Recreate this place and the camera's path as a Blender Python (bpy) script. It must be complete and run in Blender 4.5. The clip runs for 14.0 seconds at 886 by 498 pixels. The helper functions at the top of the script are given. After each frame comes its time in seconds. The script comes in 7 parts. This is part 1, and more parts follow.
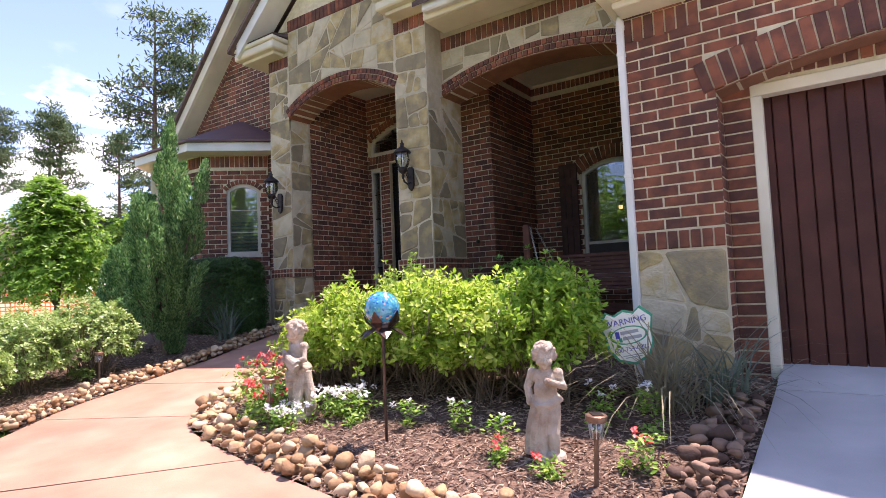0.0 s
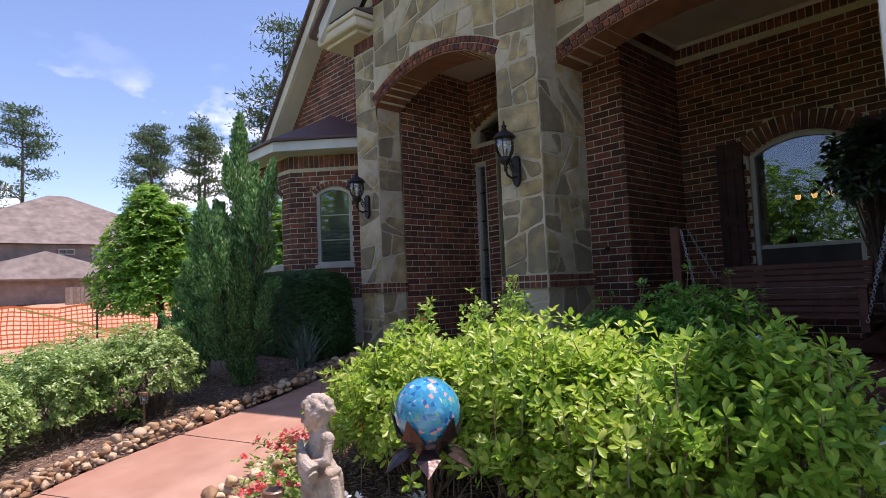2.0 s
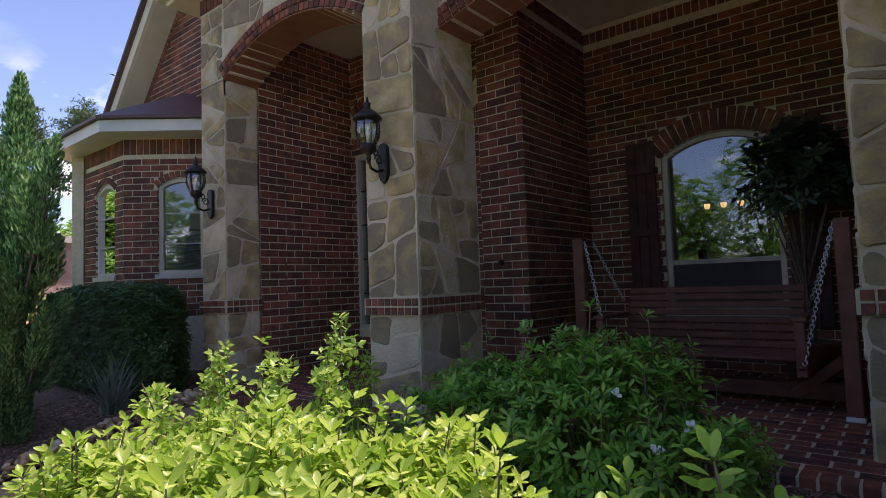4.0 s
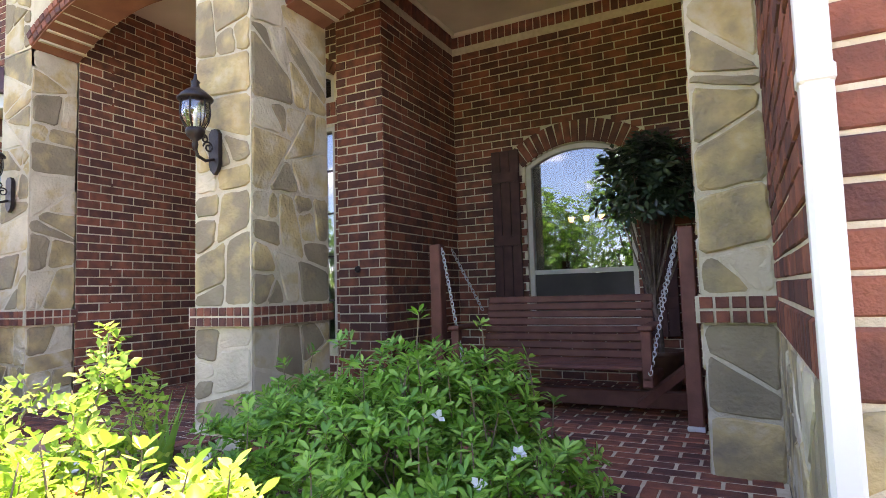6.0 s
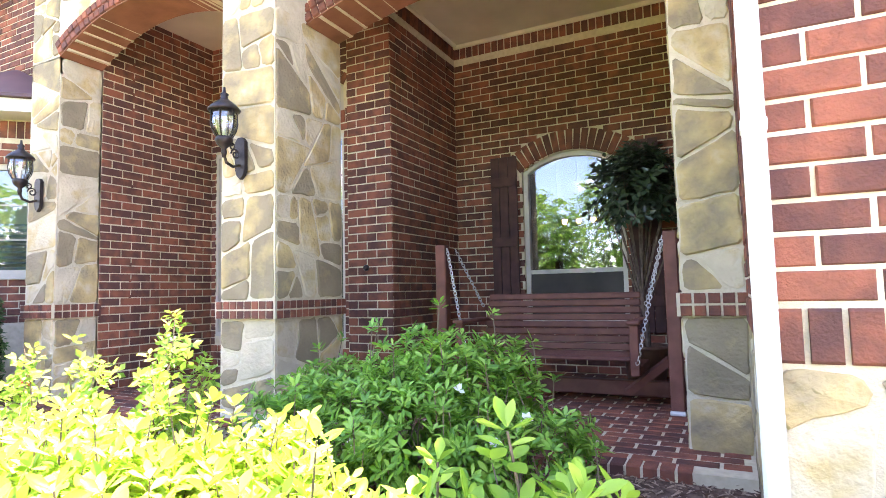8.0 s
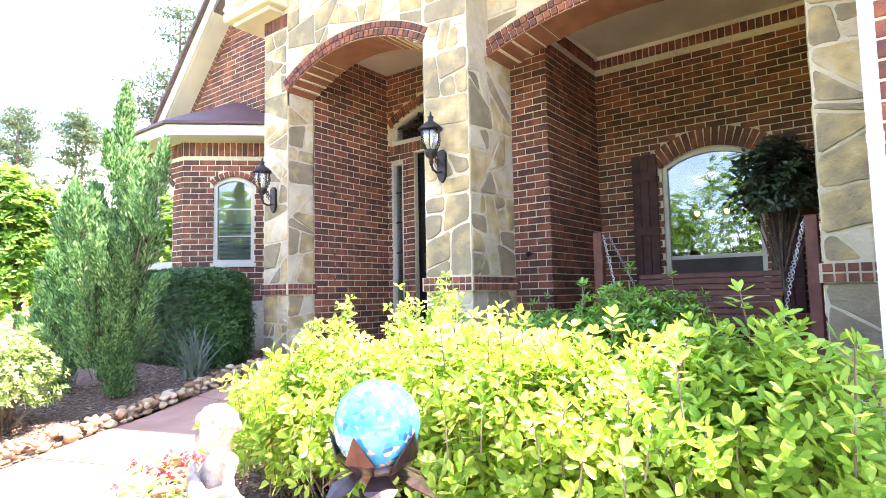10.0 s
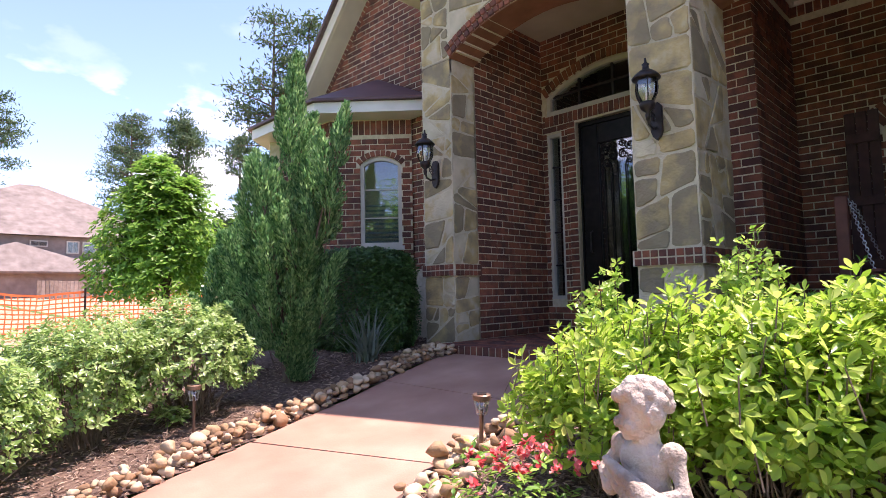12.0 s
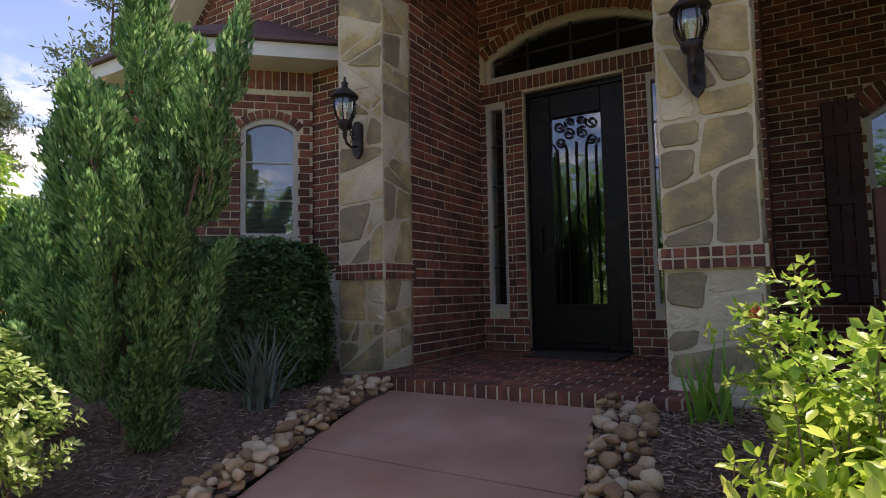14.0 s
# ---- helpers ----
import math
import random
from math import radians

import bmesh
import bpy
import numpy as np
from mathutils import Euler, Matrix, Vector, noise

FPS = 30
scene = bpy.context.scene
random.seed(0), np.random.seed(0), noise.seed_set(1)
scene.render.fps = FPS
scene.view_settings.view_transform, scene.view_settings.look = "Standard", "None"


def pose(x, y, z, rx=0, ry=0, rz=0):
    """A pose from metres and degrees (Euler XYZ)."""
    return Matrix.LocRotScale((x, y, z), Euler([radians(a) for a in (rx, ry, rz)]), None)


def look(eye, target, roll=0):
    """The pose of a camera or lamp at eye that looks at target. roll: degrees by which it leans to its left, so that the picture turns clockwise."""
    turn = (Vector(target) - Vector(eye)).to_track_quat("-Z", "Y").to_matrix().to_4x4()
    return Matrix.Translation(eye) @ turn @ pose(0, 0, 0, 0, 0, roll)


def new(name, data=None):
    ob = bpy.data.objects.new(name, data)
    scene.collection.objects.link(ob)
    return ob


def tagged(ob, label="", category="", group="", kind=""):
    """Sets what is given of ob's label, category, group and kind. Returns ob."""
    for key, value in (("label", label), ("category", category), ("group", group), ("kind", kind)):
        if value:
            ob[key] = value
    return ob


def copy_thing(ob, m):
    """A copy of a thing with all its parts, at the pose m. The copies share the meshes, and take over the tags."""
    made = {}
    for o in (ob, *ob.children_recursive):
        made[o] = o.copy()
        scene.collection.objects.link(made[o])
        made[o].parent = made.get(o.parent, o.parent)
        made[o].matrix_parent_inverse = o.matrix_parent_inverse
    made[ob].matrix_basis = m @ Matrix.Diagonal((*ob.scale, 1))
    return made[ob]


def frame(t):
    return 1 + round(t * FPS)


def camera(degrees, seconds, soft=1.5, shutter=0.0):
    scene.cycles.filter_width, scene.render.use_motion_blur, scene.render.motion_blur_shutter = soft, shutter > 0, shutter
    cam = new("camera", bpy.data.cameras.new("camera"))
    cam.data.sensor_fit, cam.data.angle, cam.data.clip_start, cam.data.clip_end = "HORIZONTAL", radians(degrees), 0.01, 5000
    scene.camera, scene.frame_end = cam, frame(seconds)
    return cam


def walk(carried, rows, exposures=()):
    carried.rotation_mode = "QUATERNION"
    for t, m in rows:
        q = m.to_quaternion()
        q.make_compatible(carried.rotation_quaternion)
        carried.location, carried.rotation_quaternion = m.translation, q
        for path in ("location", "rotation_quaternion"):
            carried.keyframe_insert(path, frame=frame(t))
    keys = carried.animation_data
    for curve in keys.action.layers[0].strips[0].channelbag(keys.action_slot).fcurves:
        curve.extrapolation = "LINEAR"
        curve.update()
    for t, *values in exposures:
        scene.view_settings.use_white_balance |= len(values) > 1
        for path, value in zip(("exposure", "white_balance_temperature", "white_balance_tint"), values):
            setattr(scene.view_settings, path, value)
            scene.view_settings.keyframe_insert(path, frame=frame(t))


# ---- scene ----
cam = camera(75.5, 14.0, soft=0.9)
PATH = [
    (0, (0.593, 0.166, 1.066), (-0.548, 1.804, 1.191), -2.4),
    (0.5, (0.375, 0.51, 1.124), (-0.869, 2.071, 1.252), -2.5),
    (1, (0.149, 0.831, 1.168), (-1.182, 2.317, 1.3), -2.5),
    (1.5, (-0.048, 1.148, 1.217), (-1.472, 2.546, 1.357), -2.4),
    (2, (-0.235, 1.52, 1.329), (-1.702, 2.872, 1.458), -2.4),
    (2.5, (-0.441, 1.886, 1.403), (-1.905, 3.241, 1.537), -2.2),
    (3, (-0.616, 2.246, 1.447), (-2.063, 3.622, 1.572), -2.2),
    (3.5, (-0.733, 2.521, 1.478), (-2.088, 3.986, 1.606), -2.1),
    (4, (-0.76, 2.745, 1.493), (-2.018, 4.296, 1.613), -2.0),
    (4.2, (-0.76, 2.852, 1.496), (-1.983, 4.43, 1.614), -1.8),
    (6.5, (-0.762, 3.201, 1.441), (-1.639, 4.991, 1.599), -1.7),
    (7, (-0.767, 3.179, 1.438), (-1.63, 4.976, 1.598), -1.6),
    (9.3, (-0.591, 2.146, 1.334), (-1.645, 3.839, 1.483), -1.3),
    (9.5, (-0.633, 2.045, 1.304), (-1.725, 3.713, 1.461), -1.4),
    (10, (-0.647, 1.698, 1.247), (-1.858, 3.282, 1.404), -1.1),
    (10.5, (-0.759, 1.465, 1.192), (-2.083, 2.955, 1.349), -1.1),
    (11, (-1.039, 1.369, 1.12), (-2.446, 2.782, 1.279), -1.1),
    (11.5, (-1.425, 1.357, 1.068), (-2.836, 2.765, 1.228), -1.2),
    (12, (-1.846, 1.439, 1.094), (-3.253, 2.853, 1.247), -1.2),
    (12.5, (-2.274, 1.589, 1.113), (-3.639, 3.043, 1.265), -1.2),
    (13, (-2.673, 1.723, 1.113), (-3.947, 3.257, 1.27), -1.2),
    (13.5, (-3.046, 1.981, 1.144), (-4.212, 3.599, 1.294), -1.1),
    (14, (-3.372, 2.26, 1.168), (-4.395, 3.972, 1.317), -1.0),
]
EXPOSURES = [(0.0, 1.33, 6920, 33), (1.0, 0.93, 6720, 33), (2.0, 0.57, 6420, 29), (3.0, 0.49, 6420, 31), (4.2, 0.66, 6620, 32), (5.3, 1.4, 6820, 32),
             (6.3, 3.15, 7320, 32), (7.2, 3.5, 7320, 32), (8.3, 3.55, 7120, 30), (9.3, 4.0, 7020, 29), (10.0, 3.4, 6920, 29), (10.5, 2.68, 6820, 30),
             (11.0, 2.05, 6720, 31), (12.0, 1.38, 6620, 33), (13.0, 0.96, 6720, 33), (14.0, 0.82, 7320, 32)]
walk(cam, [(t, look(eye, target, roll)) for t, eye, target, roll in PATH], EXPOSURES)

# ---- world and sun ----
SUN_DIR = Vector((0.17, 0.305, 1.0)).normalized()
world = bpy.data.worlds.new("world")
scene.world = world
world.use_nodes = True
wn, wl = world.node_tree.nodes, world.node_tree.links
wn.clear()
w_out, w_bg, w_sky = wn.new("ShaderNodeOutputWorld"), wn.new("ShaderNodeBackground"), wn.new("ShaderNodeTexSky")
w_sky.sky_type, w_sky.sun_disc = "NISHITA", False
w_sky.sun_elevation = math.asin(SUN_DIR.z)
w_sky.sun_rotation = math.atan2(SUN_DIR.x, SUN_DIR.y)
w_sky.air_density, w_sky.dust_density, w_sky.ozone_density = 0.9, 0.2, 2.0
w_co, w_map, w_noise = wn.new("ShaderNodeTexCoord"), wn.new("ShaderNodeMapping"), wn.new("ShaderNodeTexNoise")
w_ramp, w_mix = wn.new("ShaderNodeValToRGB"), wn.new("ShaderNodeMixRGB")
w_map.inputs["Scale"].default_value = (1.0, 1.0, 2.2)
w_map.inputs["Location"].default_value = (0.35, 0.2, 0.1)
w_noise.inputs["Scale"].default_value, w_noise.inputs["Detail"].default_value = 6.0, 8.0
w_ramp.color_ramp.elements[0].position, w_ramp.color_ramp.elements[1].position = 0.555, 0.63
w_mix.inputs[2].default_value = (8.5, 8.8, 9.2, 1)
wl.new(w_co.outputs["Generated"], w_map.inputs["Vector"])
wl.new(w_map.outputs["Vector"], w_noise.inputs["Vector"])
wl.new(w_noise.outputs["Fac"], w_ramp.inputs["Fac"])
w_sep, w_low, w_mul = wn.new("ShaderNodeSeparateXYZ"), wn.new("ShaderNodeMapRange"), wn.new("ShaderNodeMath")
w_low.inputs["From Min"].default_value, w_low.inputs["From Max"].default_value = 0.19, 0.34
w_low.inputs["To Min"].default_value, w_low.inputs["To Max"].default_value = 1.0, 0.05
w_mul.operation = "MULTIPLY"
wl.new(w_co.outputs["Generated"], w_sep.inputs[0])
wl.new(w_sep.outputs["Z"], w_low.inputs["Value"])
wl.new(w_ramp.outputs["Color"], w_mul.inputs[0])
wl.new(w_low.outputs[0], w_mul.inputs[1])
wl.new(w_mul.outputs[0], w_mix.inputs[0])
wl.new(w_sky.outputs["Color"], w_mix.inputs[1])
wl.new(w_mix.outputs["Color"], w_bg.inputs["Color"])
w_bg.inputs["Strength"].default_value = 0.15
wl.new(w_bg.outputs["Background"], w_out.inputs["Surface"])

sun = new("sun", bpy.data.lights.new("sun", "SUN"))
sun.data.energy, sun.data.angle, sun.data.color = 4.2, radians(0.53), (1.0, 0.95, 0.86)
sun.matrix_world = look(SUN_DIR * 50, (0, 0, 0))


# ---- materials ----
def node_mat(name):
    m = bpy.data.materials.new(name)
    m.use_nodes = True
    n, l = m.node_tree.nodes, m.node_tree.links
    return m, n, l, n["Principled BSDF"]


def surface(name, a, b, scale=8.0, rough=0.8, bump=0.3, fine=60.0, metal=0.0, vary=0.0, third=None, stain=1.2, spec=0.35):
    """Two colours mixed by noise at two scales, with fine relief; vary: how far pieces differ among each other."""
    m, n, l, p = node_mat(name)
    g = n.new("ShaderNodeNewGeometry")
    info = n.new("ShaderNodeObjectInfo")
    n1, n2, n3 = (n.new("ShaderNodeTexNoise") for _ in range(3))
    n1.inputs["Scale"].default_value, n1.inputs["Detail"].default_value = scale, 6
    n2.inputs["Scale"].default_value, n2.inputs["Detail"].default_value = fine, 4
    n3.inputs["Scale"].default_value, n3.inputs["Detail"].default_value = stain, 3
    for q in (n1, n2, n3):
        l.new(g.outputs["Position"], q.inputs["Vector"])
    add = n.new("ShaderNodeMath")
    add.operation = "ADD"
    l.new(info.outputs["Random"], add.inputs[0])
    l.new(g.outputs["Random Per Island"], add.inputs[1])
    fr = n.new("ShaderNodeMath")
    fr.operation = "FRACT"
    l.new(add.outputs[0], fr.inputs[0])
    ramp = n.new("ShaderNodeValToRGB")
    ramp.color_ramp.elements[0].position, ramp.color_ramp.elements[1].position = 0.3, 0.7
    ramp.color_ramp.elements[0].color, ramp.color_ramp.elements[1].color = (*a, 1), (*b, 1)
    if third:
        e = ramp.color_ramp.elements.new(0.52)
        e.color = (*third, 1)
    mix1 = n.new("ShaderNodeMath")
    mix1.operation = "MULTIPLY_ADD"
    l.new(fr.outputs[0], mix1.inputs[0])
    mix1.inputs[1].default_value = vary
    off = n.new("ShaderNodeMath")
    off.operation = "SUBTRACT"
    l.new(n1.outputs["Fac"], off.inputs[0])
    off.inputs[1].default_value = vary * 0.5
    l.new(off.outputs[0], mix1.inputs[2])
    l.new(mix1.outputs[0], ramp.inputs["Fac"])
    hsv = n.new("ShaderNodeHueSaturation")
    l.new(ramp.outputs["Color"], hsv.inputs["Color"])
    val = n.new("ShaderNodeMapRange")
    val.inputs["From Min"].default_value, val.inputs["From Max"].default_value = 0.3, 0.7
    val.inputs["To Min"].default_value, val.inputs["To Max"].default_value = 0.82, 1.16
    l.new(n3.outputs["Fac"], val.inputs["Value"])
    l.new(val.outputs[0], hsv.inputs["Value"])
    l.new(hsv.outputs["Color"], p.inputs["Base Color"])
    p.inputs["Roughness"].default_value, p.inputs["Metallic"].default_value = rough, metal
    p.inputs["Specular IOR Level"].default_value = spec
    if bump:
        bm = n.new("ShaderNodeBump")
        bm.inputs["Strength"].default_value, bm.inputs["Distance"].default_value = bump, 0.01
        both = n.new("ShaderNodeMath")
        l.new(n2.outputs["Fac"], both.inputs[0])
        l.new(n1.outputs["Fac"], both.inputs[1])
        l.new(both.outputs[0], bm.inputs["Height"])
        l.new(bm.outputs["Normal"], p.inputs["Normal"])
    return m


def leafy(name, a, b, c, rough=0.45, through_light=0.35, spec=0.4):
    """Leaves: three greens, one shade per leaf, lit from behind as well."""
    m, n, l, p = node_mat(name)
    g = n.new("ShaderNodeNewGeometry")
    noise_t = n.new("ShaderNodeTexNoise")
    noise_t.inputs["Scale"].default_value = 5.0
    l.new(g.outputs["Position"], noise_t.inputs["Vector"])
    s = n.new("ShaderNodeMath")
    s.operation = "MULTIPLY_ADD"
    l.new(noise_t.outputs["Fac"], s.inputs[0])
    s.inputs[1].default_value = 0.55
    h = n.new("ShaderNodeMath")
    h.operation = "MULTIPLY_ADD"
    l.new(g.outputs["Random Per Island"], h.inputs[0])
    h.inputs[1].default_value, h.inputs[2].default_value = 0.75, -0.15
    l.new(h.outputs[0], s.inputs[2])
    ramp = n.new("ShaderNodeValToRGB")
    ramp.color_ramp.elements[0].color, ramp.color_ramp.elements[1].color = (*a, 1), (*c, 1)
    ramp.color_ramp.elements[0].position, ramp.color_ramp.elements[1].position = 0.1, 0.9
    e = ramp.color_ramp.elements.new(0.5)
    e.color = (*b, 1)
    l.new(s.outputs[0], ramp.inputs["Fac"])
    l.new(ramp.outputs["Color"], p.inputs["Base Color"])
    p.inputs["Roughness"].default_value, p.inputs["Specular IOR Level"].default_value = rough, spec
    t = n.new("ShaderNodeBsdfTranslucent")
    l.new(ramp.outputs["Color"], t.inputs["Color"])
    mx = n.new("ShaderNodeMixShader")
    mx.inputs[0].default_value = through_light
    l.new(p.outputs[0], mx.inputs[1])
    l.new(t.outputs[0], mx.inputs[2])
    l.new(mx.outputs[0], n["Material Output"].inputs["Surface"])
    return m


def glass_mat(name, mirror=0.3, tint=(0.75, 0.82, 0.85)):
    m, n, l, p = node_mat(name)
    n.remove(p)
    gl, tr, mx = n.new("ShaderNodeBsdfGlossy"), n.new("ShaderNodeBsdfTransparent"), n.new("ShaderNodeMixShader")
    lw, mr = n.new("ShaderNodeLayerWeight"), n.new("ShaderNodeMapRange")
    gl.inputs["Roughness"].default_value = 0.0
    gl.inputs["Color"].default_value = (0.95, 0.97, 1, 1)
    tr.inputs["Color"].default_value = (*tint, 1)
    lw.inputs["Blend"].default_value = 0.25
    mr.inputs["To Min"].default_value, mr.inputs["To Max"].default_value = mirror, 1.0
    l.new(lw.outputs["Fresnel"], mr.inputs["Value"])
    l.new(mr.outputs[0], mx.inputs[0])
    l.new(tr.outputs[0], mx.inputs[1])
    l.new(gl.outputs[0], mx.inputs[2])
    l.new(mx.outputs[0], n["Material Output"].inputs["Surface"])
    return m


def glow(name, colour, strength):
    m, n, l, p = node_mat(name)
    p.inputs["Emission Color"].default_value, p.inputs["Emission Strength"].default_value = (*colour, 1), strength
    return m


M_BRICK = surface("brick", (0.105, 0.044, 0.035), (0.285, 0.096, 0.055), 9, 0.85, 0.6, 120, vary=0.4, third=(0.18, 0.066, 0.043))
M_MORTAR = surface("mortar", (0.54, 0.455, 0.31), (0.67, 0.585, 0.42), 20, 0.95, 0.5, 150)
M_STONE = surface("flagstone", (0.27, 0.22, 0.14), (0.54, 0.47, 0.335), 6, 0.9, 0.9, 45, vary=0.7, third=(0.47, 0.355, 0.17), stain=4)
M_STONEJOINT = surface("stone_mortar", (0.51, 0.44, 0.31), (0.60, 0.53, 0.39), 15, 0.95, 0.7, 80)
M_PAINT = surface("cream_trim_paint", (0.66, 0.60, 0.46), (0.74, 0.68, 0.54), 3, 0.55, 0.08, 40)
M_WHITE = surface("white_paint", (0.64, 0.625, 0.58), (0.72, 0.705, 0.67), 3, 0.45, 0.05, 40)
M_CEIL = surface("porch_ceiling_paint", (0.55, 0.50, 0.38), (0.62, 0.57, 0.45), 2, 0.7, 0.1, 50)
M_SOFFIT = surface("arch_soffit", (0.20, 0.085, 0.05), (0.28, 0.12, 0.07), 6, 0.85, 0.3, 60)
M_SHINGLE = surface("roof_shingle", (0.10, 0.065, 0.06), (0.17, 0.115, 0.105), 12, 0.95, 0.8, 90, vary=0.3)
M_BAYROOF = surface("bay_roof_metal", (0.105, 0.055, 0.055), (0.14, 0.075, 0.075), 2, 0.5, 0.05, 30)
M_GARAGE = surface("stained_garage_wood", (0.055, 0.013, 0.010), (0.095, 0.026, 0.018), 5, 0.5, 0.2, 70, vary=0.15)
M_DOOR = surface("black_iron", (0.012, 0.010, 0.010), (0.024, 0.020, 0.018), 10, 0.45, 0.1, 60, metal=0.5)
M_LANTERN = surface("dark_bronze", (0.03, 0.025, 0.027), (0.06, 0.048, 0.045), 20, 0.45, 0.15, 90, metal=0.6)
M_SWING = surface("stained_swing_wood", (0.10, 0.035, 0.026), (0.17, 0.065, 0.045), 9, 0.6, 0.25, 80, vary=0.25)
M_SHUTTER = surface("shutter_wood", (0.06, 0.027, 0.024), (0.10, 0.045, 0.038), 8, 0.7, 0.25, 80, vary=0.2)
M_CHAIN = surface("galvanised_chain", (0.5, 0.5, 0.5), (0.65, 0.65, 0.64), 30, 0.35, 0.1, 90, metal=0.9)
M_PATH = surface("terracotta_concrete", (0.34, 0.170, 0.112), (0.47, 0.272, 0.192), 2.2, 0.75, 0.15, 90, third=(0.40, 0.218, 0.148), stain=0.9)
M_DRIVE = surface("grey_concrete", (0.43, 0.41, 0.39), (0.54, 0.52, 0.49), 2.5, 0.85, 0.2, 120)
M_MULCH = surface("mulch_soil", (0.075, 0.043, 0.030), (0.22, 0.14, 0.10), 30, 0.95, 1.0, 90)
M_CHIP = surface("mulch_chip", (0.10, 0.055, 0.038), (0.40, 0.285, 0.205), 14, 0.9, 0.4, 120, vary=0.9)
M_COBBLE = surface("river_stone", (0.27, 0.155, 0.08), (0.54, 0.41, 0.27), 7, 0.8, 0.45, 70, vary=0.7, third=(0.46, 0.30, 0.16))
M_DARKCOBBLE = surface("brown_river_stone", (0.09, 0.05, 0.036), (0.26, 0.165, 0.115), 7, 0.75, 0.35, 70, vary=0.8)
M_STATUE = surface("weathered_cast_stone", (0.28, 0.195, 0.14), (0.57, 0.49, 0.41), 9, 0.9, 0.9, 90, third=(0.47, 0.38, 0.30), stain=6)
M_BARK = surface("bark", (0.09, 0.06, 0.045), (0.20, 0.15, 0.11), 20, 0.95, 0.9, 60)
M_TWIG = surface("twig", (0.13, 0.09, 0.06), (0.24, 0.18, 0.13), 20, 0.9, 0.5, 60)
M_GRASSLAND = surface("lawn", (0.055, 0.11, 0.02), (0.12, 0.20, 0.035), 9, 0.95, 0.8, 40, third=(0.09, 0.15, 0.03))
M_SOIL = surface("bare_clay", (0.42, 0.22, 0.12), (0.58, 0.36, 0.23), 3, 0.95, 0.6, 20)
M_ORANGE = surface("orange_plastic", (0.75, 0.16, 0.05), (0.85, 0.24, 0.08), 6, 0.5, 0.0)
M_HOUSEWALL = surface("far_brick_wall", (0.20, 0.155, 0.135), (0.27, 0.22, 0.195), 3, 0.9, 0.1, 20)
M_HOUSEROOF = surface("far_shingle", (0.165, 0.13, 0.11), (0.255, 0.21, 0.18), 2.5, 0.95, 0.2, 14)
M_FENCEWOOD = surface("weathered_fence", (0.22, 0.17, 0.13), (0.33, 0.27, 0.22), 6, 0.9, 0.3, 40, vary=0.4)
M_SOLAR = surface("copper_plastic", (0.16, 0.095, 0.065), (0.26, 0.16, 0.11), 12, 0.4, 0.1, 60, metal=0.4)
M_PETAL_METAL = surface("weathered_petal_metal", (0.045, 0.035, 0.035), (0.13, 0.085, 0.075), 14, 0.35, 0.2, 60, metal=0.8)
M_CONCRETE = surface("pale_cast_concrete", (0.50, 0.48, 0.45), (0.64, 0.62, 0.59), 8, 0.85, 0.4, 80)
M_MAT = surface("door_mat", (0.05, 0.035, 0.03), (0.10, 0.075, 0.06), 30, 0.95, 0.8, 140)
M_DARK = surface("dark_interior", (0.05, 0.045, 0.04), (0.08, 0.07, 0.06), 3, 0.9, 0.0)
M_BLIND = surface("window_blind", (0.180, 0.186, 0.186), (0.228, 0.234, 0.234), 4, 0.6, 0.0)
M_VINYL = surface("window_frame", (0.48, 0.43, 0.36), (0.56, 0.51, 0.44), 6, 0.5, 0.05, 60)
M_GLASS = glass_mat("window_glass", 0.08)
M_CLEAR = glass_mat("lantern_glass", 0.12, (0.9, 0.93, 0.95))
M_BULB = glow("warm_bulb", (1.0, 0.5, 0.12), 1.0)
M_AZALEA = leafy("azalea_leaf", (0.18, 0.34, 0.03), (0.40, 0.57, 0.065), (0.64, 0.72, 0.18), 0.36, 0.55, 0.5)
# same azalea leaf, its greens darkened to carry the garage's shade
M_AZALEA_SHADED = leafy("azalea_leaf_shaded", (0.14, 0.30, 0.03), (0.31, 0.50, 0.055), (0.52, 0.66, 0.12), 0.42, 0.45)
M_GARDENIA = leafy("gardenia_leaf", (0.08, 0.23, 0.03), (0.18, 0.40, 0.055), (0.32, 0.53, 0.10), 0.3, 0.4)
M_PRIVET = leafy("privet_leaf", (0.13, 0.23, 0.045), (0.29, 0.43, 0.11), (0.52, 0.62, 0.27), 0.3, 0.42, 0.5)
M_HEDGE = leafy("hedge_leaf", (0.025, 0.075, 0.02), (0.055, 0.14, 0.035), (0.11, 0.22, 0.06), 0.35, 0.25)
M_CYPRESS = leafy("cypress_spray", (0.05, 0.155, 0.058), (0.165, 0.355, 0.125), (0.40, 0.61, 0.26), 0.55, 0.5)
M_TREE = leafy("young_tree_leaf", (0.09, 0.22, 0.03), (0.20, 0.40, 0.05), (0.38, 0.56, 0.10), 0.4, 0.5)
M_PINE = leafy("pine_needles", (0.05, 0.09, 0.045), (0.09, 0.15, 0.065), (0.16, 0.22, 0.10), 0.6, 0.25)
M_FICUS = leafy("ficus_leaf", (0.022, 0.042, 0.024), (0.04, 0.07, 0.036), (0.08, 0.12, 0.06), 0.3, 0.2)
M_YUCCA = leafy("blue_grey_blade", (0.07, 0.11, 0.08), (0.14, 0.19, 0.14), (0.24, 0.28, 0.20), 0.5, 0.25)
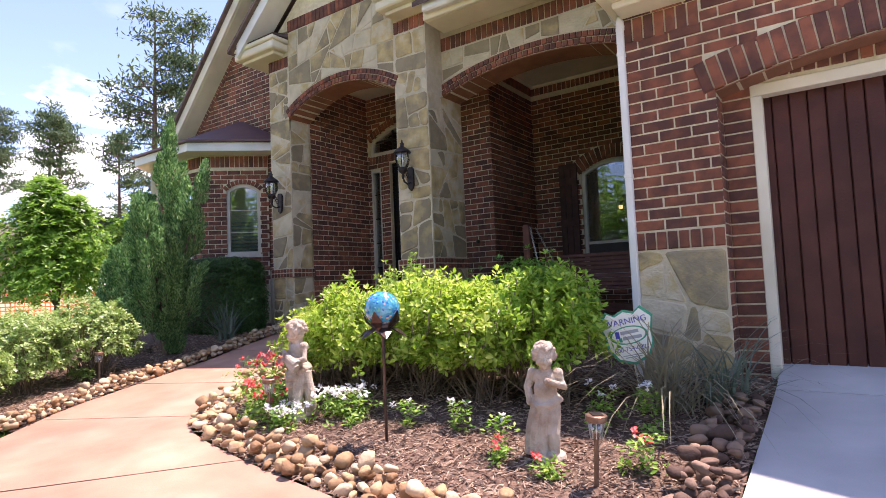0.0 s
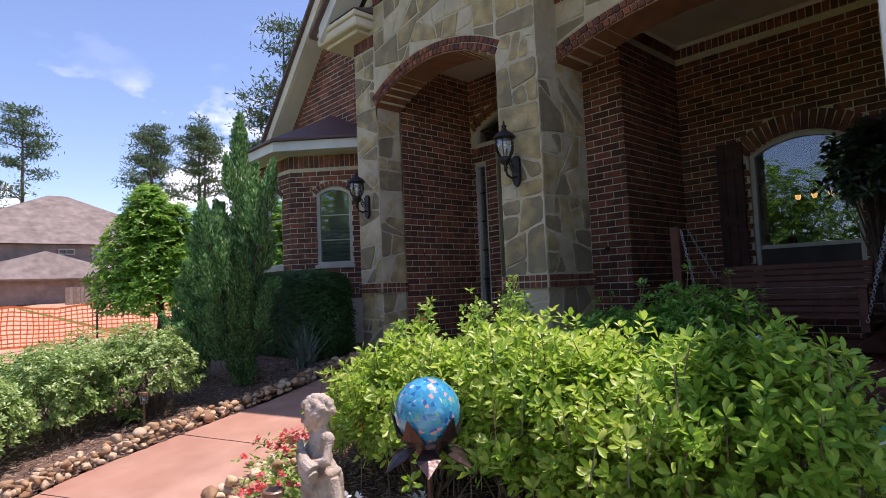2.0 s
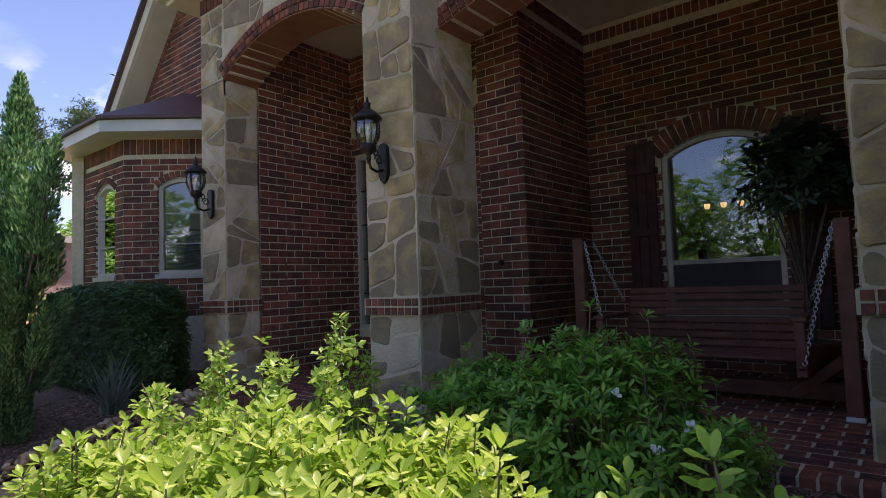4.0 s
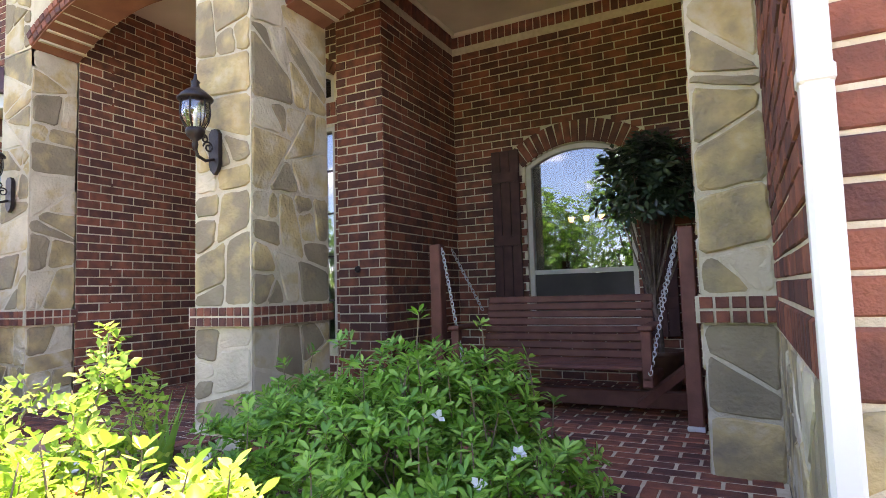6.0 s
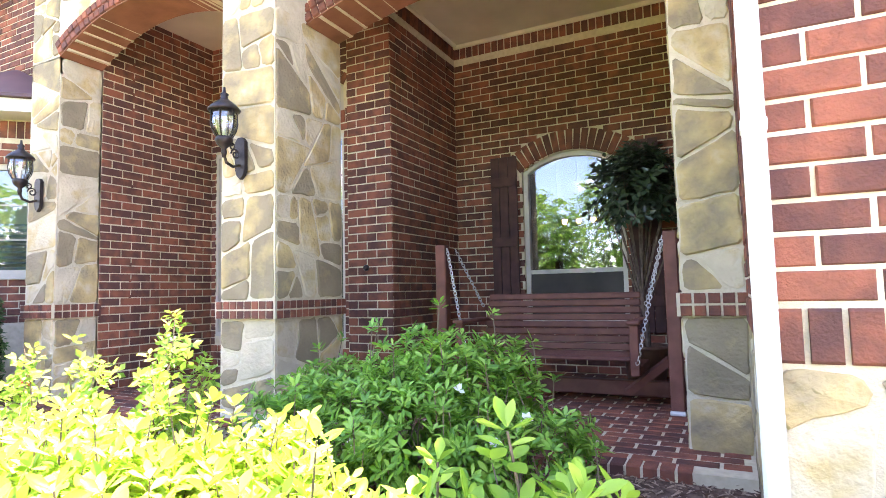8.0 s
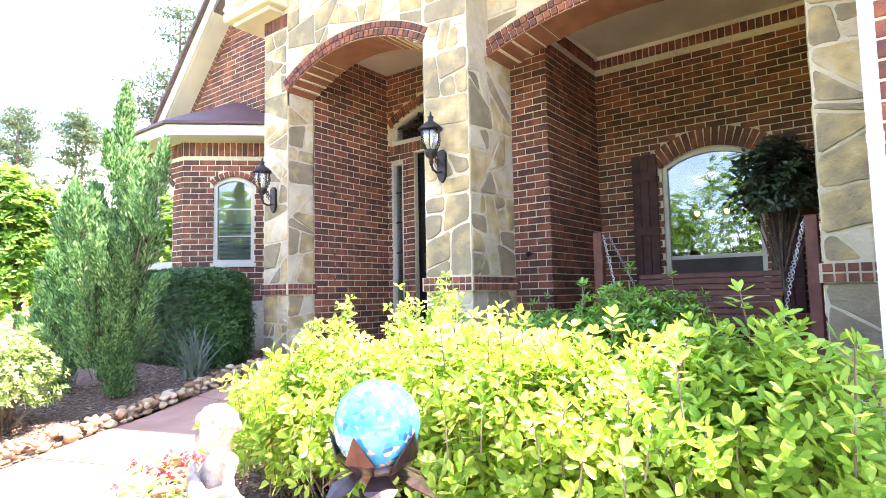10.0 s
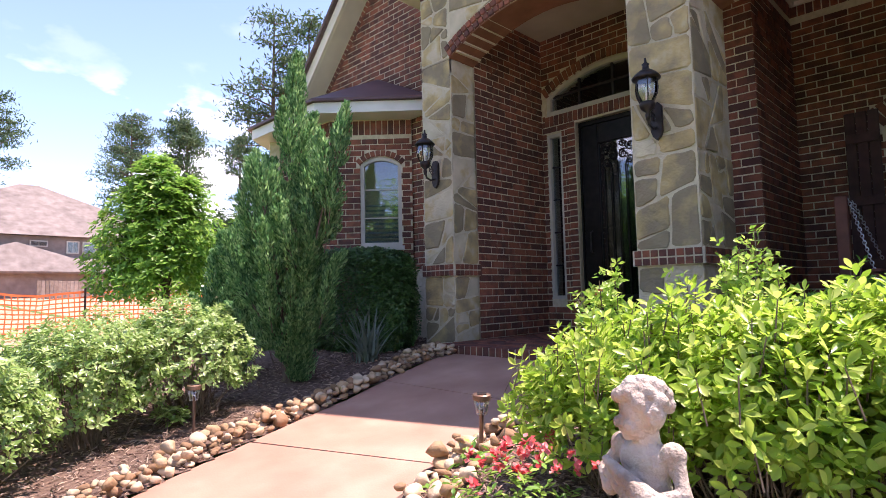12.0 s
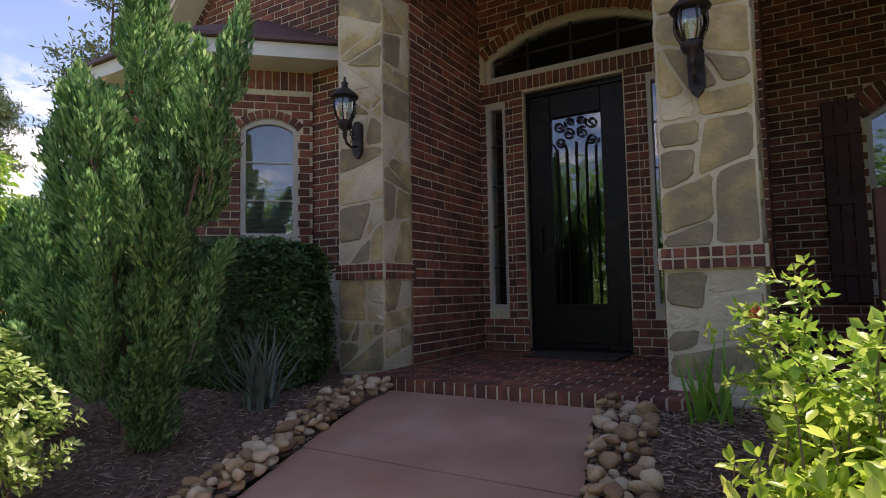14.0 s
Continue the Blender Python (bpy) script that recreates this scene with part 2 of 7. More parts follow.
M_DRYGRASS = leafy("dry_grass_blade", (0.16, 0.14, 0.08), (0.28, 0.25, 0.16), (0.42, 0.38, 0.27), 0.7, 0.3)
M_GRASS = leafy("grass_blade", (0.06, 0.13, 0.015), (0.12, 0.23, 0.03), (0.20, 0.32, 0.06), 0.6, 0.35)
M_FLOWERLEAF = leafy("bedding_leaf", (0.10, 0.24, 0.03), (0.22, 0.40, 0.06), (0.42, 0.56, 0.12), 0.45, 0.4)
M_RED = leafy("red_petal", (0.58, 0.02, 0.03), (0.72, 0.08, 0.08), (0.84, 0.34, 0.32), 0.5, 0.3)
M_WHITEPETAL = leafy("white_petal", (0.68, 0.66, 0.70), (0.80, 0.78, 0.80), (0.86, 0.85, 0.85), 0.5, 0.3)
M_ROSE = leafy("rose_leaf", (0.14, 0.30, 0.04), (0.32, 0.50, 0.07), (0.56, 0.68, 0.17), 0.4, 0.45)


# ---- mesh helpers ----
class Mesh:
    """Collects vertices and faces of one part."""

    def __init__(self):
        self.v, self.f = [], []

    def add(self, verts, faces):
        k = len(self.v)
        self.v += [tuple(q) for q in verts]
        self.f += [tuple(i + k for i in q) for q in faces]
        return self

    def box(self, x0, x1, y0, y1, z0, z1, c=0.0, m=None):
        """A block with chamfered edges of width c."""
        if c <= 0:
            vs = [(x, y, z) for x in (x0, x1) for y in (y0, y1) for z in (z0, z1)]
            fs = [(0, 1, 3, 2), (4, 6, 7, 5), (0, 4, 5, 1), (2, 3, 7, 6), (0, 2, 6, 4), (1, 5, 7, 3)]
        else:
            lo, hi = (x0, y0, z0), (x1, y1, z1)
            c = min(c, 0.45 * min(hi[i] - lo[i] for i in range(3)))
            vs, ids = [], {}
            for s in range(8):
                b = ((s >> 2) & 1, (s >> 1) & 1, s & 1)
                for ax in range(3):
                    q = []
                    for i in range(3):
                        base = hi[i] if b[i] else lo[i]
                        q.append(base if i == ax else base + (-c if b[i] else c))
                    ids[b, ax] = len(vs)
                    vs.append(tuple(q))
            fs = []
            for ax in range(3):
                o = [i for i in range(3) if i != ax]
                for side in (0, 1):
                    ring = []
                    for p, q in ((0, 0), (1, 0), (1, 1), (0, 1)):
                        b = [0, 0, 0]
                        b[ax], b[o[0]], b[o[1]] = side, p, q
                        ring.append(ids[tuple(b), ax])
                    fs.append(tuple(ring))
                for p in (0, 1):
                    for q in (0, 1):
                        e = []
                        for t in (0, 1):
                            b = [0, 0, 0]
                            b[ax], b[o[0]], b[o[1]] = t, p, q
                            e.append(tuple(b))
                        fs.append((ids[e[0], o[0]], ids[e[1], o[0]], ids[e[1], o[1]], ids[e[0], o[1]]))
            for s in range(8):
                b = ((s >> 2) & 1, (s >> 1) & 1, s & 1)
                fs.append((ids[b, 0], ids[b, 1], ids[b, 2]))
        if m is not None:
            vs = [m @ Vector(q) for q in vs]
        return self.add(vs, fs)

    def prism(self, outline, y0, y1, swap=None):
        """An outline of (x, z) pushed from y0 to y1; swap maps (x, y, z) elsewhere."""
        n = len(outline)
        vs = [(x, y0, z) for x, z in outline] + [(x, y1, z) for x, z in outline]
        if swap:
            vs = [swap(*q) for q in vs]
        fs = [tuple(range(n)), tuple(range(2 * n - 1, n - 1, -1))] + [(i, i + n, (i + 1) % n + n, (i + 1) % n) for i in range(n)]
        return self.add(vs, fs)

    def lathe(self, profile, centre=(0, 0, 0), n=16, m=None, caps=True):
        """A profile of (radius, height) turned round z."""
        vs = []
        for r, z in profile:
            for i in range(n):
                a = 2 * math.pi * i / n
                vs.append((centre[0] + r * math.cos(a), centre[1] + r * math.sin(a), centre[2] + z))
        fs = []
        for j in range(len(profile) - 1):
            for i in range(n):
                k = (i + 1) % n
                fs.append((j * n + i, j * n + k, (j + 1) * n + k, (j + 1) * n + i))
        if caps:
            fs.append(tuple(range(n - 1, -1, -1)))
            fs.append(tuple((len(profile) - 1) * n + i for i in range(n)))
        if m is not None:
            vs = [m @ Vector(q) for q in vs]
        return self.add(vs, fs)

    def tube(self, pts, radii, n=6):
        """A round bar along points."""
        pts = [Vector(q) for q in pts]
        if not isinstance(radii, (list, tuple)):
            radii = [radii] * len(pts)
        vs, fs = [], []
        for i, q in enumerate(pts):
            d = (pts[min(i + 1, len(pts) - 1)] - pts[max(i - 1, 0)])
            d = d.normalized() if d.length > 1e-9 else Vector((0, 0, 1))
            a = d.cross(Vector((0.3, 0.2, 1) if abs(d.z) < 0.9 else (1, 0.1, 0))).normalized()
            b = d.cross(a)
            for j in range(n):
                t = 2 * math.pi * j / n
                vs.append(q + (a * math.cos(t) + b * math.sin(t)) * radii[i])
        for i in range(len(pts) - 1):
            for j in range(n):
                k = (j + 1) % n
                fs.append((i * n + j, i * n + k, (i + 1) * n + k, (i + 1) * n + j))
        fs += [tuple(range(n - 1, -1, -1)), tuple((len(pts) - 1) * n + j for j in range(n))]
        return self.add(vs, fs)

    def data(self, name, material, smooth=False):
        me = bpy.data.meshes.new(name)
        me.from_pydata(self.v, [], self.f)
        me.materials.append(material)
        if smooth:
            me.polygons.foreach_set("use_smooth", [True] * len(me.polygons))
        me.update()
        return me


def part(name, mesh, material, parent=None, label="", smooth=False):
    ob = new(name, mesh.data(name, material, smooth))
    ob.parent = parent
    if label:
        tagged(ob, label)
    return ob


def thing(name, at, label, category, group="", turn=0.0, kind=""):
    ob = new(name)
    ob.empty_display_size = 0.1
    ob.matrix_world = pose(*at, 0, 0, turn)
    return tagged(ob, label, category, group, kind)


def structure(name, mesh, material, label, category="wall", smooth=False):
    return tagged(part(name, mesh, material, None, "", smooth), label, category, "", "structure")


# one piece of masonry: unit block without a back, its front at y = -0.5
PIECE_V = [(x, 0.5, z) for x, z in ((-.5, -.5), (.5, -.5), (.5, .5), (-.5, .5))]
PIECE_V += [(x, -0.32, z) for x, z in ((-.5, -.5), (.5, -.5), (.5, .5), (-.5, .5))]
PIECE_V += [(x, -0.5, z) for x, z in ((-.475, -.44), (.475, -.44), (.475, .44), (-.475, .44))]
PIECE_F = [(0, 1, 5, 4), (1, 2, 6, 5), (2, 3, 7, 6), (3, 0, 4, 7), (4, 5, 9, 8), (5, 6, 10, 9), (6, 7, 11, 10), (7, 4, 8, 11), (8, 9, 10, 11)]


def unit_piece(name, material):
    return Mesh().add(PIECE_V, PIECE_F).data(name, material)


def lay(parent, pieces, unit, name, near, material, limit=300):
    """Lays pieces (matrices of the unit block): those nearest to a place as parts, the rest as one joined part."""
    near = Vector(near)
    pieces = sorted(pieces, key=lambda m: (m.translation - near).length)
    for m in pieces[:limit]:
        ob = new(name, unit)
        ob.parent = parent
        ob.matrix_basis = m
    if len(pieces) > limit:
        rest = Mesh()
        for m in pieces[limit:]:
            rest.add([m @ Vector(q) for q in PIECE_V], PIECE_F)
        tagged(part(name + "_rest", rest, material, parent), kind="stuff")


class Face:
    """A wall's face: origin, direction along it, and outward normal; u runs along, v up."""

    def __init__(self, o, u, n):
        self.o, self.u, self.n = Vector(o), Vector(u).normalized(), Vector(n).normalized()

    def at(self, u, v, d=0.0):
        return self.o + self.u * u + Vector((0, 0, v)) + self.n * d

    def piece(self, u, v, length, height, depth=0.03, proud=0.008, tilt=0.0):
        """A block centred on (u, v), turned by tilt in the wall's plane."""
        c, s = math.cos(tilt), math.sin(tilt)
        a = self.u * c + Vector((0, 0, 1)) * s
        b = -self.u * s + Vector((0, 0, 1)) * c
        p = self.at(u, v, proud - depth / 2)
        m = Matrix((a * length, -self.n * depth, b * height)).transposed().to_4x4()
        m.translation = p
        return m


RNG = random.Random(5)
COURSE, BRICK_L, JOINT = 0.0785, 0.205, 0.011


def courses(face, u0, u1, v0, v1, free, seed=0):
    """Running bond over a stretch of wall, where free(u, v) says that brick may lie."""
    rng, out, row, v = random.Random(seed), [], 0, v0
    while v + COURSE <= v1 + 1e-6:
        vm = v + COURSE / 2
        step, run, us = 0.01, None, []
        u = u0
        while u <= u1 + 1e-6:
            ok = u < u1 - 1e-6 and free(u + step / 2, vm)
            if ok and run is None:
                run = u
            if not ok and run is not None:
                us.append((run, u))
                run = None
            u += step
        if run is not None:
            us.append((run, u1))
        pitch = BRICK_L + JOINT
        for a, b in us:
            k = math.floor((a - u0) / pitch) - 1
            x = u0 + k * pitch + (pitch / 2 if row % 2 else 0)
            while x < b:
                p, q = max(a, x + JOINT / 2), min(b, x + pitch - JOINT / 2)
                if a > x + JOINT / 2:
                    p = a + 0.002
                if q - p > 0.025:
                    out.append(face.piece((p + q) / 2, vm, q - p, COURSE - JOINT + rng.uniform(-.002, .002), 0.03, 0.007 + rng.uniform(-.003, .004), rng.uniform(-.006, .006)))
                x += pitch
        v += COURSE
        row += 1
    return out


def soldiers(face, u0, u1, v0, v1, width=0.075, proud=0.012):
    n = max(1, round((u1 - u0) / width))
    w = (u1 - u0) / n
    return [face.piece(u0 + (i + 0.5) * w, (v0 + v1) / 2, w - 0.012, v1 - v0 - 0.012, 0.04, proud) for i in range(n)]


class Arc:
    """A flat arch over [a, b], springing at v and rising by rise."""

    def __init__(self, a, b, v, rise):
        self.a, self.b, self.v, self.rise = a, b, v, rise
        self.c, half = (a + b) / 2, (b - a) / 2
        self.r = (half * half + rise * rise) / (2 * rise)
        self.vc = v + rise - self.r

    def top(self, u, grow=0.0):
        d = abs(u - self.c)
        r = self.r + grow
        return self.vc + math.sqrt(max(r * r - d * d, 0)) if d < r else -1e9

    def ring(self, face, thick, width=0.075, rows=1, proud=0.014, shift=0.0, extra=0.0):
        half = math.asin(min(1, (self.b - self.a) / 2 / self.r)) + extra
        out, each = [], thick / rows
        for j in range(rows):
            r = self.r + shift + each * (j + 0.5)
            n = max(3, round(2 * half * r / width))
            for i in range(n):
                t = -half + 2 * half * (i + 0.5) / n
                out.append(face.piece(self.c + r * math.sin(t), self.vc + r * math.cos(t), 2 * half * r / n - 0.011, each - 0.011, 0.05, proud, -t))
        return out


def slab(u0, u1, v0, v1, holes, place, depth):
    """A wall body with openings: holes of (a, b, bottom, top(u)). place(u, d, v) gives the world; d from 0 (face) to depth (inside)."""
    cuts = {u0, u1}
    for a, b, bot, top in holes:
        n = 1 if not callable(top) else 18
        cuts |= {min(max(a + (b - a) * i / n, u0), u1) for i in range(n + 1)}
    cuts = sorted(cuts)
    out = Mesh()
    for a, b in zip(cuts, cuts[1:]):
        if b - a < 1e-6:
            continue
        mid, spans = (a + b) / 2, [(v0, v1)]
        for h0, h1, bot, top in holes:
            if h0 < mid < h1:
                t = top(mid) if callable(top) else top
                nxt = []
                for p, q in spans:
                    if bot > p:
                        nxt.append((p, min(q, bot)))
                    if t < q:
                        nxt.append((max(p, t), q))
                spans = [s for s in nxt if s[1] - s[0] > 1e-5]
        for p, q in spans:
            vs = [place(u, d, v) for u in (a, b) for d in (0, depth) for v in (p, q)]
            out.add(vs, [(0, 1, 3, 2), (4, 6, 7, 5), (0, 4, 5, 1), (2, 3, 7, 6), (0, 2, 6, 4), (1, 5, 7, 3)])
    return out


def clip(poly, nx, ny, d):
    """The part of a polygon where nx*x + ny*y <= d."""
    out = []
    for i, p in enumerate(poly):
        q = poly[(i + 1) % len(poly)]
        a, b = nx * p[0] + ny * p[1] - d, nx * q[0] + ny * q[1] - d
        if a <= 0:
            out.append(p)
        if a * b < 0:
            t = a / (a - b)
            out.append((p[0] + t * (q[0] - p[0]), p[1] + t * (q[1] - p[1])))
    return out


def split_stones(rng, poly, size):
    """Splits a convex outline again and again, along crooked lines, into stones of about size."""
    area = abs(sum(p[0] * q[1] - q[0] * p[1] for p, q in zip(poly, poly[1:] + poly[:1]))) / 2
    w, h = (max(p[i] for p in poly) - min(p[i] for p in poly) for i in (0, 1))
    if area < size * size * rng.uniform(0.35, 1.9) and max(w, h) < 2.6 * min(w, h) or area < 0.25 * size * size:
        return [poly]
    cx, cy = sum(p[0] for p in poly) / len(poly), sum(p[1] for p in poly) / len(poly)
    a = (0.0 if w > h else math.pi / 2) + rng.choice((rng.gauss(0, 0.16), rng.uniform(-0.75, 0.75)))
    nx, ny = math.cos(a), math.sin(a)
    d = nx * (cx + rng.uniform(-.17, .17) * w) + ny * (cy + rng.uniform(-.17, .17) * h)
    out = []
    for sg in (1, -1):
        half = clip(poly, sg * nx, sg * ny, sg * d)
        if len(half) > 2:
            out += split_stones(rng, half, size)
    return out


def inset(poly, by):
    """A convex outline with every side moved inward."""
    area = sum(p[0] * q[1] - q[0] * p[1] for p, q in zip(poly, poly[1:] + poly[:1]))
    out = poly
    for p, q in zip(poly, poly[1:] + poly[:1]):
        ex, ey = q[0] - p[0], q[1] - p[1]
        k = math.hypot(ex, ey) * (1 if area > 0 else -1)
        if abs(k) < 1e-6:
            continue
        out = clip(out, ey / k, -ex / k, (p[0] * ey - p[1] * ex) / k - by)
        if len(out) < 3:
            return []
    return out


def flagstones(parent, face, u0, u1, v0, v1, size, seed, under=None, joint=0.009):
    """Split stones of all sizes in wide, nearly flush joints; under(u): the line below which there is none."""
    rng = random.Random(seed)
    for cell in split_stones(rng, [(u0, v0), (u1, v0), (u1, v1), (u0, v1)], size):
        poly = inset(cell, joint * rng.uniform(0.7, 1.7))
        if under and poly:
            fine = []
            for i, p in enumerate(poly):
                q = poly[(i + 1) % len(poly)]
                fine += [(p[0] + (q[0] - p[0]) * t / 4, p[1] + (q[1] - p[1]) * t / 4) for t in range(4)]
            if all(q[1] < under(q[0]) + 0.02 for q in fine):
                continue
            poly = [(a, max(b, under(a) + 0.012)) for a, b in fine]
        if len(poly) < 3:
            continue
        area = abs(sum(p[0] * q[1] - q[0] * p[1] for p, q in zip(poly, poly[1:] + poly[:1]))) / 2
        if area < 0.0014:
            continue
        cx, cy = sum(p[0] for p in poly) / len(poly), sum(p[1] for p in poly) / len(poly)
        ring, wob = [], 0.006
        for i, p in enumerate(poly):
            q = poly[(i + 1) % len(poly)]
            ln = math.hypot(q[0] - p[0], q[1] - p[1])
            cut = min(0.3, 0.022 / max(ln, 0.01))
            for t in ((cut, 0.36, 0.66, 1 - cut) if not under and ln > 0.09 else (cut, 1 - cut) if not under else (0,)):
                ring.append((p[0] + (q[0] - p[0]) * t + (rng.uniform(-wob, wob) if not under else 0), p[1] + (q[1] - p[1]) * t + (rng.uniform(-wob, wob) if not under else 0)))
        n, proud = len(ring), rng.uniform(0.003, 0.013)
        origin = face.at(cx, cy)
        vs = [face.at(a, b, -0.01) - origin for a, b in ring] + [face.at(a, b, proud * 0.45) - origin for a, b in ring]
        vs += [face.at(cx + (a - cx) * 0.93, cy + (b - cy) * 0.93, proud + rng.uniform(-.003, .003)) - origin for a, b in ring]
        vs.append(face.at(cx, cy, proud + rng.uniform(-.004, .007)) - origin)
        fs = [(i, (i + 1) % n, (i + 1) % n + n, i + n) for i in range(n)] + [(i + n, (i + 1) % n + n, (i + 1) % n + 2 * n, i + 2 * n) for i in range(n)]
        fs += [(2 * n + i, 2 * n + (i + 1) % n, 3 * n) for i in range(n)]
        ob = part("stone", Mesh().add(vs, fs), M_STONE, parent)
        ob.location = origin


# ---- lie of the land ----
def land(x, y):
    a = np.interp(y, (-60, -3, 0, 1.5, 2.75, 4, 5.1, 6, 80), (-0.7, -0.2, -0.08, 0.04, 0.15, 0.28, 0.46, 0.5, 0.6))
    return float(a + np.interp(x, (-200, -36, -15, -9, 60), (0.95, 0.75, 0.12, 0.0, 0.0)))


# ---- ground, path, drive, beds ----
def sheet(xs, ys, height, keep=None):
    out, index = Mesh(), {}
    for i, x in enumerate(xs):
        for j, y in enumerate(ys):
            index[i, j] = len(out.v)
            out.v.append((x, y, height(x, y)))
    for i in range(len(xs) - 1):
        for j in range(len(ys) - 1):
            if keep is None or keep((xs[i] + xs[i + 1]) / 2, (ys[j] + ys[j + 1]) / 2):
                out.f.append((index[i, j], index[i + 1, j], index[i + 1, j + 1], index[i, j + 1]))
    used = sorted({k for q in out.f for k in q})
    renum = {k: n for n, k in enumerate(used)}
    out.v = [out.v[k] for k in used]
    out.f = [tuple(renum[k] for k in q) for q in out.f]
    return out


def steps(*marks):
    out = []
    for a, b, n in marks:
        out += [a + (b - a) * i / n for i in range(n)]
    return out + [marks[-1][1]]


structure("ground", sheet(steps((-900, -60, 6), (-60, -14, 14), (-14, 6, 40), (6, 60, 10), (60, 900, 5)),
                          steps((-900, -60, 5), (-60, -6, 10), (-6, 9, 60), (9, 60, 8), (60, 900, 5)),
                          lambda x, y: land(x, y) - 0.03), M_GRASSLAND, "green lawn and open ground around the house", "ground", True)
structure("bare_ground", sheet(steps((-46, -13.2, 12)), steps((-12, 24, 14)), lambda x, y: land(x, y) + 0.02), M_SOIL, "bare orange clay of the building plot next door", "ground", True)

PATH_LEFT = [(-5.72, 5.47), (-5.62, 4.8), (-5.46, 4.05), (-5.22, 3.2), (-4.93, 2.4), (-4.55, 1.84), (-3.9, 0.95), (-2.9, -0.3), (-1.6, -1.5), (0.2, -2.6)]
PATH_RIGHT = [(-4.3, 5.47), (-4.15, 4.75), (-4.0, 4.1), (-3.95, 3.52), (-3.66, 2.9), (-3.2, 2.45), (-2.35, 2.21), (-1.5, 2.07), (-0.7, 1.97), (0.2, 1.9)]


def smooth_line(pts, t):
    """A point of a smooth curve through pts, t from 0 to 1."""
    k = t * (len(pts) - 1)
    i = min(int(k), len(pts) - 2)
    f = k - i
    p = [Vector((*pts[min(max(i + d, 0), len(pts) - 1)], 0)) for d in (-1, 0, 1, 2)]
    a = 2 * p[1] + (p[2] - p[0]) * f + (2 * p[0] - 5 * p[1] + 4 * p[2] - p[3]) * f * f + (3 * p[1] - p[0] - 3 * p[2] + p[3]) * f ** 3
    return a / 2


PATH_JOINTS = [0.0, 0.163, 0.345, 0.505, 0.68, 0.86, 1.0]
pathway = tagged(new("path"), "curved terracotta-tinted concrete walk with cut joints", "path", "", "structure")
for s0, s1 in zip(PATH_JOINTS, PATH_JOINTS[1:]):
    m, nu, nv = Mesh(), 16, 10
    for d in (0.03, -0.08):
        for i in range(nu + 1):
            t = s0 + 0.0009 + (s1 - s0 - 0.0018) * i / nu
            a, b = smooth_line(PATH_LEFT, t), smooth_line(PATH_RIGHT, t)
            for j in range(nv + 1):
                q = a.lerp(b, j / nv)
                m.v.append((q.x, q.y, land(q.x, q.y) + d))
    w, n1 = nv + 1, (nu + 1) * (nv + 1)
    for i in range(nu):
        for j in range(nv):
            m.f.append((i * w + j, i * w + j + 1, (i + 1) * w + j + 1, (i + 1) * w + j))
    rim = [i * w for i in range(nu + 1)] + [nu * w + j for j in range(1, w)] + [i * w + nv for i in range(nu - 1, -1, -1)] + [j for j in range(nv - 1, 0, -1)]
    m.f += [(a, b, b + n1, a + n1) for a, b in zip(rim, rim[1:] + rim[:1])]
    part("slab", m, M_PATH, pathway)

drive = tagged(new("driveway"), "light grey concrete driveway slabs in front of the garage", "driveway", "", "structure")
for y0, y1 in ((-9.0, -3.01), (-3.0, 0.59), (0.6, 4.15), (4.165, 4.85)):
    m = sheet(steps((0.21, 6.0, 6)), steps((y0, y1, 8)), lambda x, y: land(0, y) + 0.05)
    k = len(m.v)
    m.v += [(x, y, z - 0.15) for x, y, z in m.v]
    rim = [i * 9 for i in range(7)] + [6 * 9 + j for j in range(1, 9)] + [i * 9 + 8 for i in range(5, -1, -1)] + [j for j in range(7, 0, -1)]
    m.f += [(a, b, b + k, a + k) for a, b in zip(rim, rim[1:] + rim[:1])]
    part("slab", m, M_DRIVE, drive)


def inside(poly, x, y):
    hit = False
    for (x0, y0), (x1, y1) in zip(poly, poly[1:] + poly[:1]):
        if (y0 > y) != (y1 > y) and x < x0 + (y - y0) * (x1 - x0) / (y1 - y0):
            hit = not hit
    return hit


LEFT_C = [smooth_line(PATH_LEFT, i / 40) for i in range(41)]
RIGHT_C = [smooth_line(PATH_RIGHT, i / 40) for i in range(41)]
BED_RIGHT = [(q.x + 0.004, q.y + 0.004) for q in RIGHT_C if q.x < 0.15] + [(0.2, 1.96), (0.2, 4.4), (-0.6, 4.4), (-0.6, 5.8), (-4.25, 5.8)]
BED_LEFT = [(q.x - 0.005, q.y) for q in LEFT_C if q.y > 1.8] + [(-5.3, 1.4), (-7.2, 1.7), (-9.2, 3.4), (-9.6, 6.4), (-5.8, 6.4)]


def mulch_height(x, y):
    return land(x, y) + 0.035 + 0.02 * noise.noise((x * 2.5, y * 2.5, 0)) + 0.012 * noise.noise((x * 9, y * 9, 3))


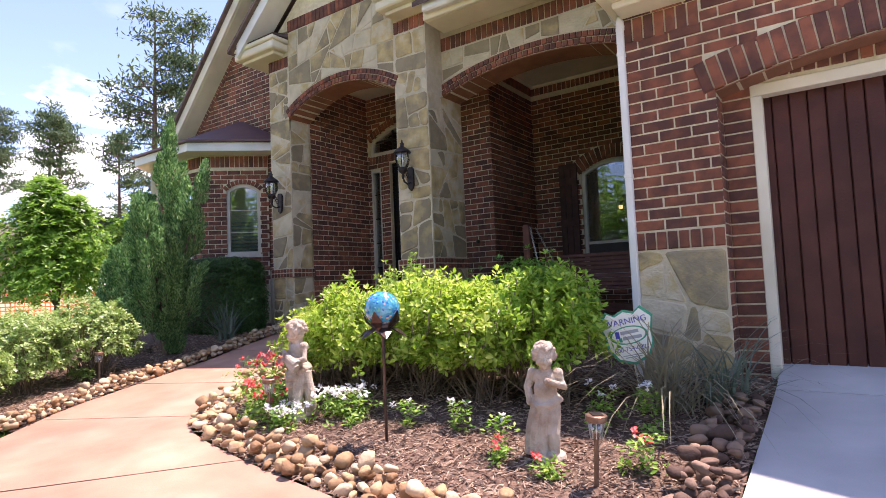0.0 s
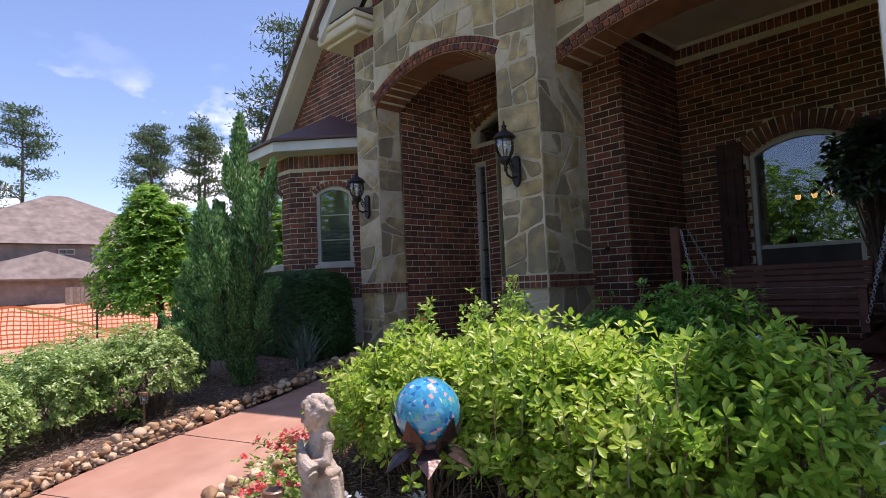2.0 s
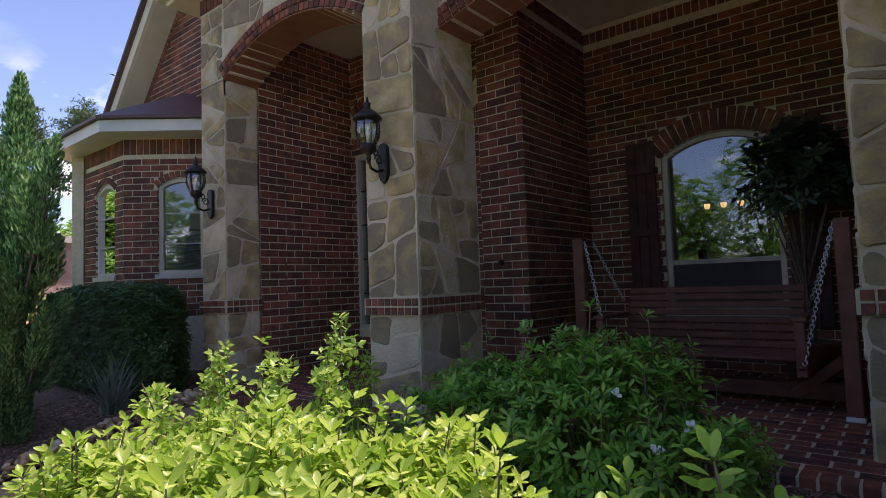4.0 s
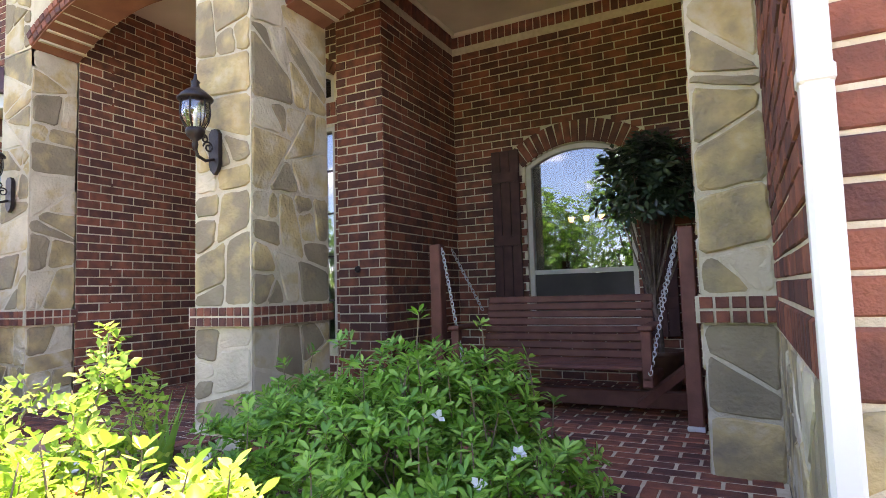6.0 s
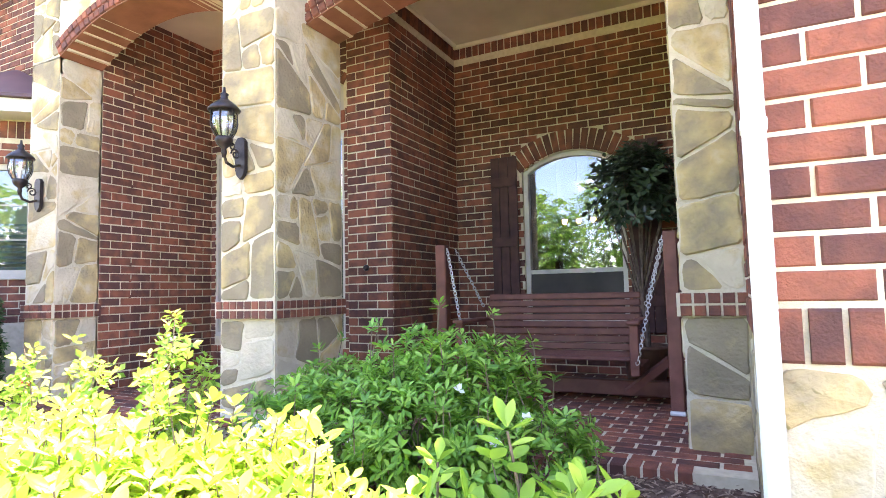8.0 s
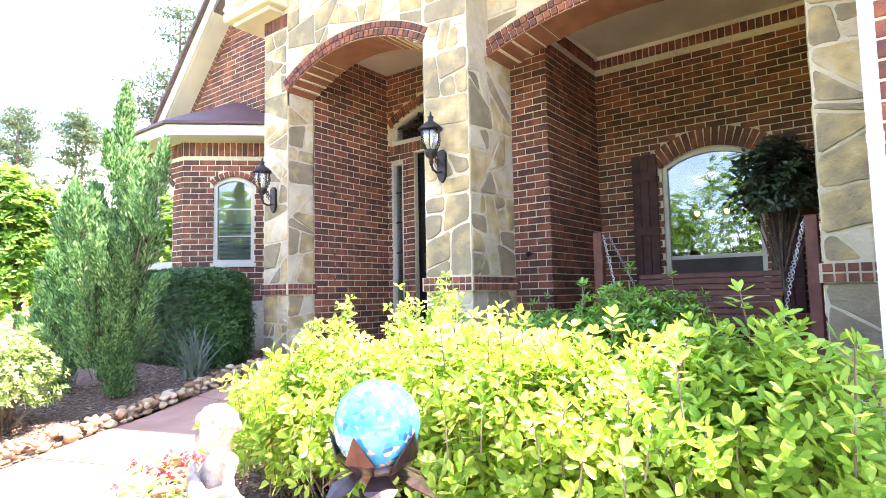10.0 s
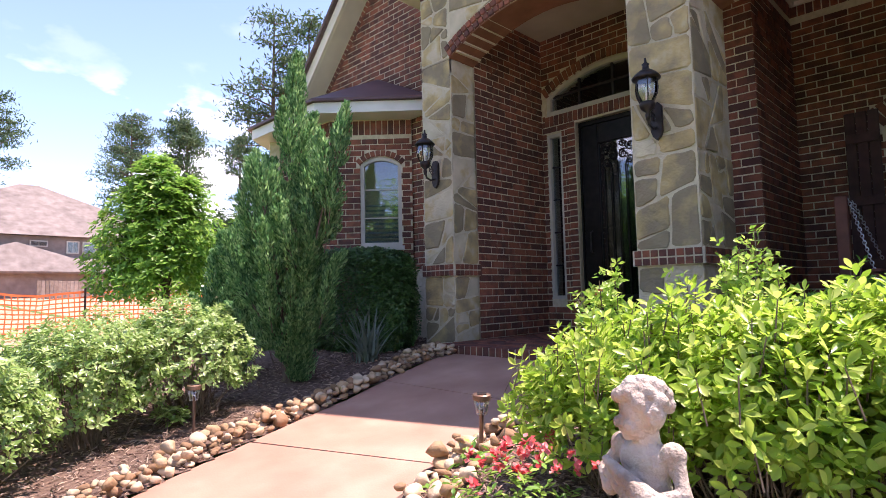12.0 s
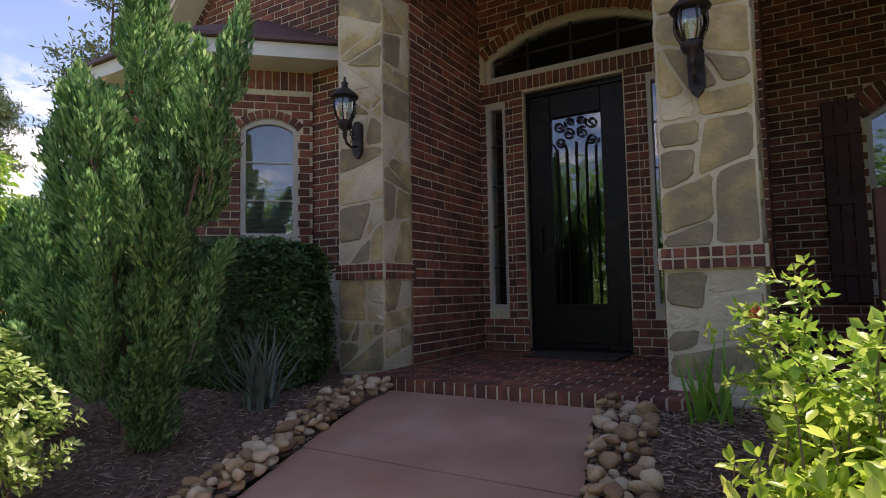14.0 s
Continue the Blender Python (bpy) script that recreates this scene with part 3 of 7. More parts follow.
for name, poly, label in (("bed_right", BED_RIGHT, "mulched flower bed between the walk and the porch"), ("bed_left", BED_LEFT, "mulched planting bed along the far side of the walk")):
    x0, x1 = min(p[0] for p in poly), max(p[0] for p in poly)
    y0, y1 = min(p[1] for p in poly), max(p[1] for p in poly)
    structure(name, sheet(steps((x0, x1, int((x1 - x0) / 0.05))), steps((y0, y1, int((y1 - y0) / 0.05))), mulch_height, lambda x, y: inside(poly, x, y)), M_MULCH, label, "garden bed", True)
    rng, chips = random.Random(len(name)), Mesh()
    for _ in range(34000 if name == "bed_right" else 16000):
        x, y = rng.uniform(x0, x1), rng.uniform(y0, y1)
        if not inside(poly, x, y) or (name == "bed_left" and x < -7.5):
            continue
        a, ln, wd = rng.uniform(0, 6.283), rng.uniform(0.008, 0.034), rng.uniform(0.0018, 0.005)
        m = pose(x, y, mulch_height(x, y) + rng.uniform(0.0, 0.012), rng.uniform(-25, 25), rng.uniform(-25, 25), math.degrees(a))
        chips.add([m @ Vector(q) for q in ((-ln, -wd, 0), (ln, -wd * 0.6, 0), (ln * 0.9, wd * 0.6, 0), (-ln * 0.9, wd, 0), (0, 0, 0.006))], [(0, 1, 4), (1, 2, 4), (2, 3, 4), (3, 0, 4), (3, 2, 1, 0)])
    tagged(part("mulch_chips", chips, M_CHIP), "shredded brown bark mulch lying on the bed", "mulch", "", "stuff")

# ---- house: measures ----
YF, YA, YD, YB = 5.80, 6.14, 7.50, 8.70        # pier fronts, porch arch, door wall, porch back wall
FLOOR_Z, CEIL_Z = 0.58, 4.27
BRICK_UNIT, PAVER_UNIT = unit_piece("brick", M_BRICK), unit_piece("paver", M_BRICK)
TOP = 4.4


def wall_front(name, u0, u1, v0, v1, holes, y, depth, label):
    return structure(name, slab(u0, u1, v0, v1, holes, lambda u, d, v: (u, y + d, v), depth), M_MORTAR, label)


# porch floor
porch = structure("porch_floor", Mesh().box(-6.0, -3.72, 5.5, 7.6, 0.2, FLOOR_Z - 0.0015).box(-3.72, -0.64, 5.74, 8.75, 0.2, FLOOR_Z - 0.0015), M_MORTAR, "brick-paved porch floor with a rowlock edge", "floor")
pavers = []
for x0, x1, y0, y1 in ((-6.0, -3.72, 5.6, 7.5), (-3.72, -0.66, 5.85, 8.7)):
    row, y = 0, y0
    while y < y1 - 0.02:
        x = x0 - (0.105 if row % 2 else 0)
        while x < x1:
            a, b = max(x, x0), min(x + 0.194, x1)
            if b - a > 0.03:
                m = Matrix(((b - a, 0, 0, (a + b) / 2), (0, 0, 0.089, y + 0.05), (0, -0.03, 0, FLOOR_Z - 0.012 + RNG.uniform(-.001, .002)), (0, 0, 0, 1)))
                pavers.append(m)
            x += 0.21
        y += 0.105
        row += 1
for x0, x1, yf in ((-6.0, -3.72, 5.5), (-3.5, -0.9, 5.74)):
    n = round((x1 - x0) / 0.077)
    for i in range(n):
        w = (x1 - x0) / n
        pavers.append(Matrix(((w - 0.012, 0, 0, x0 + (i + 0.5) * w), (0, 0.115, 0, yf + 0.05), (0, 0, 0.10, FLOOR_Z - 0.046), (0, 0, 0, 1))))
lay(porch, pavers, PAVER_UNIT, "paver", (-3.9, 6.0, 0.6), M_BRICK)

# entry: left wall, door wall, dividing wall
wl_entry = structure("wall_entry_left", Mesh().box(-6.27, -6.02, 6.17, 7.75, 0.2, TOP), M_MORTAR, "dark red brick side wall of the entry alcove")
f = Face((-6.02, 6.19, 0), (0, 1, 0), (1, 0, 0))
lay(wl_entry, courses(f, 0, 1.31, FLOOR_Z, TOP, lambda u, v: True, 1), BRICK_UNIT, "brick", (-6, 6.8, 1.8), M_BRICK)

DOOR = (-5.54, -4.56, FLOOR_Z, 3.15)
SIDE_A, SIDE_B = (-5.96, -5.74, 0.99, 3.07), (-4.36, -4.14, 0.99, 3.07)
TRANSOM = Arc(-5.96, -4.14, 3.56, 0.27)
holes = [DOOR, SIDE_A, SIDE_B, (-5.96, -4.14, 3.31, TRANSOM.top)]
w_door = wall_front("wall_door", -6.02, -3.94, FLOOR_Z - 0.05, TOP, holes, YD, 0.25, "red brick front door wall with sidelights and an arched transom")
f = Face((0, YD, 0), (1, 0, 0), (0, -1, 0))


def free_door(u, v):
    for a, b, c, d in (DOOR, SIDE_A, SIDE_B):
        if a < u < b and c - 0.09 < v < d:
            return False
    if 3.15 < v < 3.32 and -5.98 < u < -4.12:
        return False
    if -5.66 < u < -4.44 and v < 3.15 and v > 0.9:
        return False
    return not (3.3 < v < TRANSOM.top(u, 0.14) and -6.1 < u < -4.0)


bricks = courses(f, -6.02, -3.94, FLOOR_Z, TOP, free_door, 2) + TRANSOM.ring(f, 0.13, 0.07)
bricks += soldiers(f, -5.98, -4.12, 3.17, 3.31, 0.07)
for a, b in ((-5.66, -5.545), (-4.555, -4.44)):
    v = 0.9
    while v < 3.13:
        bricks.append(f.piece((a + b) / 2, v + 0.038, b - a - 0.012, 0.065, 0.05, 0.012))
        v += 0.0785
lay(w_door, bricks, BRICK_UNIT, "brick", (-5, 7.5, 1.8), M_BRICK)

w_pillar = structure("wall_pillar", Mesh().box(-3.94, -3.45, 7.28, 8.95, FLOOR_Z - 0.05, TOP), M_MORTAR, "dark red brick wall end between the door and the swing porch")
bricks = courses(Face((-3.94, 7.28, 0), (1, 0, 0), (0, -1, 0)), 0, 0.49, FLOOR_Z, CEIL_Z, lambda u, v: True, 3)
bricks += courses(Face((-3.45, 7.28, 0), (0, 1, 0), (1, 0, 0)), 0, 1.42, FLOOR_Z, CEIL_Z - 0.17, lambda u, v: True, 4)
bricks += soldiers(Face((-3.45, 7.28, 0), (0, 1, 0), (1, 0, 0)), 0, 1.42, CEIL_Z - 0.165, CEIL_Z, 0.077)
lay(w_pillar, bricks, BRICK_UNIT, "brick", (-3.5, 7.3, 1.9), M_BRICK)

# porch back wall with the arched window
WIN = (-2.67, -1.61, 1.12)
WARC = Arc(WIN[0], WIN[1], 2.70, 0.18)
w_back = wall_front("wall_porch_back", -3.45, -0.65, FLOOR_Z - 0.05, TOP, [(WIN[0], WIN[1], WIN[2], WARC.top)], YB, 0.25, "dark red brick back wall of the porch around an arched window")
f = Face((0, YB, 0), (1, 0, 0), (0, -1, 0))
bricks = courses(f, -3.45, -0.65, FLOOR_Z, CEIL_Z - 0.17, lambda u, v: not (WIN[0] - 0.12 < u < WIN[1] + 0.12 and 2.66 < v < WARC.top(u, 0.23)) and not (WIN[0] < u < WIN[1] and 1.03 < v < 2.8), 5)
bricks += soldiers(f, -3.45, -0.65, CEIL_Z - 0.165, CEIL_Z, 0.077) + WARC.ring(f, 0.23, 0.078, extra=0.02) + soldiers(f, WIN[0], WIN[1], 1.03, 1.12, 0.075)
lay(w_back, bricks, BRICK_UNIT, "brick", (-2.6, 8.7, 2.2), M_BRICK)

# porch side by the garage, garage wing
LEDGE = 1.245
GX, GY = -0.63, 4.36
w_side = structure("wall_garage_side", Mesh().box(GX, GX + 0.25, GY + 0.25, YB + 0.25, 0.0, TOP), M_MORTAR, "brick and stone side wall of the garage wing")
f = Face((GX, 8.7, 0), (0, -1, 0), (-1, 0, 0))
bricks = courses(f, 2.3, 8.7 - GY, LEDGE + 0.14, 3.0, lambda u, v: True, 6) + soldiers(f, 2.3, 8.7 - GY, LEDGE, LEDGE + 0.135, 0.077)
bricks += courses(f, 0.0, 2.28, FLOOR_Z, CEIL_Z, lambda u, v: True, 8)
lay(w_side, bricks, BRICK_UNIT, "brick", (GX, 5.2, 1.6), M_BRICK)
flagstones(w_side, f, 2.3, 8.7 - GY, 0.2, LEDGE, 0.24, 21)

GARC = Arc(-0.03, 2.63, 2.30, 0.17)
body = slab(GX, 4.4, -0.1, 3.2, [(-0.03, 2.63, -0.1, GARC.top)], lambda u, d, v: (u, GY + d, v), 0.25)
body.prism([(GX, 3.2), (4.4, 3.2), (1.9, 5.32)], GY, GY + 0.25)
w_gar = structure("wall_garage_front", body, M_MORTAR, "red brick garage front with a stone base and an arched opening")
f = Face((0, GY, 0), (1, 0, 0), (0, -1, 0))
bricks = courses(f, GX, 3.4, LEDGE + 0.14, 5.2, lambda u, v: v < 3.16 + 0.84 * (u - GX) and not (-0.10 < u < 2.70 and 2.36 < v < GARC.top(u, 0.235)) and not (-0.03 < u < 2.63 and v < 2.4) and not (u < -0.1 and 2.76 < v < 2.97), 9)
bricks += soldiers(f, GX, -0.03, LEDGE, LEDGE + 0.135, 0.077) + soldiers(f, GX, -0.1, 2.77, 2.96, 0.077) + GARC.ring(f, 0.235, 0.078, extra=0.015)
bricks += soldiers(f, 2.63, 3.3, LEDGE, LEDGE + 0.135, 0.077)
r = Face((-0.03, GY, 0), (0, 1, 0), (1, 0, 0))
bricks += courses(r, 0.0, 0.2, 0.3, 2.3, lambda u, v: True, 10)
lay(w_gar, bricks, BRICK_UNIT, "brick", (-0.3, GY, 1.9), M_BRICK)
flagstones(w_gar, f, GX, -0.03, 0.15, LEDGE, 0.3, 33)
w_reveal = wall_front("wall_garage_reveal", -0.03, 2.63, -0.1, 2.6, [(0.16, 2.44, -0.1, 2.33)], GY + 0.2, 0.2, "brick reveal around the garage door")
f = Face((0, GY + 0.2, 0), (1, 0, 0), (0, -1, 0))
rows, v = [], 0.3
while v < 2.32:
    rows.append(f.piece(0.065, v + 0.039, 0.175, 0.067, 0.04, 0.01))
    v += 0.0785
lay(w_reveal, rows + soldiers(f, 0.16, 2.44, 2.36, 2.5, 0.077), BRICK_UNIT, "brick", (0, 4.5, 1.3), M_BRICK)

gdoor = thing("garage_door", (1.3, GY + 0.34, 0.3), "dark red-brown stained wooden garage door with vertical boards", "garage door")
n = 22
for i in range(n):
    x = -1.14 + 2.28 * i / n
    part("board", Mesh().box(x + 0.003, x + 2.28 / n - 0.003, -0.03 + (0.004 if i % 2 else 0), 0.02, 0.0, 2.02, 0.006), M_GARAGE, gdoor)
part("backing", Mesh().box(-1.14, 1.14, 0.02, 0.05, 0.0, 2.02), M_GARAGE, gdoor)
part("frame", Mesh().box(-1.15, -1.08, -0.15, -0.04, -0.05, 1.958, 0.006).box(1.08, 1.15, -0.15, -0.04, -0.05, 1.958, 0.006).box(-1.15, 1.15, -0.15, -0.04, 1.96, 2.04, 0.006), M_PAINT, gdoor, "cream painted door frame")

# stone piers and arches
ARCH_A = Arc(-6.02, -3.98, 3.64, 0.29)
ARCH_B = Arc(-3.47, -0.94, 3.48, 0.21)
BAND0, BAND1 = 1.27, 1.40


def pier(name, x0, x1, y0, y1, ztop, seed, sides, label, base=0.25):
    ob = structure(name, Mesh().box(x0, x1, y0, y1, base, ztop).box(x0 - 0.027, x1 + 0.027, y0 - 0.027, y1 - 0.004, BAND0 + 0.003, BAND1 - 0.003), M_STONEJOINT, label, "pier")
    faces = {"front": (Face((x0, y0, 0), (1, 0, 0), (0, -1, 0)), x1 - x0), "right": (Face((x1, y0, 0), (0, 1, 0), (1, 0, 0)), y1 - y0),
             "left": (Face((x0, y1, 0), (0, -1, 0), (-1, 0, 0)), y1 - y0)}
    bricks = []
    for k, s in enumerate(sides):
        face, ln = faces[s]
        flagstones(ob, face, 0, ln, base, BAND0, 0.27, seed + k)
        flagstones(ob, face, 0, ln, BAND1, ztop, 0.275, seed + k + 10)
        for v in (BAND0, (BAND0 + BAND1) / 2):
            bricks += soldiers(face, -0.015, ln + 0.015, v, v + (BAND1 - BAND0) / 2, 0.065, 0.035)
    lay(ob, bricks, BRICK_UNIT, "brick", (x0, y0, 1.3), M_BRICK)
    return ob


pier("pier_left", -6.47, -6.02, YF, 6.19, 3.64, 41, ("front", "right", "left"), "stone-clad entry pier with a brick band")
pier("pier_centre", -3.98, -3.47, YF, 6.55, 3.48, 45, ("front", "right", "left"), "stone-clad pier between entry and porch with a brick band")
pier("pier_right", -0.94, GX, YA, 6.55, 3.48, 49, ("front", "left"), "narrow stone-clad pier beside the garage wing")

f = Face((0, YF, 0), (1, 0, 0), (0, -1, 0))
w_arch = structure("wall_entry_arch", slab(-6.47, -3.47, 3.48, 4.95, [(-6.02, -3.98, 3.0, ARCH_A.top)], lambda u, d, v: (u, YF + d, v), 0.39), M_STONEJOINT, "stone-clad wall over the entry arch")
flagstones(w_arch, f, -6.02, -3.98, 3.5, 4.95, 0.29, 61, lambda u: ARCH_A.top(u, 0.15))
flagstones(w_arch, f, -6.47, -6.04, 3.65, 4.42, 0.27, 62)
flagstones(w_arch, f, -3.96, -3.47, 3.50, 4.30, 0.27, 63)
lay(w_arch, ARCH_A.ring(f, 0.15, 0.07, 2, 0.02) + soldiers(f, -6.02, -3.98, 4.95, 5.13, 0.077) + soldiers(f, -6.47, -6.03, 4.43, 4.6, 0.077) + soldiers(f, -3.97, -3.47, 4.31, 4.48, 0.077), BRICK_UNIT, "brick", (-5, YF, 4), M_BRICK)
f = Face((0, YA, 0), (1, 0, 0), (0, -1, 0))
w_arch2 = structure("wall_porch_arch", slab(-3.47, GX, 3.48, 4.45, [(-3.47, -0.94, 3.0, ARCH_B.top)], lambda u, d, v: (u, YA + d, v), 0.4), M_STONEJOINT, "stone-clad wall over the wide porch arch")
flagstones(w_arch2, f, -3.47, GX, 3.5, 4.05, 0.24, 71, lambda u: ARCH_B.top(u, 0.15))
lay(w_arch2, ARCH_B.ring(f, 0.15, 0.07, 2, 0.02) + soldiers(f, -3.47, GX, 4.06, 4.24, 0.077), BRICK_UNIT, "brick", (-2.2, YA, 3.8), M_BRICK)


def soffit(arc, y0, y1, name, label):
    m, n = Mesh(), 24
    for i in range(n + 1):
        u = arc.a + (arc.b - arc.a) * i / n
        for y in (y0, y1):
            for dz in (-0.012, -0.004):
                m.v.append((u, y, arc.top(u) + dz))
    for i in range(n):
        k = 4 * i
        m.f += [(k, k + 4, k + 6, k + 2), (k, k + 1, k + 5, k + 4), (k + 2, k + 6, k + 7, k + 3)]
    structure(name, m, M_SOFFIT, label, "soffit")


soffit(ARCH_A, YF - 0.012, 6.18, "soffit_entry", "red-brown brick underside of the entry arch")
soffit(ARCH_B, YA - 0.012, 6.53, "soffit_porch", "red-brown brick underside of the porch arch")
soffit(GARC, GY - 0.012, GY + 0.195, "soffit_garage", "red-brown brick underside of the garage arch")
structure("ceiling", Mesh().box(-6.1, -3.6, 6.15, 7.6, 4.32, 4.4).box(-3.6, -0.6, 6.5, 8.8, CEIL_Z, CEIL_Z + 0.08), M_CEIL, "cream painted porch ceiling", "ceiling")
structure("trim_ceiling", Mesh().box(-3.44, -0.66, YB - 0.05, YB - 0.018, CEIL_Z - 0.05, CEIL_Z - 0.002, 0.008).box(-3.42, -3.385, 7.28, YB - 0.06, CEIL_Z - 0.05, CEIL_Z - 0.002, 0.008), M_PAINT, "cream ceiling moulding", "trim")

# main gable behind the bay
RAKE0, PITCH, SLOPE = 4.49, 1.01, 0.85


def rake_z(x):
    return RAKE0 + PITCH * (x + 9.33)


PEAK_X = -6.6
gable = Mesh().prism([(-10.9, 0.3), (-6.28, 0.3), (-6.28, rake_z(PEAK_X) - 0.32 * PITCH), (PEAK_X, rake_z(PEAK_X)), (-10.9, rake_z(-10.9))], 6.5, 6.75)
gable.prism([(-6.28, 4.45), (-4.2, 4.45), (-4.2, 5.0), (-6.28, rake_z(PEAK_X) - 0.32 * PITCH)], 6.5, 6.75)
w_gable = structure("wall_gable", gable, M_MORTAR, "tall red brick gable wall with a herringbone panel")
f = Face((0, 6.5, 0), (1, 0, 0), (0, -1, 0))
bricks = courses(f, -10.9, -6.02, 1.4, 5.45, lambda u, v: v < min(rake_z(u), 2 * rake_z(PEAK_X) - rake_z(u)) - 0.13 and (u > -7.5 or v > 3.3), 12)
side = math.sqrt(0.5)
for i in range(-30, 30):
    for j in range(-30, 60):
        for o in (0, 1):
            # herringbone: pairs of bricks at right angles, turned by 45 degrees
            a, b = (i * 0.216 + j * 0.0785 + (0.108 if o == 0 else 0.039), j * 0.0785 - i * 0.0 + (0.039 if o == 0 else 0.0785 + 0.108 - 0.0785))
            u, v = -7.6 + (a - b) * side, 5.4 + (a + b) * side - 1.2
            if -9.5 < u < -6.1 and 5.48 < v < 7.6 and v < min(rake_z(u), 2 * rake_z(PEAK_X) - rake_z(u)) - 0.2:
                bricks.append(f.piece(u, v, 0.2, 0.066, 0.03, 0.007, math.pi / 4 if o == 0 else -math.pi / 4))
k = Vector((1, 0, PITCH)).normalized()
for i in range(74):
    p = Vector((-10.8, 0, rake_z(-10.8))) + k * (i * 0.078)
    bricks.append(f.piece(p.x + 0.045, p.z - 0.075, 0.1, 0.066, 0.04, 0.012, math.atan2(1, -PITCH)))
lay(w_gable, bricks, BRICK_UNIT, "brick", (-7.2, 6.5, 3.0), M_BRICK)


def raked_board(m, x0, z0, x1, z1, y0, y1, drop):
    m.add([(x, y, z + d) for x, z in ((x0, z0), (x1, z1)) for y in (y0, y1) for d in (0, -drop)], [(0, 1, 3, 2), (4, 6, 7, 5), (0, 4, 5, 1), (2, 3, 7, 6), (0, 2, 6, 4), (1, 5, 7, 3)])


m = Mesh()
raked_board(m, -10.25, rake_z(-10.25) + 0.2, PEAK_X, rake_z(PEAK_X) + 0.2, 6.16, 6.2, 0.22)
raked_board(m, -10.25, rake_z(-10.25) + 0.0, PEAK_X, rake_z(PEAK_X) + 0.0, 6.2, 6.5, 0.03)
structure("trim_gable_rake", m, M_PAINT, "cream painted rake board along the gable", "trim")
m = Mesh()
raked_board(m, -10.4, rake_z(-10.4) + 0.28, PEAK_X, rake_z(PEAK_X) + 0.28, 6.1, 14.0, 0.07)
raked_board(m, PEAK_X, rake_z(PEAK_X) + 0.28, -3.5, rake_z(PEAK_X) + 0.28 - 3.1 * PITCH, 6.1, 14.0, 0.07)
raked_board(m, -3.6, 5.6, -0.4, 5.6, 8.95, 14.0, 0.07)
structure("roof_main", m, M_SHINGLE, "brown shingle main roof", "roof")

# portico gable and cornices
PX, PZ = -5.0, 6.4
m = Mesh().prism([(-6.3, 5.0), (-3.7, 5.0), (PX, PZ - 0.3)], YF + 0.02, 6.45)
structure("wall_portico_gable", m, M_MORTAR, "small gable wall over the entry", "wall")
m = Mesh()
for s in (-1, 1):
    raked_board(m, PX + s * 1.8, PZ - 1.8 * SLOPE, PX, PZ, 5.46, 5.5, 0.2)
    raked_board(m, PX + s * 1.8, PZ - 1.8 * SLOPE - 0.17, PX, PZ - 0.17, 5.5, YF, 0.03)
structure("trim_portico_rake", m, M_WHITE, "white painted rake boards of the entry gable", "trim")
m = Mesh()
for s in (-1, 1):
    raked_board(m, PX + s * 1.95, PZ + 0.07 - 1.95 * SLOPE, PX, PZ + 0.07, 5.4, 9.0, 0.06)
structure("roof_portico", m, M_SHINGLE, "brown shingle roof of the entry gable", "roof")


def cornice(name, x0, x1, y0, y1, z, label):
    ob = structure(name, Mesh().box(x0 + 0.09, x1 - 0.09, y0 + 0.09, y1, z, z + 0.05, 0.01).box(x0, x1, y0, y1, z + 0.05, z + 0.17, 0.02).box(x0 - 0.03, x1 + 0.03, y0 - 0.03, y1, z + 0.17, z + 0.23, 0.015), M_PAINT, label, "cornice")
    part("cap", Mesh().add([(x0 - 0.03, y0 - 0.03, z + 0.24), (x1 + 0.03, y0 - 0.03, z + 0.24), (x1 + 0.03, y1, z + 0.5), (x0 - 0.03, y1, z + 0.5), (x0 - 0.03, y1, z + 0.24), (x1 + 0.03, y1, z + 0.24)], [(0, 1, 2, 3), (0, 3, 4), (1, 5, 2), (0, 4, 5, 1)]), M_SHINGLE, ob, "small shingle cap")


cornice("cornice_left", -6.95, -6.03, 5.52, 6.45, 4.61, "cream cornice return at the entry gable")
cornice("cornice_centre", -4.02, -3.2, 5.50, 6.02, 4.49, "cream cornice return over the centre pier")
cornice("cornice_garage", -0.72, -0.08, 4.05, 4.9, 2.97, "cream cornice return at the garage corner")
eave = structure("eave_porch", Mesh().box(-3.35, -0.45, 5.66, 6.05, 4.25, 4.29).box(-3.35, -0.45, 5.6, 5.66, 4.25, 4.4, 0.01), M_PAINT, "cream eave along the porch roof", "eave")
part("gutter", Mesh().box(-3.3, -0.45, 5.5, 5.6, 4.3, 4.42, 0.02), M_WHITE, eave, "white metal gutter")
m = Mesh()
m.add([(-3.4, 5.46, 4.44), (-0.4, 5.46, 4.44), (-0.4, 9.2, 7.3), (-3.4, 9.2, 7.3)] + [(-3.4, 5.46, 4.38), (-0.4, 5.46, 4.38), (-0.4, 9.2, 7.24), (-3.4, 9.2, 7.24)], [(0, 1, 2, 3), (7, 6, 5, 4), (0, 4, 5, 1), (1, 5, 6, 2), (2, 6, 7, 3), (3, 7, 4, 0)])
structure("roof_porch", m, M_SHINGLE, "brown shingle roof over the swing porch", "roof")
m = Mesh()
for s, xe in ((-1, -0.76), (1, 4.56)):
    raked_board(m, xe, 3.22, 1.9, 3.22 + 2.66 * SLOPE, 4.28, 12.0, 0.08)
structure("roof_garage", m, M_SHINGLE, "brown shingle roof of the garage wing", "roof")
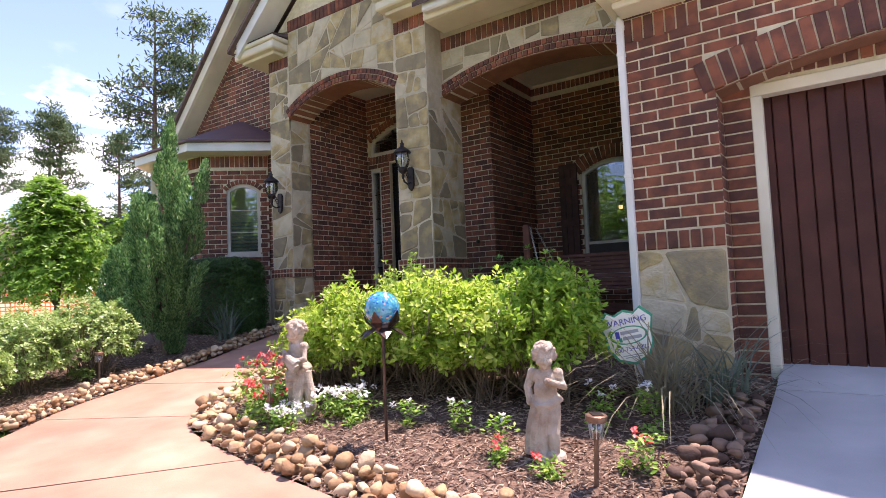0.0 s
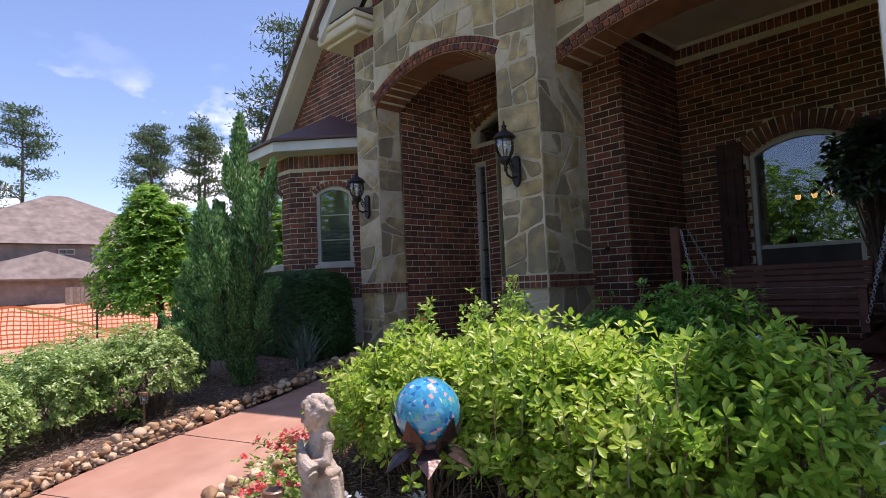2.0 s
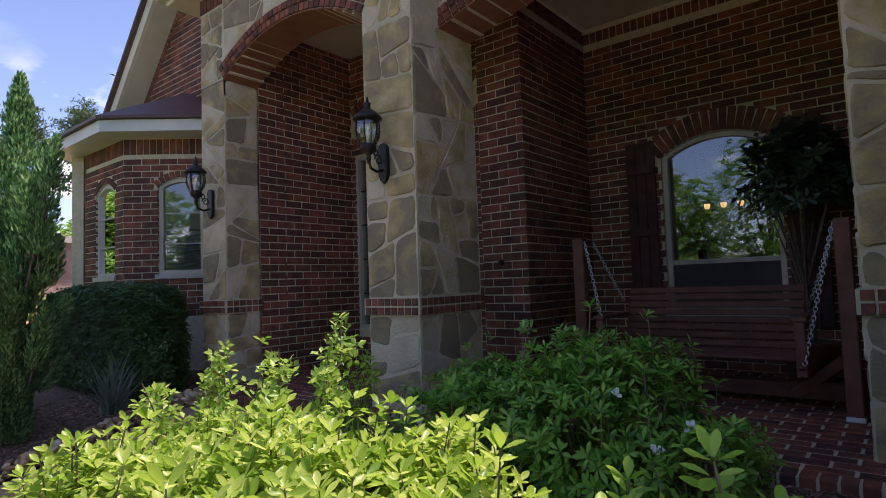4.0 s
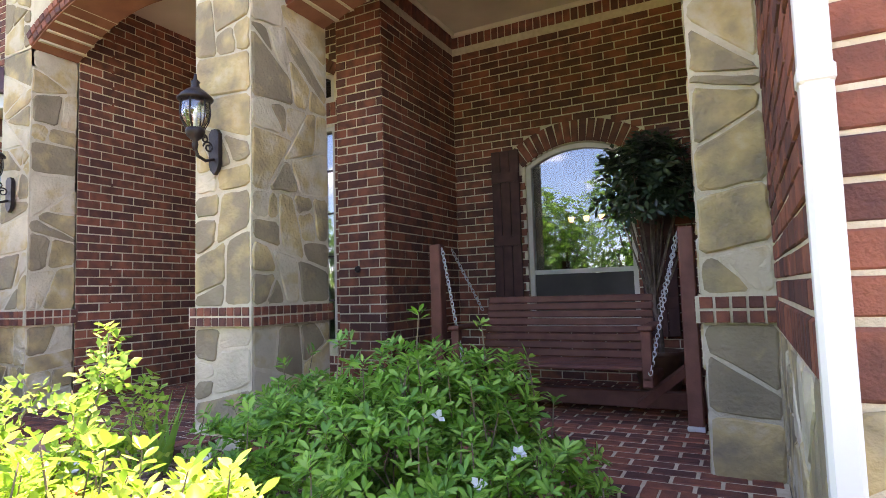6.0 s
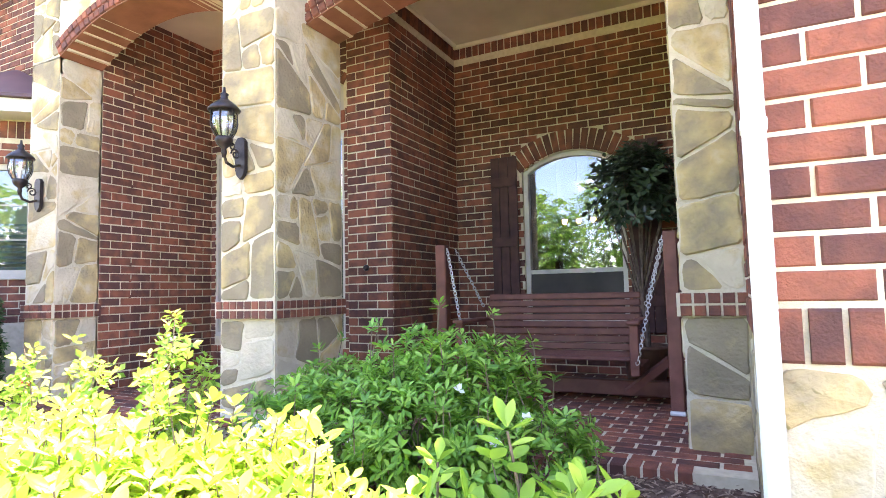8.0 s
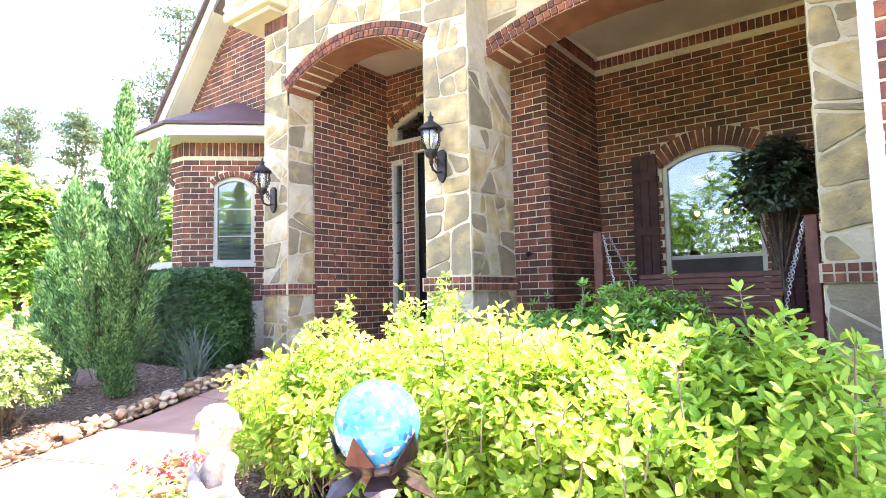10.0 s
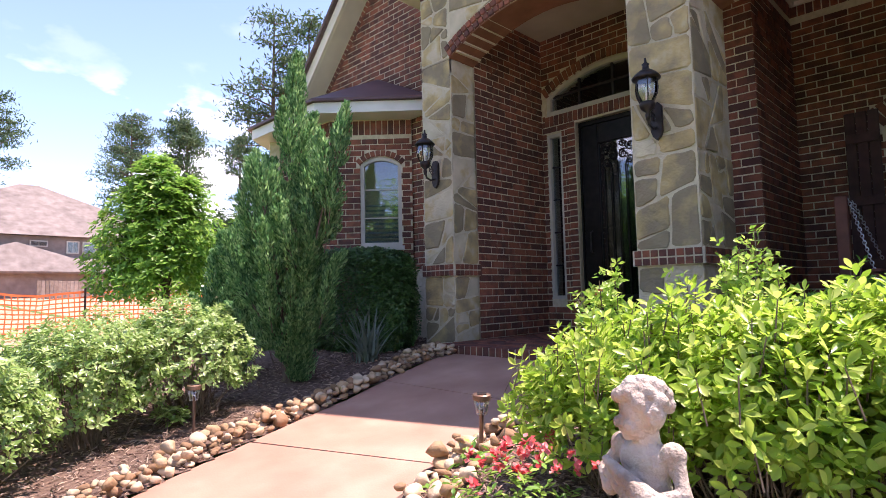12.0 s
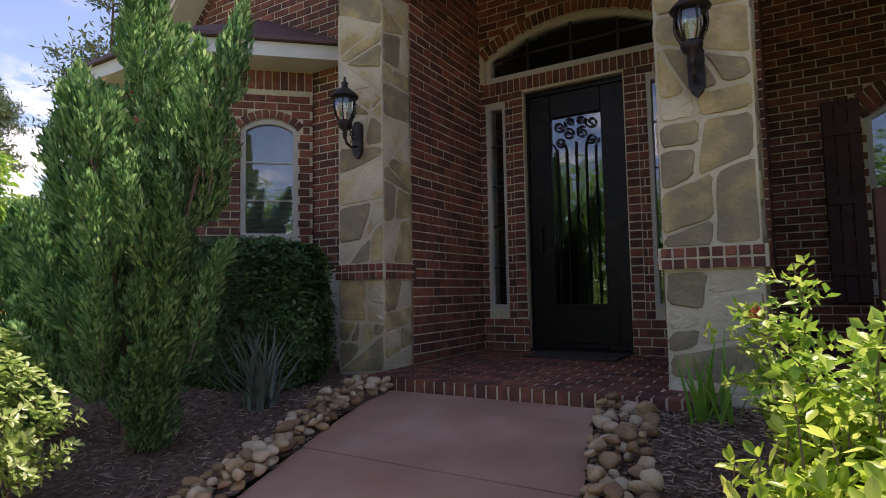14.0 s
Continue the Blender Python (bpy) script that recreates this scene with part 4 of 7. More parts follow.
structure("wall_house_back", Mesh().box(-10.9, -10.7, 6.75, 13.5, 0.3, 4.2).box(-10.9, 4.4, 13.4, 13.6, 0.3, 5.0).box(4.2, 4.4, 4.61, 13.4, 0.0, 5.0), M_MORTAR, "plain outer walls that close the house")

# bay with two arched windows and a hipped roof
BA, BB, BC = Vector((-8.2, 5.71, 0)), Vector((-7.4, 6.47, 0)), Vector((-9.42, 5.71, 0))
bay = tagged(new("bay"), "brick bay with arched windows and a dark hipped roof", "bay window", "", "structure")


def bay_face(name, a, b, w0, w1, seed):
    d = (b - a).normalized()
    nrm = Vector((d.y, -d.x, 0))
    ln = (b - a).length
    arc = Arc(w0, w1, 2.80, 0.12)
    face = Face(a, d, nrm)
    body = part(name, slab(0, ln, 0.3, 3.42, [(w0, w1, 1.72, arc.top)], lambda u, q, v: face.at(u, v, -q), 0.14), M_MORTAR, bay)
    bricks = courses(face, 0.0, ln, 1.2, 3.2, lambda u, v: not (w0 < u < w1 and 1.66 < v < 2.9) and not (w0 - 0.05 < u < w1 + 0.05 and 2.75 < v < arc.top(u, 0.1)), seed)
    bricks += soldiers(face, 0, ln, 3.21, 3.41, 0.077) + arc.ring(face, 0.09, 0.072)
    lay(body, bricks, BRICK_UNIT, "brick", tuple(b + Vector((0, 0, 2.4))), M_BRICK)
    return face, arc


BAY_FACES = [bay_face("bay_wall_angled", BA, BB, 0.41, 0.96, 14), bay_face("bay_wall_front", BC, BA, 0.36, 0.97, 15)]
part("bay_wall_far", Mesh().box(-10.5, -9.7, 5.75, 5.9, 0.3, 3.4, 0.0, Matrix.Translation((-9.57, 5.71, 0)) @ Matrix.Rotation(radians(-45), 4, "Z") @ Matrix.Translation((9.75, -5.85, 0))), M_MORTAR, bay)
eo = [(-10.65, 6.5), (-9.72, 5.38), (-8.05, 5.38), (-6.98, 6.38), (-6.98, 6.5)]
m = Mesh()
n = len(eo)
m.v = [(x, y, 3.42) for x, y in eo] + [(x, y, 3.56) for x, y in eo]
m.f = [tuple(range(n)), tuple(range(2 * n - 1, n - 1, -1))] + [(i, (i + 1) % n, (i + 1) % n + n, i + n) for i in range(n)]
part("fascia", m, M_WHITE, bay, "white painted fascia and soffit")
m = Mesh()
eo = [(-10.75, 6.5), (-9.77, 5.33), (-8.02, 5.33), (-6.93, 6.35), (-6.93, 6.5)]
m.v = [(x, y, 3.565) for x, y in eo] + [(x, y, 3.60) for x, y in eo] + [(-9.3, 6.49, 4.17), (-8.12, 6.49, 4.17)]
m.f = [(0, 1, 6, 5), (1, 2, 7, 6), (2, 3, 8, 7), (3, 4, 9, 8), (5, 6, 10), (6, 7, 11, 10), (7, 8, 11), (8, 9, 11), (4, 3, 2, 1, 0)]
part("hip_roof", m, M_BAYROOF, bay, "dark brown-purple hipped roof")


# ---- windows and doors ----
def arched(arc, bottom, grow=0.0, n=14):
    """Outline of an opening with an arched head, grown or shrunk."""
    a, b = arc.a - grow, arc.b + grow
    pts = [(a, bottom - grow), (b, bottom - grow)]
    for i in range(n + 1):
        u = b + (a - b) * i / n
        pts.append((u, arc.top(min(max(u, arc.a), arc.b)) + grow))
    return pts


def ring_mesh(outer, inner, face, d0, d1):
    m, n = Mesh(), len(outer)
    for pts in (outer, inner):
        for d in (d0, d1):
            m.v += [tuple(face.at(u, v, d)) for u, v in pts]
    for i in range(n):
        j = (i + 1) % n
        m.f += [(i, j, n * 2 + j, n * 2 + i), (n + i, n * 3 + i, n * 3 + j, n + j), (i, n + i, n + j, j), (2 * n + i, 2 * n + j, 3 * n + j, 3 * n + i)]
    return m


def fill(outline, face, d0, d1):
    n = len(outline)
    m = Mesh()
    m.v = [tuple(face.at(u, v, d)) for d in (d0, d1) for u, v in outline]
    m.f = [tuple(range(n)), tuple(range(2 * n - 1, n - 1, -1))] + [(i, i + n, (i + 1) % n + n, (i + 1) % n) for i in range(n)]
    return m


def bar(face, u0, u1, v0, v1, d0, d1):
    m = Mesh()
    m.v = [tuple(face.at(u, v, d)) for u in (u0, u1) for d in (d0, d1) for v in (v0, v1)]
    m.f = [(0, 1, 3, 2), (4, 6, 7, 5), (0, 4, 5, 1), (2, 3, 7, 6), (0, 2, 6, 4), (1, 5, 7, 3)]
    return m


def arched_window(name, face, arc, bottom, depth, bars_v, label, blinds=True):
    w = tagged(new(name), label, "window", "", "structure")
    o, i = arched(arc, bottom, -0.002), arched(arc, bottom, -0.05)
    part("window_frame", ring_mesh(o, i, face, -depth - 0.05, -depth + 0.03), M_VINYL, w)
    pane = part("pane", fill(arched(arc, bottom, -0.045), face, -depth - 0.012, -depth - 0.004), M_GLASS, w)
    pane.visible_shadow = False
    for v in bars_v:
        part("glazing_bar", bar(face, arc.a + 0.045, arc.b - 0.045, v - (0.008 if blinds else 0.022), v + (0.008 if blinds else 0.022), -depth - 0.02, -depth + 0.012), M_VINYL, w)
    part("window_sill", bar(face, arc.a - 0.03, arc.b + 0.03, bottom - 0.05, bottom + 0.004, -depth - 0.04, 0.03), M_VINYL, w)
    if blinds:
        v = bottom + 0.06
        while v < bottom + 0.55 * (arc.v - bottom):
            part("blind_slat", bar(face, arc.a + 0.06, arc.b - 0.06, v, v + 0.025, -depth - 0.075, -depth - 0.06), M_BLIND, w)
            v += 0.06
    return w


arched_window("window_porch", Face((0, YB, 0), (1, 0, 0), (0, -1, 0)), WARC, WIN[2], 0.07, (1.62,), "arched porch window with a tan frame, reflecting trees", False)
part("insect_screen", bar(Face((0, YB, 0), (1, 0, 0), (0, -1, 0)), WARC.a + 0.052, WARC.b - 0.052, WIN[2] + 0.01, 1.596, -0.069, -0.063), M_DARK, bpy.data.objects["window_porch"], "dark insect screen over the lower sash")
for k, (face, arc) in enumerate(BAY_FACES):
    arched_window("window_bay_%d" % (k + 1), face, arc, 1.72, 0.05, (2.1, 2.48), "narrow arched bay window with half-closed blinds")
fd = Face((0, YD, 0), (1, 0, 0), (0, -1, 0))
tw = tagged(new("window_transom"), "arched transom window with dark panes over the front door", "window", "", "structure")
part("window_frame", ring_mesh(arched(TRANSOM, 3.315, -0.002), arched(TRANSOM, 3.315, -0.055), fd, -0.1, -0.02), M_VINYL, tw)
part("pane", fill(arched(TRANSOM, 3.315, -0.05), fd, -0.075, -0.067), M_GLASS, tw).visible_shadow = False
for u in (-5.5, -5.05, -4.6):
    part("glazing_bar", bar(fd, u - 0.012, u + 0.012, 3.36, TRANSOM.top(u) - 0.05, -0.08, -0.05), M_LANTERN, tw)
part("glazing_bar", bar(fd, -5.9, -4.2, 3.55, 3.575, -0.08, -0.05), M_LANTERN, tw)
for k, (a, b, c, d) in enumerate((SIDE_A, SIDE_B)):
    sw = tagged(new("window_sidelight_%d" % (k + 1)), "tall narrow sidelight window beside the front door", "window", "", "structure")
    o, i = [(a, c), (b, c), (b, d), (a, d)], [(a + 0.035, c + 0.04), (b - 0.035, c + 0.04), (b - 0.035, d - 0.04), (a + 0.035, d - 0.04)]
    part("window_frame", ring_mesh(o, i, fd, -0.1, -0.01), M_VINYL, sw)
    part("pane", bar(fd, a + 0.03, b - 0.03, c + 0.035, d - 0.035, -0.07, -0.062), M_GLASS, sw).visible_shadow = False
    for j in range(1, 5):
        v = c + (d - c) * j / 5
        part("glazing_bar", bar(fd, a + 0.035, b - 0.035, v - 0.008, v + 0.008, -0.075, -0.05), M_LANTERN, sw)

door = thing("front_door", (-5.05, YD + 0.13, FLOOR_Z), "black iron front door with scrollwork over a tall glass panel", "door")
DW, DH = 0.47, 2.52
m = Mesh().box(-DW, -0.25, -0.035, 0.035, 0.02, DH, 0.006).box(0.25, DW, -0.035, 0.035, 0.02, DH, 0.006).box(-0.25, 0.25, -0.035, 0.035, 0.02, 0.45, 0.006).box(-0.25, 0.25, -0.035, 0.035, 2.28, DH, 0.006)
part("leaf", m, M_DOOR, door)
part("jamb", Mesh().box(-0.49, -DW, -0.06, 0.06, 0, 2.56).box(DW, 0.49, -0.06, 0.06, 0, 2.56).box(-0.49, 0.49, -0.06, 0.06, DH, 2.57), M_DOOR, door)
part("threshold", Mesh().box(-0.49, 0.49, -0.13, 0.06, -0.005, 0.022, 0.005), M_DOOR, door)
part("glass", Mesh().box(-0.25, 0.25, -0.006, 0.0, 0.45, 2.28), M_GLASS, door).visible_shadow = False
for i in range(5):
    x = -0.19 + 0.095 * i
    part("bar", Mesh().tube([(x, -0.025, 0.45), (x, -0.025, 1.95), (x + 0.02 * (i - 2), -0.025, 2.02)], 0.008, 6), M_DOOR, door)


def scroll(cx, cz, r, turns, start, flip=1):
    pts = []
    for i in range(22):
        t = i / 21
        a = start + flip * turns * 6.283 * t
        pts.append((cx + r * (1 - 0.8 * t) * math.cos(a), -0.025, cz + r * (1 - 0.8 * t) * math.sin(a)))
    return pts


for s in (-1, 1):
    for cx, cz, r, st in ((0.07, 2.1, 0.06, 1.2), (0.16, 2.19, 0.065, 2.5), (0.15, 2.03, 0.05, 4.0), (0.055, 2.22, 0.04, 0.3)):
        part("scroll", Mesh().tube(scroll(s * cx, cz, r, 1.4, st if s > 0 else math.pi - st, s), 0.0085, 5), M_DOOR, door)
part("panel", Mesh().box(-0.36, 0.36, -0.048, -0.034, 0.08, 0.4, 0.01), M_DOOR, door)
part("handle", Mesh().tube([(-0.36, -0.04, 0.95), (-0.36, -0.09, 0.97), (-0.36, -0.09, 1.2), (-0.36, -0.04, 1.22)], 0.011, 8), M_LANTERN, door, "dark bronze pull handle")
doormat = thing("doormat", (-4.98, YD - 0.32, FLOOR_Z + 0.004), "dark brown coir doormat in front of the door", "doormat")
part("mat", Mesh().box(-0.4, 0.4, -0.24, 0.24, 0, 0.018, 0.006), M_MAT, doormat)

# rooms behind the glass: near-black colour stands in for the lack of light indoors
structure("room_living", Mesh().box(-3.3, -0.9, 12.4, 12.5, 0.4, 4.0).box(-3.4, -3.3, 8.95, 12.5, 0.4, 4.0).box(-0.9, -0.8, 8.95, 12.5, 0.4, 4.0).box(-3.4, -0.8, 8.95, 12.5, 0.3, 0.4).box(-3.4, -0.8, 8.95, 12.5, 4.0, 4.1), M_DARK, "room behind the porch window, coloured near black to look unlit", "room")
structure("room_hall", Mesh().box(-6.1, -3.95, 11.0, 11.1, 0.4, 4.3).box(-6.2, -6.1, 7.75, 11.1, 0.4, 4.3).box(-3.95, -3.9, 7.75, 8.9, 0.4, 4.3).box(-6.2, -3.9, 7.75, 11.1, 0.4, 0.5).box(-6.2, -3.9, 7.75, 11.1, 4.3, 4.4), M_DARK, "hall behind the front door, coloured near black to look unlit", "room")
structure("room_bay", Mesh().box(-10.2, -6.9, 6.95, 7.05, 0.4, 3.4), M_DARK, "near-black sheet behind the bay windows, in place of an unlit room", "room")
chand = thing("chandelier", (-2.73, 11.5, 2.46), "bronze chandelier with three lit amber shades, seen through the window", "chandelier")
part("stem", Mesh().tube([(0, 0, 1.6), (0, 0, -0.15)], 0.012, 8), M_LANTERN, chand)
part("cross_arm", Mesh().tube([(-0.24, 0, -0.06), (0, 0, -0.12), (0.24, 0, -0.06)], 0.012, 8), M_LANTERN, chand)
for i in range(3):
    part("lamp_shade", Mesh().lathe([(0.022, -0.035), (0.036, -0.015), (0.043, 0.03), (0.04, 0.036)], (-0.22 + 0.22 * i, 0, 0.0), 14), M_BULB, chand, "glowing amber glass shade", True)

# shutters
for k, x in enumerate((WIN[0] - 0.19, WIN[1] + 0.19)):
    sh = thing("shutter", (x, YB - 0.05, 1.0), "dark brown board-and-batten shutter beside the arched window", "shutter", "window shutters")
    for i in range(3):
        part("board", Mesh().box(-0.15 + 0.1 * i + 0.003, -0.15 + 0.1 * (i + 1) - 0.003, -0.015, 0.015, 0.0, 1.88 - 0.0, 0.004), M_SHUTTER, sh)
    for z in (0.3, 0.95, 1.6):
        part("batten", Mesh().box(-0.145, 0.145, -0.034, -0.016, z - 0.05, z + 0.05, 0.004), M_SHUTTER, sh)

# porch swing on its stand
swing = thing("porch_swing", (-1.93, 7.25, FLOOR_Z), "red-brown stained wooden bench swing with slatted back on its stand", "swing")
for s, px in ((-1, -0.87), (1, 0.87)):
    part("post", Mesh().box(px - 0.045, px + 0.045, -0.29, -0.2, 0.0, 1.23, 0.008), M_SWING, swing)
    part("foot_beam", Mesh().box(px - 0.045, px + 0.045, -0.2, 0.55, 0.06, 0.17, 0.008), M_SWING, swing)
    part("brace", Mesh().tube([(px - s * 0.04, -0.24, 0.36), (px - s * 0.33, -0.2, 0.12)], 0.035, 4), M_SWING, swing)
    part("foot_cap", Mesh().box(px - 0.05, px + 0.05, -0.31, -0.19, 0.0, 0.03, 0.006), M_CONCRETE, swing)
part("cross_beam", Mesh().box(-0.82, 0.83, 0.0, 0.1, 0.06, 0.17, 0.008), M_SWING, swing)
for i in range(8):
    z = 0.385 + 0.055 * i
    y = 0.05 + 0.02 * i
    part("back_slat", Mesh().box(-0.64, 0.6, y - 0.012, y + 0.012, z, z + 0.049, 0.006), M_SWING, swing)
for i in range(6):
    y = -0.38 + 0.075 * i
    part("seat_slat", Mesh().box(-0.64, 0.6, y, y + 0.065, 0.355, 0.38, 0.006), M_SWING, swing)
for px in (-0.665, 0.625):
    part("armrest", Mesh().box(px - 0.045, px + 0.045, -0.42, 0.14, 0.6, 0.63, 0.008), M_SWING, swing)
    part("arm_post", Mesh().box(px - 0.03, px + 0.03, -0.4, -0.34, 0.3, 0.6, 0.006), M_SWING, swing)
    part("seat_rail", Mesh().box(px - 0.03, px + 0.03, -0.4, 0.1, 0.26, 0.32, 0.006), M_SWING, swing)


def chain(a, b, link=0.038):
    a, b = Vector(a), Vector(b)
    n = int((b - a).length / (link * 0.72))
    d = (b - a).normalized()
    e = d.cross(Vector((0, 1, 0))).normalized()
    f2 = d.cross(e)
    m = Mesh()
    for i in range(n):
        c = a + (b - a) * ((i + 0.5) / n)
        o = e if i % 2 else f2
        pts = [c + d * (link / 2 * math.cos(t)) + o * (link * 0.3 * math.sin(t)) for t in [2 * math.pi * k / 8 for k in range(9)]]
        m.tube(pts, 0.0034, 5)
    return m


for s, px, qx in ((-1, -0.82, -0.68), (1, 0.82, 0.64)):
    part("chain", chain((px, -0.26, 1.2), (qx - s * 0.08 if s < 0 else qx, -0.4, 0.34)), M_CHAIN, swing, "galvanised steel chain")
    part("chain", chain((px, -0.1, 1.2), (qx, 0.14, 0.72)), M_CHAIN, swing, "galvanised steel chain")

# downspout, doorbell
down = thing("downspout", (GX - 0.003, GY - 0.035, 0.18), "white metal downspout running down the garage corner", "downspout")
part("pipe", Mesh().box(-0.026, 0.024, -0.025, 0.025, 0.0, 2.72, 0.008), M_WHITE, down)
part("elbow", Mesh().tube([(0, 0, 2.7), (-0.01, 0.05, 2.8), (-0.06, 0.25, 2.9), (-0.1, 0.6, 3.1), (-0.1, 1.1, 3.6), (-0.1, 1.2, 4.1)], 0.032, 8), M_WHITE, down, "bent white elbow under the gutter", True)
for z in (0.5, 1.6, 2.5):
    part("strap", Mesh().box(-0.029, 0.027, -0.028, 0.028, z, z + 0.03, 0.004), M_WHITE, down)
tap = thing("hose_bib", (-3.72, 7.26, 1.67), "small dark outlet cover on the brick wall", "outlet")
part("cover", Mesh().lathe([(0.03, 0.0), (0.03, 0.012), (0.018, 0.03)], (0, 0, 0), 12, Matrix.Rotation(radians(90), 4, "X")), M_LANTERN, tap)


# wall lanterns
def lantern(at):
    ln = thing("wall_lantern", at, "dark bronze wall lantern with clear glass and scrolled arm", "wall lamp", "entry lanterns")
    part("back_plate", Mesh().prism([(-0.03, -0.24), (0.0, -0.27), (0.03, -0.24), (0.045, -0.2), (0.045, 0.0), (0.02, 0.03), (-0.02, 0.03), (-0.045, 0.0), (-0.045, -0.2)], -0.03, 0.0), M_LANTERN, ln)
    part("arm", Mesh().tube([(0, -0.03, -0.17), (0, -0.09, -0.19), (0, -0.15, -0.17), (0, -0.17, -0.12), (0, -0.17, -0.06)], 0.011, 8), M_LANTERN, ln)
    for y, z, r in ((-0.07, -0.1, 0.04), (-0.1, -0.05, 0.03)):
        pts = [(0, y - r * (1 - 0.7 * i / 14) * math.cos(i * 0.6), z + r * (1 - 0.7 * i / 14) * math.sin(i * 0.6)) for i in range(15)]
        part("scroll", Mesh().tube(pts, 0.006, 5), M_LANTERN, ln)
    c = (0, -0.17, 0)
    part("base", Mesh().lathe([(0.012, -0.14), (0.02, -0.1), (0.015, -0.08), (0.05, -0.05), (0.06, -0.02), (0.055, 0.0)], c, 16), M_LANTERN, ln, "", True)
    g = part("globe_glass", Mesh().lathe([(0.05, 0.0), (0.075, 0.05), (0.085, 0.1), (0.08, 0.16), (0.075, 0.18)], c, 20, None, False), M_CLEAR, ln, "clear curved glass", True)
    g.visible_shadow = False
    for i in range(6):
        a = i * math.pi / 3
        pts = [(c[0] + r * math.cos(a), c[1] + r * math.sin(a), z) for r, z in ((0.056, 0.0), (0.081, 0.05), (0.09, 0.1), (0.086, 0.16), (0.08, 0.185))]
        part("rib", Mesh().tube(pts, 0.005, 5), M_LANTERN, ln)
    part("cap", Mesh().lathe([(0.105, 0.18), (0.11, 0.19), (0.09, 0.215), (0.055, 0.245), (0.03, 0.26), (0.022, 0.285), (0.03, 0.30), (0.012, 0.315), (0.008, 0.35)], c, 18), M_LANTERN, ln, "", True)
    part("candle", Mesh().lathe([(0.012, 0.0), (0.012, 0.07), (0.016, 0.09), (0.006, 0.125)], c, 10), M_WHITE, ln, "white candle sleeve with a clear bulb", True)
    return ln


la = lantern((-6.24, YF - 0.02, 2.50))
copy_thing(la, pose(-3.75, YF - 0.02, 2.52))


# ---- plants ----
def leaf_mesh(name, base, way, up, length, width, material, fold=0.25):
    """One mesh of many folded leaves, from arrays of base points, directions and up vectors."""
    n = len(base)
    way = way / np.linalg.norm(way, axis=1, keepdims=True)
    side = np.cross(way, up)
    side /= np.maximum(np.linalg.norm(side, axis=1, keepdims=True), 1e-6)
    nrm = np.cross(side, way)
    length, width = np.broadcast_to(length, n)[:, None], np.broadcast_to(width, n)[:, None]
    mid = base + way * length * 0.55 - nrm * width * fold
    tip = base + way * length - nrm * length * 0.12
    v = np.stack([base, base + way * length * 0.55 + side * width / 2, tip, base + way * length * 0.55 - side * width / 2, mid], 1).reshape(-1, 3)
    k = np.arange(n)[:, None] * 5
    f = np.concatenate([k + np.array([[0, 1, 4]]), k + np.array([[1, 2, 4]]), k + np.array([[2, 3, 4]]), k + np.array([[3, 0, 4]])], 0)
    me = bpy.data.meshes.new(name)
    me.vertices.add(len(v))
    me.vertices.foreach_set("co", v.ravel())
    me.loops.add(f.size)
    me.loops.foreach_set("vertex_index", f.ravel())
    me.polygons.add(len(f))
    me.polygons.foreach_set("loop_start", np.arange(0, f.size, 3))
    me.polygons.foreach_set("use_smooth", np.ones(len(f), bool))
    me.materials.append(material)
    me.update(calc_edges=True)
    return me


def broad_leaf_mesh(name, base, way, up, length, width, material, fold=0.2):
    """Blunt leaves, widest past the middle, with a folded midrib and a bent tip."""
    n = len(base)
    way = way / np.linalg.norm(way, axis=1, keepdims=True)
    side = np.cross(way, up)
    side /= np.maximum(np.linalg.norm(side, axis=1, keepdims=True), 1e-6)
    nrm = np.cross(side, way)
    length, width = np.broadcast_to(length, n)[:, None], np.broadcast_to(width, n)[:, None]
    rows = [base]
    for t, w, drop in ((0.30, 0.66, 0.0), (0.60, 1.0, 0.02), (0.85, 0.62, 0.08)):
        c = base + way * length * t - nrm * length * drop
        rows += [c + side * width * w / 2, c - nrm * width * fold * w, c - side * width * w / 2]
    rows.append(base + way * length - nrm * length * 0.14)
    v = np.stack(rows, 1).reshape(-1, 3)
    k = np.arange(n)[:, None] * 11
    tris = [(0, 1, 2), (0, 2, 3), (7, 10, 8), (8, 10, 9)]
    for i in (1, 4):
        tris += [(i, i + 3, i + 4), (i, i + 4, i + 1), (i + 1, i + 4, i + 5), (i + 1, i + 5, i + 2)]
    f = np.concatenate([k + np.array([q]) for q in tris], 0)
    me = bpy.data.meshes.new(name)
    me.vertices.add(len(v))
    me.vertices.foreach_set("co", v.ravel())
    me.loops.add(f.size)
    me.loops.foreach_set("vertex_index", f.ravel())
    me.polygons.add(len(f))
    me.polygons.foreach_set("loop_start", np.arange(0, f.size, 3))
    me.polygons.foreach_set("use_smooth", np.ones(len(f), bool))
    me.materials.append(material)
    me.update(calc_edges=True)
    return me


def leaves(name, parent, base, way, up, length, width, material, label="", fold=0.25, broad=False):
    ob = new(name, (broad_leaf_mesh if broad else leaf_mesh)(name, np.array(base), np.array(way), np.array(up), length, width, material, fold))
    ob.parent = parent
    if label:
        tagged(ob, label)
    return ob


